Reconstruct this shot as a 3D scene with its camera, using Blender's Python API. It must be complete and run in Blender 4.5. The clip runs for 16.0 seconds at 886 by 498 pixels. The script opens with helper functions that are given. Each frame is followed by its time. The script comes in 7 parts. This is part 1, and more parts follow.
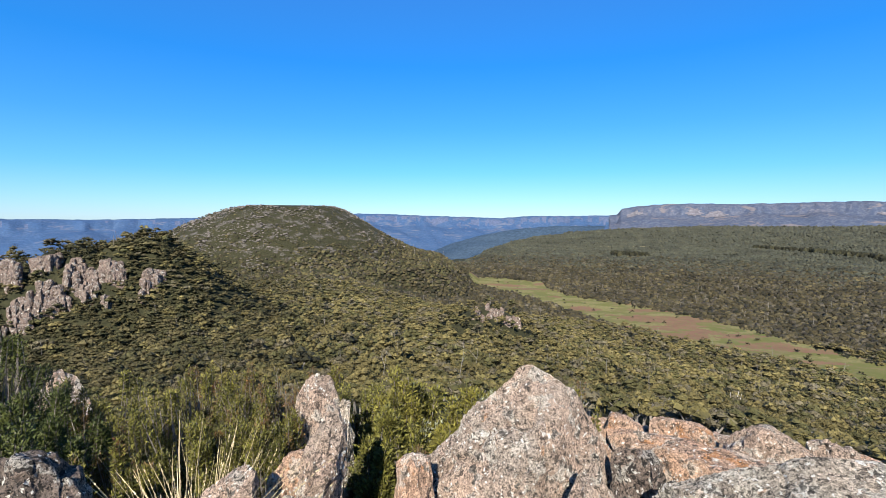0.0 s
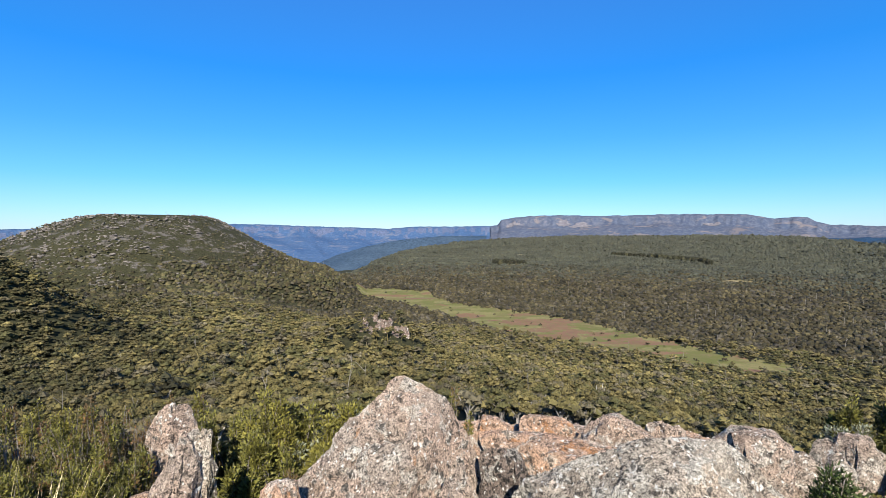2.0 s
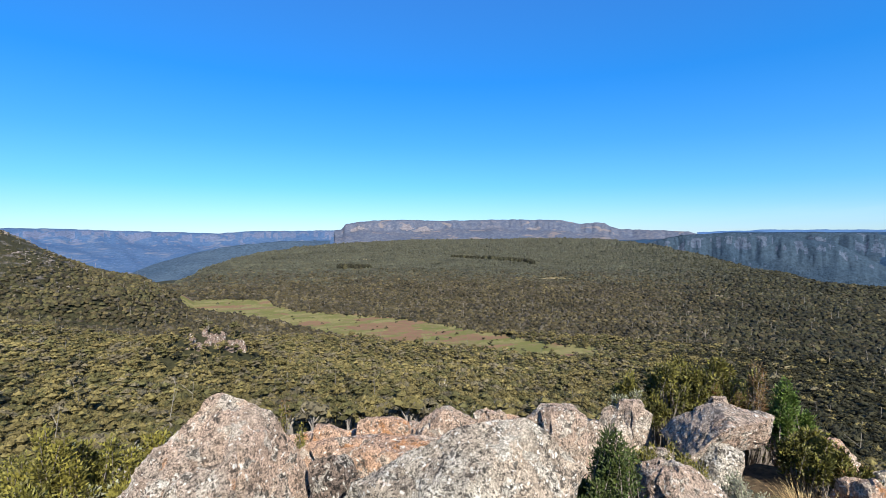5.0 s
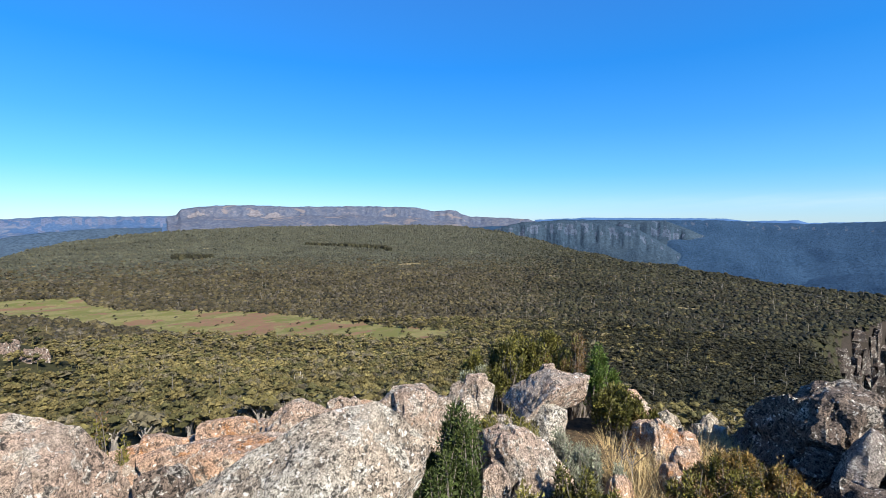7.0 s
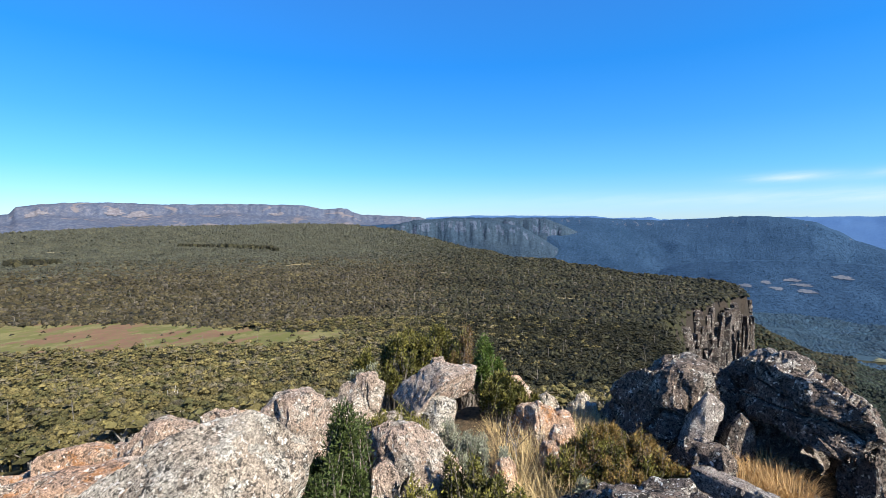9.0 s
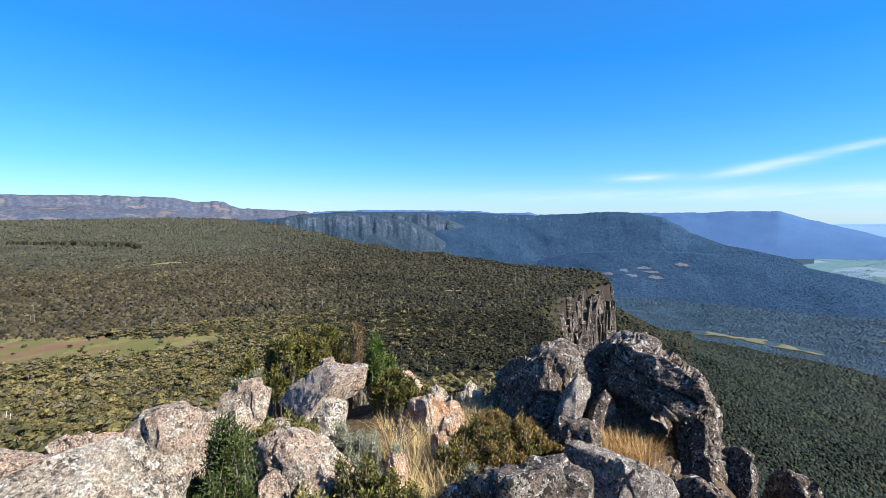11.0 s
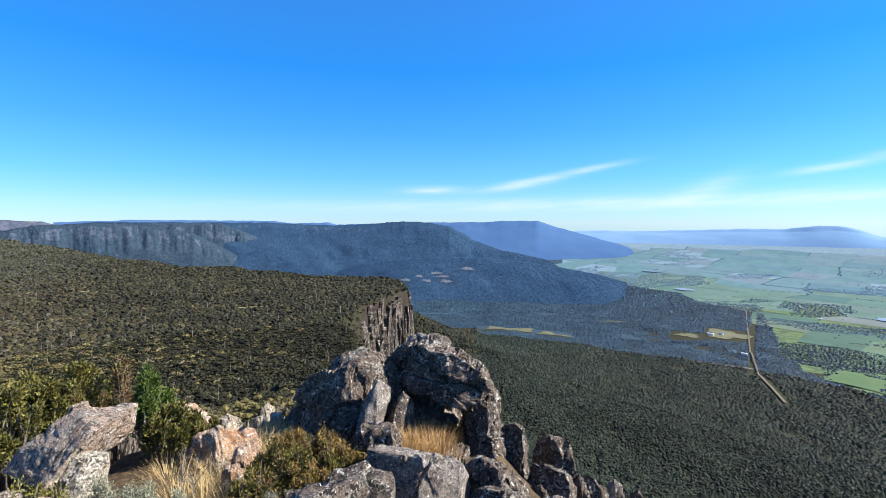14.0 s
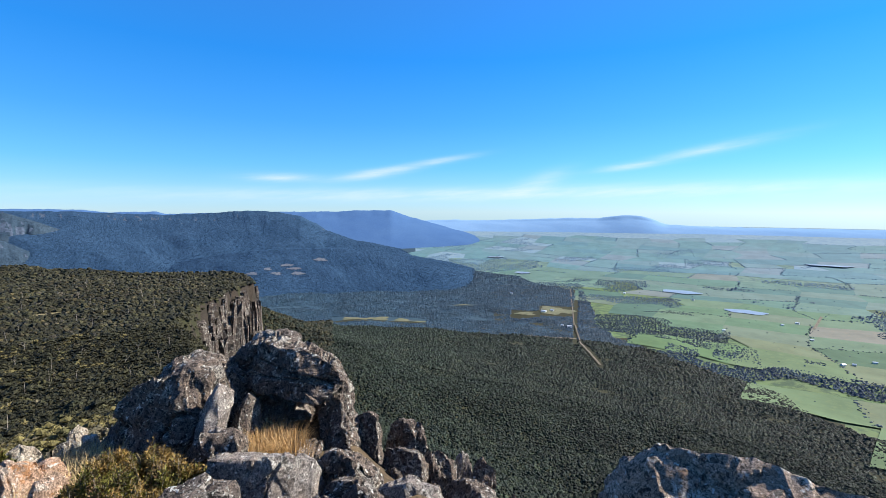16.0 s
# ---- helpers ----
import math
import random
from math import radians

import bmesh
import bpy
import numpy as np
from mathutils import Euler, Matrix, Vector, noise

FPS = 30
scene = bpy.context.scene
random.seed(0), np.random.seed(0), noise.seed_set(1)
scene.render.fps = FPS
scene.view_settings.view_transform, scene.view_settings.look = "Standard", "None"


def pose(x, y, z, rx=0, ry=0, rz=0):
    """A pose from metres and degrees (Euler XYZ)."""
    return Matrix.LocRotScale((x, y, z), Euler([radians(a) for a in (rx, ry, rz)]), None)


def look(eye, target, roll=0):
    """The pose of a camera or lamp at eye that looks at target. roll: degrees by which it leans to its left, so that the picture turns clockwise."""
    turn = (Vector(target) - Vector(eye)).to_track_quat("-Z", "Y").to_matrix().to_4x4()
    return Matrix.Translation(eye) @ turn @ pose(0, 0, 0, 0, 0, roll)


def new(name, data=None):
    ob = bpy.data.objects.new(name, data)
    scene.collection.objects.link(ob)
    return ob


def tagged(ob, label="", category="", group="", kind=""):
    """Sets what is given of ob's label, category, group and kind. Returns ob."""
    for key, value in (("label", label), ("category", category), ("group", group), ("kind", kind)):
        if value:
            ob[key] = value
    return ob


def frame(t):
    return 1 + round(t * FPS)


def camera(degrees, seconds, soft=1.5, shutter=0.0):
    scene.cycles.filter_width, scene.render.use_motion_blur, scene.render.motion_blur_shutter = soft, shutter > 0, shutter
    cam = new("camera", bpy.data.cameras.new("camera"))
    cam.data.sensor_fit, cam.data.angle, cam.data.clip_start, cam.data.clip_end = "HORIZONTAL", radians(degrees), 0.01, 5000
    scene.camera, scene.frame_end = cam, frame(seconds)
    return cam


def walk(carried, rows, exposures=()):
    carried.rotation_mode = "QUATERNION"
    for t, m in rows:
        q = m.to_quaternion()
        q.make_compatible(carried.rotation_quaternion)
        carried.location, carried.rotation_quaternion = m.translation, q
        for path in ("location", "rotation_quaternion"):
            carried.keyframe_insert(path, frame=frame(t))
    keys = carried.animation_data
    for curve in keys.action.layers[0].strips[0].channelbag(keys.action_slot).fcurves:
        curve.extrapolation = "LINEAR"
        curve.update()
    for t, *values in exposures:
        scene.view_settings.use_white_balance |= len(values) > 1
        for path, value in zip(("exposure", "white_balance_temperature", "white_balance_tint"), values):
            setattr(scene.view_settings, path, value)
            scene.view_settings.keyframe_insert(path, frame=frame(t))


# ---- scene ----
cam = camera(86.96, 16.0, soft=0.5)
PATH = [
    (0.0, pose(-0.175, 0.088, 1.599, 86.164, -0.106, -0.829)),
    (0.5, pose(-0.148, 0.079, 1.603, 86.613, -0.040, -5.040)),
    (1.0, pose(-0.122, 0.076, 1.605, 86.839, -0.005, -7.518)),
    (1.5, pose(-0.094, 0.075, 1.606, 87.218, -0.025, -11.052)),
    (2.0, pose(-0.074, 0.075, 1.608, 87.471, -0.039, -14.587)),
    (2.5, pose(-0.053, 0.075, 1.604, 87.133, -0.009, -17.560)),
    (3.0, pose(-0.037, 0.074, 1.600, 87.653, -0.014, -21.067)),
    (3.5, pose(-0.004, 0.057, 1.595, 87.664, 0.056, -24.314)),
    (4.0, pose(0.013, 0.057, 1.597, 87.807, 0.084, -28.128)),
    (6.5, pose(0.018, -0.003, 1.599, 87.008, -0.036, -44.466)),
    (7.0, pose(0.040, 0.006, 1.595, 86.394, -0.123, -50.907)),
    (7.5, pose(0.050, 0.004, 1.592, 86.287, -0.001, -54.862)),
    (8.0, pose(0.057, 0.004, 1.590, 86.604, 0.070, -57.221)),
    (8.5, pose(0.067, 0.002, 1.587, 86.675, 0.137, -60.371)),
    (9.0, pose(0.100, -0.010, 1.570, 86.165, 0.121, -64.060)),
    (11.5, pose(0.080, -0.014, 1.607, 85.714, -0.144, -81.467)),
    (12.0, pose(0.082, -0.014, 1.603, 85.961, -0.084, -85.645)),
    (12.5, pose(0.077, -0.016, 1.607, 86.192, -0.032, -88.772)),
    (13.0, pose(0.059, -0.027, 1.614, 86.701, -0.026, -91.625)),
    (13.5, pose(0.045, -0.034, 1.616, 86.801, 0.013, -97.041)),
    (14.0, pose(0.062, -0.038, 1.613, 86.748, 0.003, -101.790)),
    (14.5, pose(0.055, -0.043, 1.613, 86.014, -0.060, -106.658)),
    (15.0, pose(0.047, -0.052, 1.616, 86.112, -0.041, -110.823)),
    (15.5, pose(0.040, -0.052, 1.615, 86.291, 0.013, -115.255)),
    (16.0, pose(0.031, -0.064, 1.621, 85.481, -0.112, -119.554)),
]
walk(cam, PATH, ((0.0, 1.36), (6.5, 1.40), (9.0, 1.47), (11.5, 1.52), (14.5, 1.52), (16.0, 1.43)))

# ---- sky, sun, exposure ----
SUN_BEARING, SUN_HEIGHT = 190.0, 36.0
world = bpy.data.worlds.new("sky")
scene.world = world
world.use_nodes = True
wt = world.node_tree
wt.nodes.clear()


def wn(kind, **kw):
    n = wt.nodes.new(kind)
    for k, v in kw.items():
        if k in n.inputs:
            n.inputs[k].default_value = v
    return n


sky = wt.nodes.new("ShaderNodeTexSky")
sky.sky_type, sky.sun_disc = "NISHITA", False
sky.sun_elevation, sky.sun_rotation = radians(SUN_HEIGHT), radians(SUN_BEARING)
sky.altitude, sky.air_density, sky.dust_density, sky.ozone_density = 1200, 1.0, 0.3, 3.0
back = wn("ShaderNodeBackground", Strength=0.080)
wout = wt.nodes.new("ShaderNodeOutputWorld")


def cirrus(colour):
    """Thin streaks of high cloud low over the southern plain."""
    geo = wt.nodes.new("ShaderNodeTexCoord")
    sep = wt.nodes.new("ShaderNodeSeparateXYZ")
    wt.links.new(geo.outputs["Generated"], sep.inputs[0])

    def m(op, a, b=None, c=None):
        n = wt.nodes.new("ShaderNodeMath")
        n.operation = op
        for i, v in enumerate((a, b, c)):
            if v is None:
                continue
            if isinstance(v, (int, float)):
                n.inputs[i].default_value = v
            else:
                wt.links.new(v, n.inputs[i])
        return n.outputs[0]

    x, y, z = sep.outputs
    bear = m("MULTIPLY", m("ARCTAN2", x, y), 57.2958)
    bear = m("ADD", bear, m("MULTIPLY", m("LESS_THAN", bear, 0.0), 360.0))
    el = m("MULTIPLY", m("ARCSINE", z), 57.2958)
    vec = wt.nodes.new("ShaderNodeCombineXYZ")
    wt.links.new(m("MULTIPLY", bear, 0.16), vec.inputs[0])
    wt.links.new(m("MULTIPLY", m("SUBTRACT", el, m("MULTIPLY", bear, 0.09)), 1.3), vec.inputs[1])
    nz = wn("ShaderNodeTexNoise", Scale=1.0, Detail=6.0, Roughness=0.6)
    wt.links.new(vec.outputs[0], nz.inputs["Vector"])
    total = None
    # bearing, height, half length, half thickness, rise per degree, strength
    for b, e, lx, ly, rise, k in ((100.5, 3.9, 3.6, 0.42, 0.02, 0.34), (111.5, 4.6, 4.2, 0.5, 0.16, 0.38),
                                  (119.0, 6.1, 4.0, 0.36, 0.16, 0.3), (131.0, 3.6, 3.0, 0.9, 0.30, 0.22),
                                  (141.0, 5.2, 3.2, 0.35, 0.10, 0.32), (149.0, 6.6, 5.5, 0.5, 0.16, 0.26),
                                  (100.0, 1.9, 30.0, 0.8, 0.0, 0.13), (124.0, 2.2, 22.0, 0.7, 0.01, 0.2),
                                  (152.0, 2.4, 22.0, 0.8, 0.0, 0.2)):
        db = m("SUBTRACT", bear, b)
        de = m("SUBTRACT", m("SUBTRACT", el, e), m("MULTIPLY", db, rise))
        q = m("ADD", m("POWER", m("DIVIDE", m("ABSOLUTE", db), lx), 2.0), m("POWER", m("DIVIDE", m("ABSOLUTE", de), ly), 2.0))
        g = m("MULTIPLY", m("EXPONENT", m("MULTIPLY", q, -1.0)), k)
        total = g if total is None else m("ADD", total, g)
    amount = m("MULTIPLY", total, m("MULTIPLY_ADD", nz.outputs[0], 3.0, -0.3))
    clamp = wt.nodes.new("ShaderNodeClamp")
    wt.links.new(amount, clamp.inputs[0])
    mix = wt.nodes.new("ShaderNodeMix")
    mix.data_type = "RGBA"
    wt.links.new(clamp.outputs[0], mix.inputs[0])
    wt.links.new(colour, mix.inputs[6])
    mix.inputs[7].default_value = (4.6, 4.9, 5.1, 1)
    return mix.outputs[2]


deep = wt.nodes.new("ShaderNodeValToRGB")
rise = wt.nodes.new("ShaderNodeSeparateXYZ")
wt.links.new(wt.nodes.new("ShaderNodeTexCoord").outputs["Generated"], rise.inputs[0])
wt.links.new(rise.outputs[2], deep.inputs[0])
for stop, (pos, tint) in zip([deep.color_ramp.elements[0], deep.color_ramp.elements[1], deep.color_ramp.elements.new(0.1), deep.color_ramp.elements.new(0.3)],
                             ((0.0, (0.43, 0.562, 0.80)), (0.62, (0.035, 0.495, 1.0)), (0.1, (0.26, 0.572, 0.91)), (0.3, (0.10, 0.55, 1.0)))):
    stop.position, stop.color = pos, (*tint, 1)
tinted = wt.nodes.new("ShaderNodeMix")
tinted.data_type, tinted.blend_type = "RGBA", "MULTIPLY"
tinted.inputs[0].default_value = 1.0
wt.links.new(sky.outputs[0], tinted.inputs[6])
wt.links.new(deep.outputs[0], tinted.inputs[7])
# the clear blue of dry mountain air, evened out round the horizon
clear = wt.nodes.new("ShaderNodeValToRGB")
wt.links.new(rise.outputs[2], clear.inputs[0])
while len(clear.color_ramp.elements) < 7:
    clear.color_ramp.elements.new(0.5)
for stop, (pos, tint) in zip(clear.color_ramp.elements, ((0.0, (2.6, 4.0, 4.7)), (0.035, (1.9, 3.75, 4.9)), (0.09, (0.90, 3.0, 5.0)), (0.18, (0.38, 2.25, 5.0)), (0.30, (0.17, 1.75, 5.0)), (0.45, (0.09, 1.4, 4.9)), (1.0, (0.06, 0.9, 3.6)))):
    stop.position, stop.color = pos, (*tint, 1)
even = wt.nodes.new("ShaderNodeMix")
even.data_type = "RGBA"
even.inputs[0].default_value = 0.38
wt.links.new(tinted.outputs[2], even.inputs[6])
wt.links.new(clear.outputs[0], even.inputs[7])
wt.links.new(cirrus(even.outputs[2]), back.inputs[0])
wt.links.new(back.outputs[0], wout.inputs[0])
sun = new("sun", bpy.data.lights.new("sun", "SUN"))
sun.data.energy, sun.data.angle, sun.data.color = 5.0, radians(0.53), (1.0, 0.94, 0.85)
sb, sh = radians(SUN_BEARING), radians(SUN_HEIGHT)
sun.matrix_world = look((0, 0, 60), (-40 * math.sin(sb) * math.cos(sh), -40 * math.cos(sb) * math.cos(sh), 60 - 40 * math.sin(sh)))


# ---- materials ----
class Mat:
    """A small builder of node materials."""

    def __init__(self, name, rough=0.9, spec=0.3):
        self.mat = bpy.data.materials.new(name)
        self.mat.use_nodes = True
        self.t = self.mat.node_tree
        self.bsdf = self.t.nodes["Principled BSDF"]
        self.bsdf.inputs["Roughness"].default_value = rough
        self.bsdf.inputs["Specular IOR Level"].default_value = spec
        self.coord = self.t.nodes.new("ShaderNodeTexCoord").outputs["Object"]
        self.geo = self.t.nodes.new("ShaderNodeNewGeometry")

    def link(self, a, b):
        self.t.links.new(a, b)

    def noise(self, scale, detail=4.0, rough=0.55, vec=None, dist=0.0):
        n = self.t.nodes.new("ShaderNodeTexNoise")
        n.inputs["Scale"].default_value, n.inputs["Detail"].default_value = scale, detail
        n.inputs["Roughness"].default_value, n.inputs["Distortion"].default_value = rough, dist
        self.link(vec or self.coord, n.inputs["Vector"])
        return n.outputs[0]

    def cells(self, scale, what="Color", feature="F1", vec=None):
        n = self.t.nodes.new("ShaderNodeTexVoronoi")
        n.feature = feature
        n.inputs["Scale"].default_value = scale
        self.link(vec or self.coord, n.inputs["Vector"])
        return n.outputs[what]

    def scaled(self, sx, sy, sz):
        n = self.t.nodes.new("ShaderNodeMapping")
        n.inputs["Scale"].default_value = (sx, sy, sz)
        self.link(self.coord, n.inputs["Vector"])
        return n.outputs[0]

    def ramp(self, fac, *stops):
        n = self.t.nodes.new("ShaderNodeValToRGB")
        e = n.color_ramp.elements
        while len(e) < len(stops):
            e.new(0.5)
        for el, (p, c) in zip(e, stops):
            el.position = p
            el.color = (*c, 1) if isinstance(c, tuple) else (c, c, c, 1)
        self.link(fac, n.inputs[0])
        return n.outputs[0]

    def mix(self, fac, a, b, mode="MIX"):
        n = self.t.nodes.new("ShaderNodeMix")
        n.data_type, n.blend_type = "RGBA", mode
        for sock, v in ((n.inputs[0], fac), (n.inputs[6], a), (n.inputs[7], b)):
            if isinstance(v, (int, float)):
                sock.default_value = v if sock.type == "VALUE" else (v, v, v, 1)
            elif isinstance(v, tuple):
                sock.default_value = (*v, 1)
            else:
                self.link(v, sock)
        return n.outputs[2]

    def colour(self, c):
        if isinstance(c, tuple):
            self.bsdf.inputs["Base Color"].default_value = (*c, 1)
        else:
            self.link(c, self.bsdf.inputs["Base Color"])
        return self

    def bump(self, h, dist=0.05, strength=0.6):
        n = self.t.nodes.new("ShaderNodeBump")
        n.inputs["Distance"].default_value, n.inputs["Strength"].default_value = dist, strength
        self.link(h, n.inputs["Height"])
        self.link(n.outputs[0], self.bsdf.inputs["Normal"])
        return self

    def random(self):
        n = self.t.nodes.new("ShaderNodeObjectInfo")
        return n.outputs["Random"]

    def island(self):
        return self.geo.outputs["Random Per Island"]


def rock_material(name, base, warm, orange=0.5, white=0.5, dark=0.4, rough_scale=1.0):
    """Weathered dolerite with crusts of white, black and orange lichen."""
    m = Mat(name, 0.92, 0.2)
    s = rough_scale
    # bent coordinates give the crusts ragged rims
    bend = m.t.nodes.new("ShaderNodeTexNoise")
    bend.inputs["Scale"].default_value, bend.inputs["Detail"].default_value = 30 * s, 4
    m.link(m.coord, bend.inputs["Vector"])
    add = m.t.nodes.new("ShaderNodeVectorMath")
    add.operation = "MULTIPLY_ADD"
    add.inputs[1].default_value = (0.05 / s,) * 3
    m.link(bend.outputs[1], add.inputs[0])
    m.link(m.coord, add.inputs[2])
    vec = add.outputs[0]

    def blobs(scale, share, r0, r1):
        """Ragged round crusts in a share of the cells."""
        pick = m.t.nodes.new("ShaderNodeSeparateColor")
        m.link(m.cells(scale * s, "Color", vec=vec), pick.inputs[0])
        return m.mix(1.0, m.ramp(m.cells(scale * s, "Distance", vec=vec), (r0, 1.0), (r1, 0.0)), m.ramp(pick.outputs[0], (share - 0.01, 1.0), (share, 0.0)), "MULTIPLY")

    fine = m.noise(95 * s, 4, 0.75)
    c = m.mix(m.ramp(m.noise(2.2 * s, 6, 0.6), (0.42, 0.0), (0.58, 1.0)), base, warm)
    # bare reddish stone and grey bloom, each with a hard ragged rim
    c = m.mix(m.ramp(m.noise(5 * s, 5, 0.65, vec=vec), (0.56, 0.0), (0.58, 0.75)), c, tuple(v * 0.62 for v in warm))
    c = m.mix(m.ramp(m.noise(8 * s, 4, 0.6, vec=vec), (0.58 - 0.03 * white, 0.0), (0.60 - 0.03 * white, 0.8)), c, tuple(0.45 * v + 0.55 * w for v, w in zip(base, (0.52, 0.49, 0.42))))
    org = m.ramp(m.noise(4.5 * s, 6, 0.7, vec=vec), (0.70 - 0.14 * orange, 0.0), (0.72 - 0.14 * orange, 1.0))
    c = m.mix(m.mix(org, 0.0, 0.8 * min(1.0, orange + 0.3)), c, m.mix(m.ramp(fine, (0.42, 0.0), (0.58, 1.0)), (0.50, 0.22, 0.065), (0.32, 0.16, 0.08)))
    # black crusts, thick in places
    where = m.noise(3.0 * s, 4, 0.6)
    for scale, cut in ((16, 0.60), (38, 0.57), (80, 0.57)):
        spots = m.ramp(m.noise(scale * s, 3, 0.6, vec=vec), (cut, 0.0), (cut + 0.03, 1.0))
        spots = m.mix(1.0, spots, m.ramp(where, (0.56 - 0.26 * dark, 0.25), (0.62 - 0.26 * dark, 1.0)), "MULTIPLY")
        c = m.mix(m.mix(spots, 0.0, 0.5 + 0.42 * dark), c, (0.024, 0.021, 0.018))
    # grain of the stone
    c = m.mix(1.0, c, m.ramp(m.noise(24 * s, 7, 0.75), (0.40, 0.72), (0.5, 1.0), (0.60, 1.28)), "MULTIPLY")
    c = m.mix(1.0, c, m.ramp(fine, (0.42, 0.62), (0.5, 1.0), (0.58, 1.45)), "MULTIPLY")
    # white crusts, large and small
    pale = m.mix(m.ramp(fine, (0.44, 0.0), (0.56, 1.0)), (0.50, 0.475, 0.41), (0.76, 0.745, 0.69))
    c = m.mix(m.mix(m.ramp(m.noise(11 * s, 4, 0.62, vec=vec), (0.685 - 0.02 * white, 0.0), (0.695 - 0.02 * white, 1.0)), 0.0, 0.9), c, pale)
    c = m.mix(m.mix(m.ramp(m.noise(27 * s, 3, 0.6, vec=vec), (0.675 - 0.03 * white, 0.0), (0.69 - 0.03 * white, 1.0)), 0.0, 0.9), c, pale)
    c = m.mix(m.mix(blobs(34, 0.16 * white, 0.22, 0.30), 0.0, 0.9), c, (0.72, 0.70, 0.64))
    m.colour(c)
    h = m.mix(0.5, m.mix(0.5, m.noise(13 * s, 9, 0.8), m.noise(34 * s, 7, 0.8)), fine)
    m.bump(h, 0.06 / s, 1.0)
    return m.mat


def dim(c, k=0.74):
    return tuple(v * k for v in c)


def leaf_material(name, tones, cell=0.16, spread=0.5, trans=0.15):
    """Foliage: one tone for each plant, lightly varied from leaf to leaf."""
    m = Mat(name, 0.62, 0.25)
    tones = [dim(t, 0.82) for t in tones]
    plant = m.ramp(m.noise(cell, 3, 0.6), *[(0.3 + 0.4 * i / max(1, len(tones) - 1), t) for i, t in enumerate(tones)])
    leafy = m.ramp(m.island(), (0.0, 1.0 - spread), (1.0, 1.0 + 0.6 * spread))
    c = m.mix(1.0, plant, leafy, "MULTIPLY")
    m.colour(c)
    if trans:
        tr = m.t.nodes.new("ShaderNodeBsdfTranslucent")
        m.link(c, tr.inputs[0])
        mx = m.t.nodes.new("ShaderNodeMixShader")
        mx.inputs[0].default_value = trans
        m.link(m.bsdf.outputs[0], mx.inputs[1])
        m.link(tr.outputs[0], mx.inputs[2])
        m.link(mx.outputs[0], m.t.nodes["Material Output"].inputs[0])
    return m.mat


def canopy_material(name, tones, tree=0.14, stand=0.012, spread=1.0):
    """Woodland canopy: each crown its own tone, with slow changes from stand to stand."""
    m = Mat(name, 0.75, 0.15)
    tones = [dim(t) for t in tones]
    cell = m.t.nodes.new("ShaderNodeSeparateColor")
    m.link(m.cells(tree), cell.inputs[0])
    one = m.ramp(cell.outputs[0], *[((i + 0.5) / len(tones), t) for i, t in enumerate(tones)])
    slow = m.ramp(m.noise(stand, 4, 0.6), (0.32, 0.72), (0.68, 1.25))
    c = m.mix(1.0, one, slow, "MULTIPLY")
    c = m.mix(1.0, c, m.ramp(m.noise(1.1 if tree > 0.09 else 0.5, 3, 0.65), *(((0.34, 0.62), (0.5, 0.97), (0.66, 1.38)) if tree > 0.09 else ((0.34, 0.75), (0.66, 1.25)))), "MULTIPLY")
    m.bump(m.noise(0.9 if tree > 0.09 else 0.4, 3, 0.6), 1.2, 0.8 if tree > 0.09 else 0.3)
    c = m.mix(1.0, c, m.ramp(m.island(), (0.0, 1 - 0.5 * spread), (0.6, 1.0), (1.0, 1 + 0.75 * spread)), "MULTIPLY")
    m.colour(c)
    return m.mat


def ground_material(name, a, b, c3, scale=0.05, patch=9, cut=0.46):
    m = Mat(name, 0.95, 0.1)
    a, b, c3 = dim(a), dim(b), dim(c3)
    c = m.mix(m.ramp(m.noise(scale, 5, 0.6), (0.35, 0.0), (0.65, 1.0)), a, b)
    c = m.mix(m.ramp(m.noise(scale * patch, 6, 0.65), (cut, 0.0), (cut + 0.14, 0.85)), c, c3)
    m.colour(c)
    m.bump(m.noise(scale * 30, 4, 0.7), 0.6 / (scale * 30) * 0.1, 0.6)
    return m.mat


def hazed_slope_material(name, a, b, cliff=None, scale=0.004, grain=1.0):
    """Distant slopes, with the blue of hazy air mixed into their base colours."""
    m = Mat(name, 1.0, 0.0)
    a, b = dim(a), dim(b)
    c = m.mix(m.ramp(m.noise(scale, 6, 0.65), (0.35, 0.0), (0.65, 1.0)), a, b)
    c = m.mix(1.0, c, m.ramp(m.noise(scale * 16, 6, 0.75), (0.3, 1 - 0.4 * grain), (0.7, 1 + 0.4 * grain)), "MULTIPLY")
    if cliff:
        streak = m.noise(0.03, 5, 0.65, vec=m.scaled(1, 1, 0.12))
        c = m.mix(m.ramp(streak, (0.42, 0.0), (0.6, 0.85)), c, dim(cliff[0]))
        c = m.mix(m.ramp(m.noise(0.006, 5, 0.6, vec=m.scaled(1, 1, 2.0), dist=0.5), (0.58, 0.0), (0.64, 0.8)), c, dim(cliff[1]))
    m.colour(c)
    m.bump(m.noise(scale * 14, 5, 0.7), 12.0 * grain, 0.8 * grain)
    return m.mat


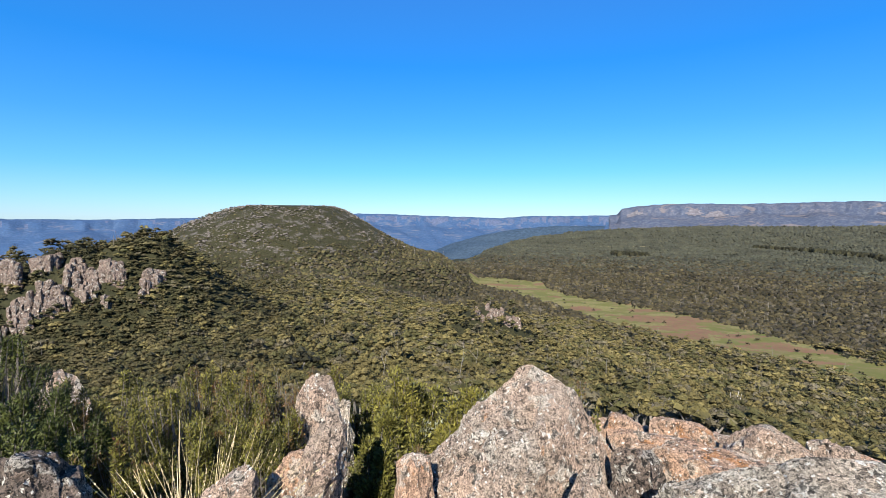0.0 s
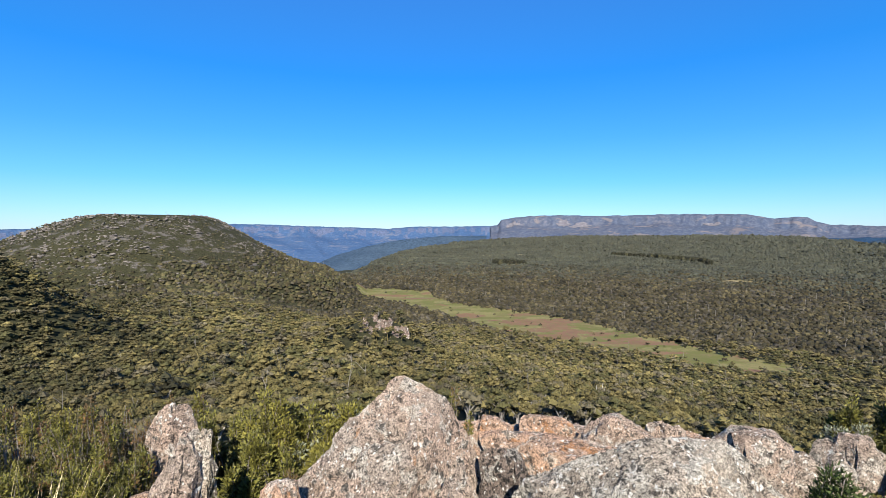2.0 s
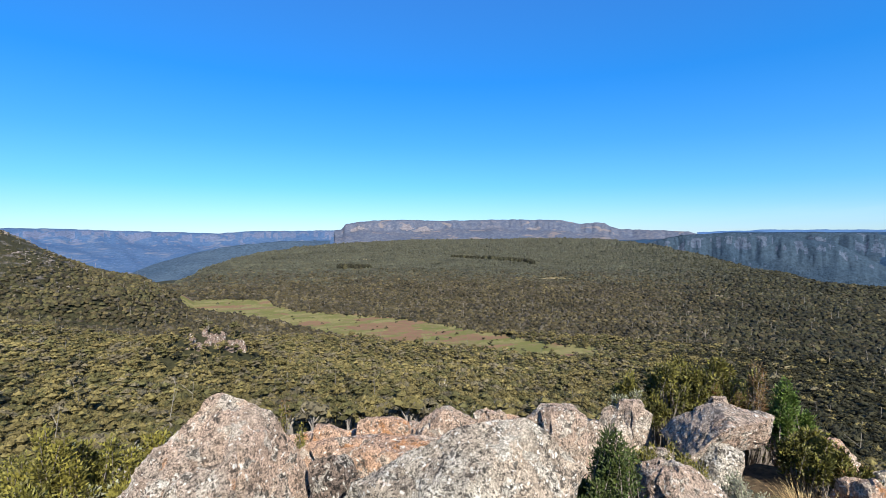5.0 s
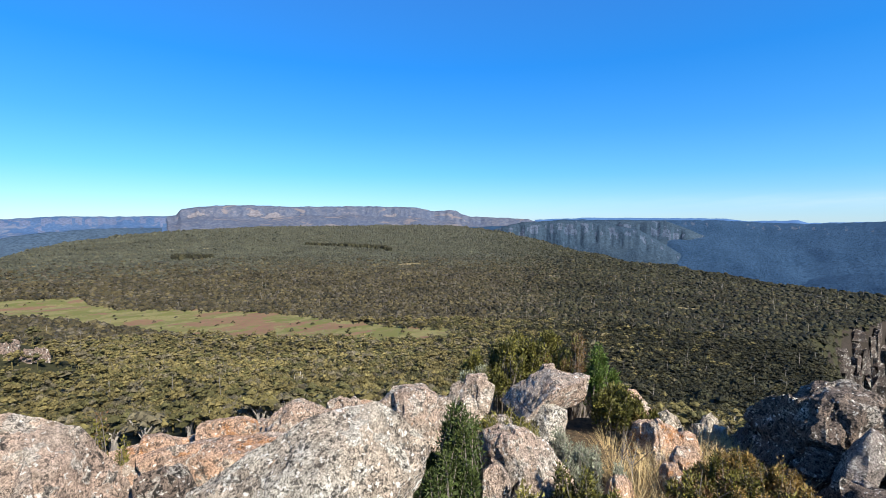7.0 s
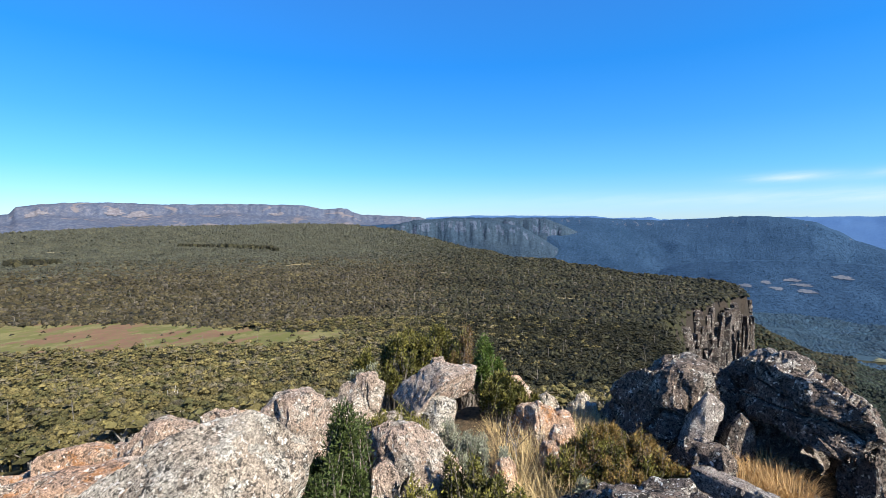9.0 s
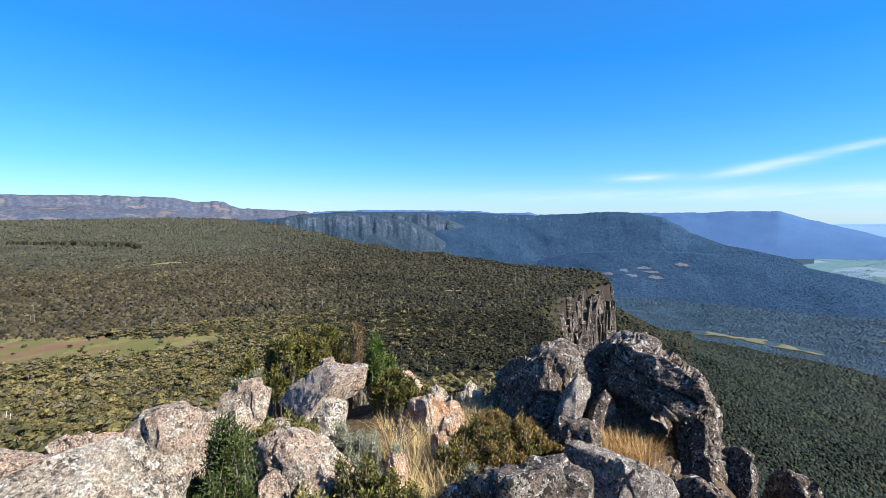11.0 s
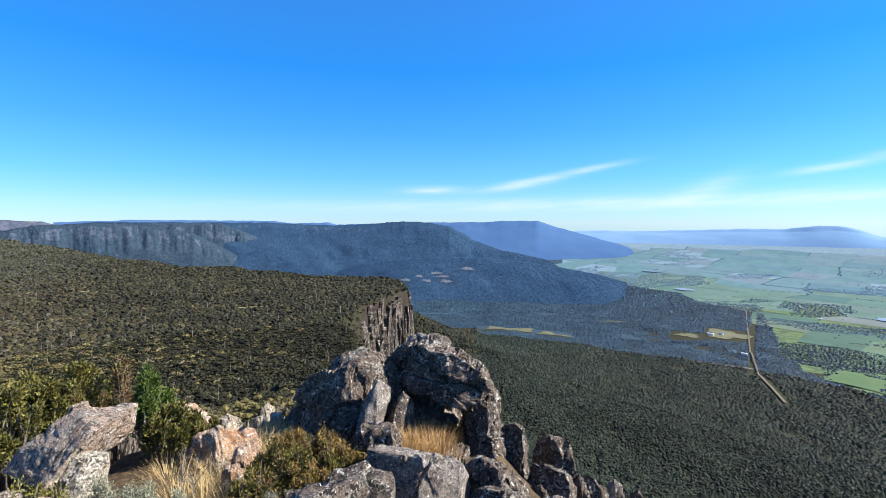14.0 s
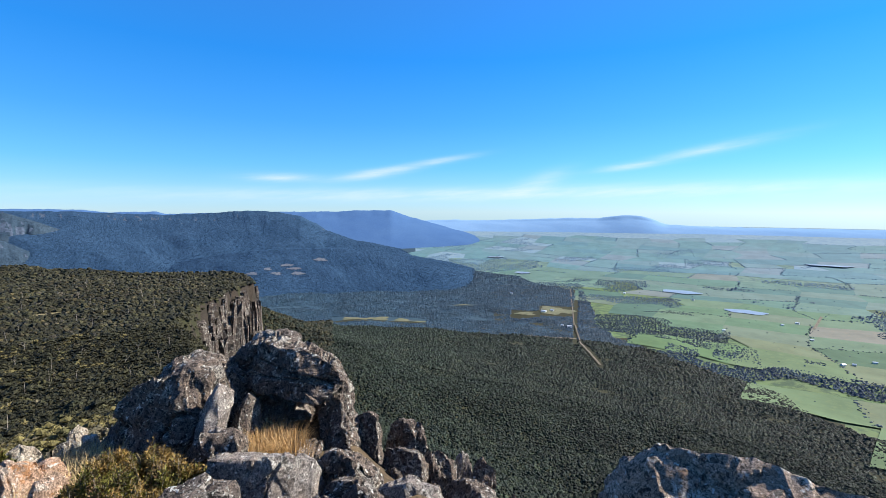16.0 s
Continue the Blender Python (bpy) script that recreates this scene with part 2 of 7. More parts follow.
ROCK = rock_material("dolerite_lichen", (0.335, 0.275, 0.22), (0.385, 0.28, 0.21), 0.4, 0.9, 0.6)
ROCK_ORANGE = rock_material("dolerite_orange", (0.39, 0.275, 0.20), (0.46, 0.29, 0.19), 0.95, 0.9, 0.45)
ROCK_PALE = rock_material("dolerite_pale_crust", (0.385, 0.345, 0.28), (0.39, 0.315, 0.24), 0.2, 1.5, 0.65)
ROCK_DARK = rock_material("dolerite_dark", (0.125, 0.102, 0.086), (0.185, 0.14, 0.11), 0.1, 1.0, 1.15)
ROCK_GREY = rock_material("dolerite_grey_face", (0.235, 0.21, 0.19), (0.27, 0.222, 0.188), 0.1, 0.8, 0.55)
ROCK_FAR = rock_material("cliff_rock", (0.155, 0.118, 0.096), (0.20, 0.142, 0.112), 0.1, 0.4, 0.7, 0.06)
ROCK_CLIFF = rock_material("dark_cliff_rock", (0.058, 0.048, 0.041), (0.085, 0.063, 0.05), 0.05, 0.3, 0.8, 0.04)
STONY = Mat("stony_heath_slope", 0.95, 0.1)
STONY.colour(STONY.mix(STONY.ramp(STONY.noise(0.055, 8, 0.72, vec=STONY.scaled(1, 1, 2.2)), (0.53, 0.0), (0.60, 1.0)), STONY.mix(STONY.noise(0.05, 6, 0.7), (0.022, 0.022, 0.010), (0.042, 0.040, 0.020)), (0.095, 0.085, 0.074)))
STONY = STONY.bump(STONY.noise(0.12, 6, 0.75), 4.0, 1.0).mat

HEATH_SOIL = ground_material("summit_soil", (0.085, 0.06, 0.036), (0.14, 0.10, 0.06), (0.045, 0.036, 0.024), 2.4)
FOREST_FLOOR = ground_material("forest_floor", (0.032, 0.033, 0.016), (0.045, 0.043, 0.021), (0.02, 0.021, 0.011), 0.05)
# blue floor tone: the haze over the distant woods is in the colour
HAZED_WOOD_FLOOR = ground_material("hazed_woodland_floor", (0.030, 0.060, 0.085), (0.036, 0.068, 0.095), (0.024, 0.05, 0.072), 0.01)
CLIFF_GROUND = ground_material("cliff_ledges", (0.046, 0.036, 0.029), (0.032, 0.027, 0.02), (0.014, 0.012, 0.010), 0.12)
MEADOW = ground_material("meadow_turf", (0.118, 0.125, 0.034), (0.15, 0.14, 0.046), (0.19, 0.14, 0.075), 0.02, 4, 0.50)
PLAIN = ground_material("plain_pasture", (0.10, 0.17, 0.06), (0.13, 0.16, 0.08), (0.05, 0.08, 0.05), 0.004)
# two farther pasture grounds, turned bluer to imitate haze
PLAIN_MID_HAZE = ground_material("hazed_pasture_middle", (0.12, 0.21, 0.16), (0.14, 0.20, 0.16), (0.07, 0.12, 0.12), 0.004)
PLAIN_FAR_HAZE = ground_material("hazed_pasture_far", (0.16, 0.25, 0.30), (0.19, 0.27, 0.31), (0.13, 0.21, 0.28), 0.003)
def gum(name, a, b):
    k = 1.12 if name.startswith("gum") else 1.04
    a, b = (a[0] * 1.08 * k, a[1] * k, a[2] * 1.03 * k), (b[0] * 1.08 * k, b[1] * k, b[2] * 1.03 * k)
    return canopy_material(name, [a, b, tuple((p + q) / 2 for p, q in zip(a, b))], 0.5, 0.012, 0.6 if name.startswith("gum") else 0.8)


CANOPY = [gum("gum_canopy_olive", (0.104, 0.094, 0.034), (0.124, 0.109, 0.041)), gum("gum_canopy_dark", (0.056, 0.058, 0.022), (0.074, 0.073, 0.026)),
          gum("gum_canopy_grey", (0.085, 0.080, 0.046), (0.098, 0.090, 0.052)), gum("gum_canopy_yellow", (0.108, 0.099, 0.034), (0.096, 0.089, 0.032))]
CANOPY_SCRUB = [gum("gum_scrub_dark", (0.040, 0.042, 0.017), (0.054, 0.053, 0.021)), gum("gum_scrub_olive", (0.066, 0.062, 0.026), (0.078, 0.070, 0.029))]
CANOPY_FAR = [gum("plateau_canopy_olive", (0.043, 0.039, 0.019), (0.052, 0.046, 0.021)), gum("plateau_canopy_dark", (0.024, 0.024, 0.012), (0.032, 0.030, 0.015)),
              gum("plateau_canopy_grey", (0.050, 0.047, 0.032), (0.060, 0.055, 0.036)), gum("plateau_canopy_light", (0.066, 0.057, 0.025), (0.058, 0.052, 0.024))]
# greyer crown tones that put distance haze into the far plateau woods
CANOPY_REMOTE_HAZE = canopy_material("hazed_remote_canopy", [(0.042, 0.045, 0.030), (0.056, 0.057, 0.036), (0.049, 0.052, 0.038), (0.064, 0.061, 0.037)], 0.1, spread=0.4)
CANOPY_DARK = canopy_material("dark_forest_canopy", [(0.018, 0.019, 0.009), (0.030, 0.029, 0.013), (0.023, 0.023, 0.012), (0.042, 0.038, 0.016)])
# dark slope crowns with a bluish cast of haze in the colour
CANOPY_SLOPE_HAZE = canopy_material("hazed_slope_canopy", [(0.013, 0.021, 0.014), (0.019, 0.029, 0.018), (0.016, 0.025, 0.018), (0.026, 0.036, 0.019)])
# plain woods: crown colours shifted to haze blue, paler for farther stands
CANOPY_MID_HAZE = canopy_material("plain_woodland", [(0.022, 0.050, 0.076), (0.028, 0.060, 0.086), (0.025, 0.054, 0.085)], 0.06, spread=0.4)
CANOPY_PALE_HAZE = canopy_material("hazed_far_woodland", [(0.058, 0.110, 0.155), (0.068, 0.122, 0.168), (0.062, 0.115, 0.162)], 0.05, spread=0.4)
CANOPY_PLAIN_HAZE = canopy_material("plain_woods", [(0.030, 0.058, 0.072), (0.038, 0.068, 0.080), (0.033, 0.062, 0.078)], 0.06, spread=0.4)
CANOPY_HAZE = canopy_material("hazed_horizon_woods", [(0.105, 0.195, 0.28), (0.115, 0.207, 0.292), (0.11, 0.20, 0.286)], 0.05, spread=0.3)
BARK = ground_material("gum_bark", (0.24, 0.215, 0.185), (0.16, 0.135, 0.115), (0.32, 0.30, 0.27), 2.0)

DEADWOOD = ground_material("silvered_dead_wood", (0.62, 0.58, 0.52), (0.72, 0.68, 0.62), (0.4, 0.36, 0.3), 0.8)


# ---- mesh helpers ----
def mesh_arrays(name, verts, faces, mat, smooth=False, slots=None):
    """A mesh object's data from numpy arrays; faces is (n, 3) or (n, 4)."""
    me = bpy.data.meshes.new(name)
    verts, faces = np.asarray(verts, dtype=np.float32), np.asarray(faces, dtype=np.int32)
    n, k = faces.shape
    me.vertices.add(len(verts))
    me.vertices.foreach_set("co", verts.ravel())
    me.loops.add(n * k)
    me.loops.foreach_set("vertex_index", faces.ravel())
    me.polygons.add(n)
    me.polygons.foreach_set("loop_start", np.arange(0, n * k, k, dtype=np.int32))
    me.polygons.foreach_set("use_smooth", np.full(n, smooth))
    for mt in (mat if isinstance(mat, (list, tuple)) else [mat]):
        me.materials.append(mt)
    if slots is not None:
        me.polygons.foreach_set("material_index", np.asarray(slots, dtype=np.int32))
    me.update(calc_edges=True)
    return me


def part(name, bm, material, parent, label=""):
    me = bpy.data.meshes.new(name)
    bm.to_mesh(me)
    bm.free()
    me.materials.append(material)
    ob = new(name, me)
    ob.parent = parent
    return tagged(ob, label)


def array_part(name, data, parent, label="", kind=""):
    ob = new(name, data)
    ob.parent = parent
    return tagged(ob, label, kind=kind) if kind else tagged(ob, label)


def at(bearing, dist, height):
    """A place by its bearing from the summit (degrees clockwise), its distance and its height."""
    return Vector((dist * math.sin(radians(bearing)), dist * math.cos(radians(bearing)), height))


EYE = 1.6


def aim(bearing, el, dist):
    """A place at a bearing, an angle above the level of the eye, and a distance."""
    return at(bearing, dist, EYE + dist * math.tan(radians(el)))


def value_noise(x, y, seed=0):
    """Smooth noise on numpy arrays, about -1 to 1."""
    xi, yi = np.floor(x).astype(np.int64), np.floor(y).astype(np.int64)
    fx, fy = x - xi, y - yi
    fx, fy = fx * fx * (3 - 2 * fx), fy * fy * (3 - 2 * fy)

    def h(a, b):
        n = (a * 374761393 + b * 668265263 + seed * 974711) & 0x7FFFFFFF
        n = ((n ^ (n >> 13)) * 1274126177) & 0x7FFFFFFF
        return ((n ^ (n >> 16)) & 0xFFFF) / 32767.5 - 1.0

    a, b, c, d = h(xi, yi), h(xi + 1, yi), h(xi, yi + 1), h(xi + 1, yi + 1)
    return (a * (1 - fx) + b * fx) * (1 - fy) + (c * (1 - fx) + d * fx) * fy


def fbm(x, y, octaves=4, seed=0):
    s, amp = 0, 1.0
    for k in range(octaves):
        s = s + amp * value_noise(x * 2 ** k, y * 2 ** k, seed + k)
        amp *= 0.5
    return s


def ease(a, b, x):
    t = np.clip((x - a) / (b - a), 0, 1)
    return t * t * (3 - 2 * t)


# ---- the lie of the land ----
# outline of the high country, round from the crag on which the camera stands
UPLAND = np.array([(-4, -3.6), (0, -2.7), (2.6, -1.6), (4.2, -1.35), (6.0, -2.2), (7.5, -1.0), (14, -3), (60, -8), (250, -8), (470, 2), (545, -12), (650, -50), (752, -92), (775, -97), (810, -95), (893, -86), (935, -50), (950, -12), (1034, 112),
                   (1147, 229), (1231, 367), (1394, 527), (1533, 663), (1677, 782), (1809, 922), (2093, 1174), (2382, 1471),
                   (3130, 2490), (2900, 2950), (1854, 3050), (1157, 2800), (708, 2500), (450, 2150), (300, 1876), (172, 1490),
                   (95, 1120), (10, 1010), (-100, 1060), (-350, 1040), (-540, 850), (-520, 600), (-440, 430), (-400, 250),
                   (-300, 120), (-120, 20), (-40, -30), (-12, -12)], dtype=float)
SPUR_A, SPUR_B = np.array((0.0, 0.0)), np.array((-250.0, 770.0))


def to_segment(x, y, a, b):
    ax, ay = a
    dx, dy = b[0] - ax, b[1] - ay
    t = np.clip(((x - ax) * dx + (y - ay) * dy) / (dx * dx + dy * dy), 0, 1)
    return np.hypot(x - ax - t * dx, y - ay - t * dy)


def outside(x, y):
    """Distance beyond the rim of the high country (negative within)."""
    best = np.full(x.shape, 1e9)
    inside = np.zeros(x.shape, dtype=bool)
    n = len(UPLAND)
    for i in range(n):
        a, b = UPLAND[i], UPLAND[(i + 1) % n]
        best = np.minimum(best, to_segment(x, y, a, b))
        cross = ((a[1] > y) != (b[1] > y))
        xs = (b[0] - a[0]) * (y - a[1]) / (b[1] - a[1] + 1e-12) + a[0]
        inside ^= cross & (x < xs)
    return np.where(inside, -best, best)


def plain_level(d):
    return -375 + 250 * np.clip((d - 2300) / 2600, 0, 1.2) ** 1.7


def land(x, y, fine=True):
    """Height of the ground."""
    x, y = np.asarray(x, dtype=float), np.asarray(y, dtype=float)
    d = np.hypot(x, y)
    bear = np.degrees(np.arctan2(x, y))
    spur = np.exp(-(to_segment(x, y, SPUR_A, SPUR_B) / 140) ** 2)
    base = -108 + 46 * ease(1200, 3700, d) + 50 * spur
    if fine:
        base = base + 5 * fbm(x / 160, y / 160, 3, 5) * ease(300, 900, d)
    # the crag: a short level crest, then slopes easing outwards
    dd = np.maximum(0, to_segment(x, y, (0.0, 0.0), (2.5, 0.3)) - 2.6)
    crest = -0.5 * ease(0.9, 2.0, d)
    top = base + (crest - base) * np.exp(-dd / (185 - 75 * spur))
    # flat-topped hill
    r = np.hypot(x + 247, (y - 770) * 0.8)
    r = r + 9 * fbm(x / 60, y / 60, 3, 9) * (r > 60)
    hill = 20 - 86 * ease(62, 262, r) ** 0.85 - 0.6 * np.maximum(0, r - 255)
    top = np.maximum(top, hill)
    # craggy shoulder and a small stony knoll
    top = top + 54 * np.exp(-(to_segment(x, y, (-305, 190), (-164, 261)) / 44) ** 2)
    top = top + 20 * np.exp(-(np.hypot(x - 28, y - 232) / 26) ** 2)
    crag = np.exp(-(to_segment(x, y, (-292, 176), (-172, 238)) / 24) ** 2)
    if fine:
        top = top + 9 * np.abs(fbm(x / 13, y / 13, 4, 66)) * crag - 3 * crag
    # falls beyond the rim
    s = outside(x, y)
    floor_right = plain_level(d)
    side = ease(20, 62, bear) + ease(-90, -150, bear)
    floor = -255 * (1 - np.clip(side, 0, 1)) + floor_right * np.clip(side, 0, 1)
    if fine:
        s = s + 14 * fbm(x / 90, y / 90, 3, 3) * ease(250, 500, d) * (s > -60)
    so = np.maximum(0, s)
    prom = np.exp(-(to_segment(x, y, (640, -52), (790, -100)) / 90) ** 2)
    cliff = 0.08 * np.clip(side, 0, 1) + 0.34 * prom + 0.2 * ease(60, 20, d)
    reach = 300 + 0 * np.clip(side, 0, 1)
    f = cliff * (1 - ease(0, 14 + 12 * (1 - prom), so)) + (1 - cliff) * np.exp(-so / reach)
    z = floor + (top - floor) * f
    if fine:
        z = z + 6 * fbm(x / 120, y / 120, 3, 21) * ease(60, 300, so) * (1 - ease(900, 1500, so))
    return z


def polar_grid(b0, b1, db, r0, r1, n):
    bb = np.radians(np.arange(b0, b1 + 1e-6, db))
    rr = r0 * (r1 / r0) ** (np.arange(n) / (n - 1))
    B, Rr = np.meshgrid(bb, rr)
    return Rr * np.sin(B), Rr * np.cos(B), B, Rr


def grid_faces(rows, cols, wrap=False):
    i, j = np.meshgrid(np.arange(rows - 1), np.arange(cols if wrap else cols - 1), indexing="ij")
    k = (j + 1) % cols
    return np.stack([i * cols + j, i * cols + k, (i + 1) * cols + k, (i + 1) * cols + j], -1).reshape(-1, 4)


# meadow: a band of open ground in the hollow
def meadow_edges(b):
    """Distances of the near and far edge of the meadow along a bearing."""
    far = np.interp(b, [4, 12.7, 14.0, 16.6, 24, 31, 37.8, 45.3, 51, 54], [840, 815, 700, 645, 595, 548, 470, 420, 410, 395])
    near = np.interp(b, [4, 9.3, 14.8, 20.5, 26.2, 32.5, 39.1, 43, 47.7, 50, 54], [745, 661, 567, 462, 420, 392, 374, 350, 350, 365, 394])
    wave = np.sin(b * 2.3) + np.sin(b * 5.1 + 1.0) + 0.7 * np.sin(b * 11.7) + 0.6 * np.sin(b * 23.0 + 2.0)
    return near + 6 * wave, far + 7 * np.sin(b * 3.1) + 5 * np.sin(b * 8.3 + 0.5) + 4 * np.sin(b * 19.0)


def meadow_mask(x, y):
    b, d = np.degrees(np.arctan2(x, y)), np.hypot(x, y)
    near, far = meadow_edges(b)
    return (b > 4) & (b < 53.8) & (d < far) & (d > near)


def farm_mask(x, y):
    b = np.degrees(np.arctan2(x, y))
    d = np.hypot(x, y)
    n = 70 * fbm(x / 260, y / 260, 3, 41)
    near = np.interp(b, [116, 121, 128, 131, 136.5, 138, 140, 147, 153, 158, 166], [3250, 2950, 2750, 2500, 2300, 1650, 1430, 1280, 1200, 1100, 990])
    return (b > 116) & (d > near + n) | (b < -150) & (d > 900)


bearings = np.radians(np.concatenate([np.arange(-60, 170, 0.46), np.arange(170, 300, 2.0)]))
radii = np.concatenate([np.arange(0.0, 14, 0.28), 14 * (4900 / 14) ** (np.arange(135) / 134)])
B, RR = np.meshgrid(bearings, radii)
GX, GY = RR * np.sin(B), RR * np.cos(B)
GZ = land(GX, GY)
near_rough = ease(16, 6, RR)
GZ = GZ + near_rough * 0.10 * fbm(GX * 1.1, GY * 1.1, 4, 77)
GF = grid_faces(*GX.shape, wrap=True)
cx, cy = GX.ravel()[GF].mean(1), GY.ravel()[GF].mean(1)
cd = np.hypot(cx, cy)
cb = np.degrees(np.arctan2(cx, cy))
slot = np.where(cd < 30, 0, 1)
farm = farm_mask(cx, cy)
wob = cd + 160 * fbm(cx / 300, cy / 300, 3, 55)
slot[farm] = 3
# ground farther off switches to the haze-tinted colours
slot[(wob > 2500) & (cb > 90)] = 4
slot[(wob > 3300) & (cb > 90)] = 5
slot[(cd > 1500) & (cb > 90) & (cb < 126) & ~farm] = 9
gz4 = GZ.ravel()[GF]
steep = (gz4.max(1) - gz4.min(1)) / np.maximum(0.5, np.hypot(GX.ravel()[GF].max(1) - GX.ravel()[GF].min(1), GY.ravel()[GF].max(1) - GY.ravel()[GF].min(1)))
slot[(steep > 1.4) & (cd > 40) & (cd < 1500)] = 6
slot[(to_segment(cx, cy, (640, -46), (790, -100)) < 60) & (np.abs(outside(cx, cy) - 8) < 12)] = 6
slot[(np.hypot(cx + 247, (cy - 770) * 0.8) + 14 * fbm(cx / 30, cy / 30, 3, 8) < 215)] = 7
slot[(steep > 0.8) & (cb > 91) & (cb < 100) & (cd > 550) & (cd < 960)] = 6
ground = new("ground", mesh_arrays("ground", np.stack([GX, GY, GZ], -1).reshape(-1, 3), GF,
                                   [HEATH_SOIL, FOREST_FLOOR, MEADOW, PLAIN, PLAIN_MID_HAZE, PLAIN_FAR_HAZE, CLIFF_GROUND, STONY, ROCK_FAR, HAZED_WOOD_FLOOR], True, slot))
tagged(ground, "broad mountain land falling to a green farmed plain", "ground", kind="structure")

# what can be seen from the summit: running skyline along each bearing
SKY_EL = np.maximum.accumulate(np.where(RR > 25, np.arctan2(GZ - EYE, np.maximum(RR, 0.1)), -1.2), axis=0)


def in_sight(x, y, ztop):
    d, b = np.hypot(x, y), np.degrees(np.arctan2(x, y))
    col = np.clip(((b + 60) / 0.46).astype(int), 0, len(bearings) - 1)
    row = np.clip(np.searchsorted(radii, d) - 2, 0, len(radii) - 1)
    return np.arctan2(ztop - EYE, d) > SKY_EL[row, col] - 0.0005


# ---- far ranges ----
SURFACE = {}


def mountain_range(name, label, mat, near, far_d, table, foot, ridge=0.3, seed=1, power=1.0, step=0.12, spurs=60.0, slant=0.0, rock=None, rock_share=((0, 1), (0, 0)), gully=110.0):
    """A range along an arc: its crest line by bearing, rising from foot to crest."""
    tb, te = zip(*table)
    b = np.arange(tb[0], tb[-1] + 1e-6, step)
    crest = np.interp(b, tb, te)
    k = np.linspace(0, 1, 91)
    K, Bb = np.meshgrid(k, b, indexing="ij")
    C = np.broadcast_to(crest, K.shape)
    d = near + (far_d - near) * np.minimum(K, 0.9) / 0.9
    x, y = d * np.sin(np.radians(Bb)), d * np.cos(np.radians(Bb))
    zc = EYE + far_d * np.tan(np.radians(C))
    zf = foot(d) - 15
    q = np.clip(K / 0.9, 0, 1)
    rise = (1 - ridge) * q ** power + ridge * ease(0.76, 0.97, q + 0.05 * fbm(Bb * 0.9, K * 2, 4, seed + 4))
    rise = np.minimum(rise, 1.0)
    z = zf + (zc - zf) * rise + far_d * 0.0006 * fbm(Bb * 1.6, Bb * 0, 3, seed) * q ** 12
    z = z + spurs * fbm(Bb * 0.22 + K * 1.1, K * 1.6, 3, seed + 7) * np.sin(np.pi * np.clip(q, 0, 1)) ** 1.2 * 0.5
    if slant:
        # long spurs running down aslant, with lesser ones between
        env = np.sin(np.pi * np.clip(q, 0, 1)) ** 0.8
        tall = np.maximum(20, zc - zf) * gully / 1000
        a1 = (Bb - slant * (1 - q)) / 7.0 + 0.4 * fbm(Bb * 0.12, K * 2.0, 2, seed + 9)
        a2 = (Bb - 0.6 * slant * (1 - q)) / 2.6 + 0.4 * fbm(Bb * 0.3, K * 3.0, 2, seed + 10)
        z = z + tall * env * (0.5 - np.abs(value_noise(a1, K * 0.8, seed + 11))) + 0.22 * tall * env * value_noise(a2, K * 2.0, seed + 12)
    z = np.where(K > 0.9, z[81:82] - (K - 0.9) * 2500, z)
    d2 = d + np.maximum(0, K - 0.9) * 900
    x, y = d2 * np.sin(np.radians(Bb)), d2 * np.cos(np.radians(Bb))
    SURFACE[name] = (x[:82], y[:82], z[:82])
    faces = grid_faces(*x.shape)
    fb, fq = Bb.ravel()[faces].mean(1), q.ravel()[faces].mean(1)
    bare = np.zeros(len(faces), dtype=int)
    if rock:
        line = fbm(fb * 0.35, fb * 0, 3, seed + 20)
        lim = np.interp(fb, *rock_share)
        bare[(np.abs(fq - 0.90 - 0.03 * line) < 0.04) & (fbm(fb * 3.0, fq * 9, 3, seed + 21) > lim)] = 1
        bare[(fq > 0.74) & (fbm(fb * 2.2, fq * 16, 3, seed + 22) > 0.75 + lim)] = 1
    ob = new(name, mesh_arrays(name, np.stack([x, y, z], -1).reshape(-1, 3), faces, [mat, rock or mat], True, bare))
    return tagged(ob, label, "mountain range", kind="structure")


# range colours hold the blue haze of distance, palest on the horizon hills
RANGE_A = hazed_slope_material("far_range_rock", (0.085, 0.105, 0.15), (0.125, 0.128, 0.155), ((0.06, 0.08, 0.125), (0.19, 0.165, 0.16)))
RANGE_B = hazed_slope_material("far_range_woods", (0.055, 0.105, 0.205), (0.08, 0.13, 0.22), ((0.05, 0.10, 0.20), (0.15, 0.17, 0.22)))
RANGE_C = hazed_slope_material("south_range_woods", (0.026, 0.056, 0.103), (0.034, 0.069, 0.122), None, 0.004, 0.9)
WEST_ROCK = hazed_slope_material("west_range_outcrops", (0.092, 0.125, 0.205), (0.118, 0.142, 0.215))
RANGE_ROCK = hazed_slope_material("range_cliff_rock", (0.052, 0.074, 0.112), (0.078, 0.100, 0.138))
RANGE_F = hazed_slope_material("valley_spur_woods", (0.045, 0.075, 0.115), (0.062, 0.095, 0.135))
RANGE_G = hazed_slope_material("scarp_woods", (0.030, 0.052, 0.080), (0.042, 0.066, 0.092), None, 0.004, 1.0)
RANGE_D = hazed_slope_material("hazed_pale_range", (0.20, 0.34, 0.52), (0.22, 0.36, 0.54), None, 0.004, 0.12)
RANGE_E = hazed_slope_material("south_far_range", (0.062, 0.13, 0.27), (0.072, 0.145, 0.285), None, 0.004, 0.2)
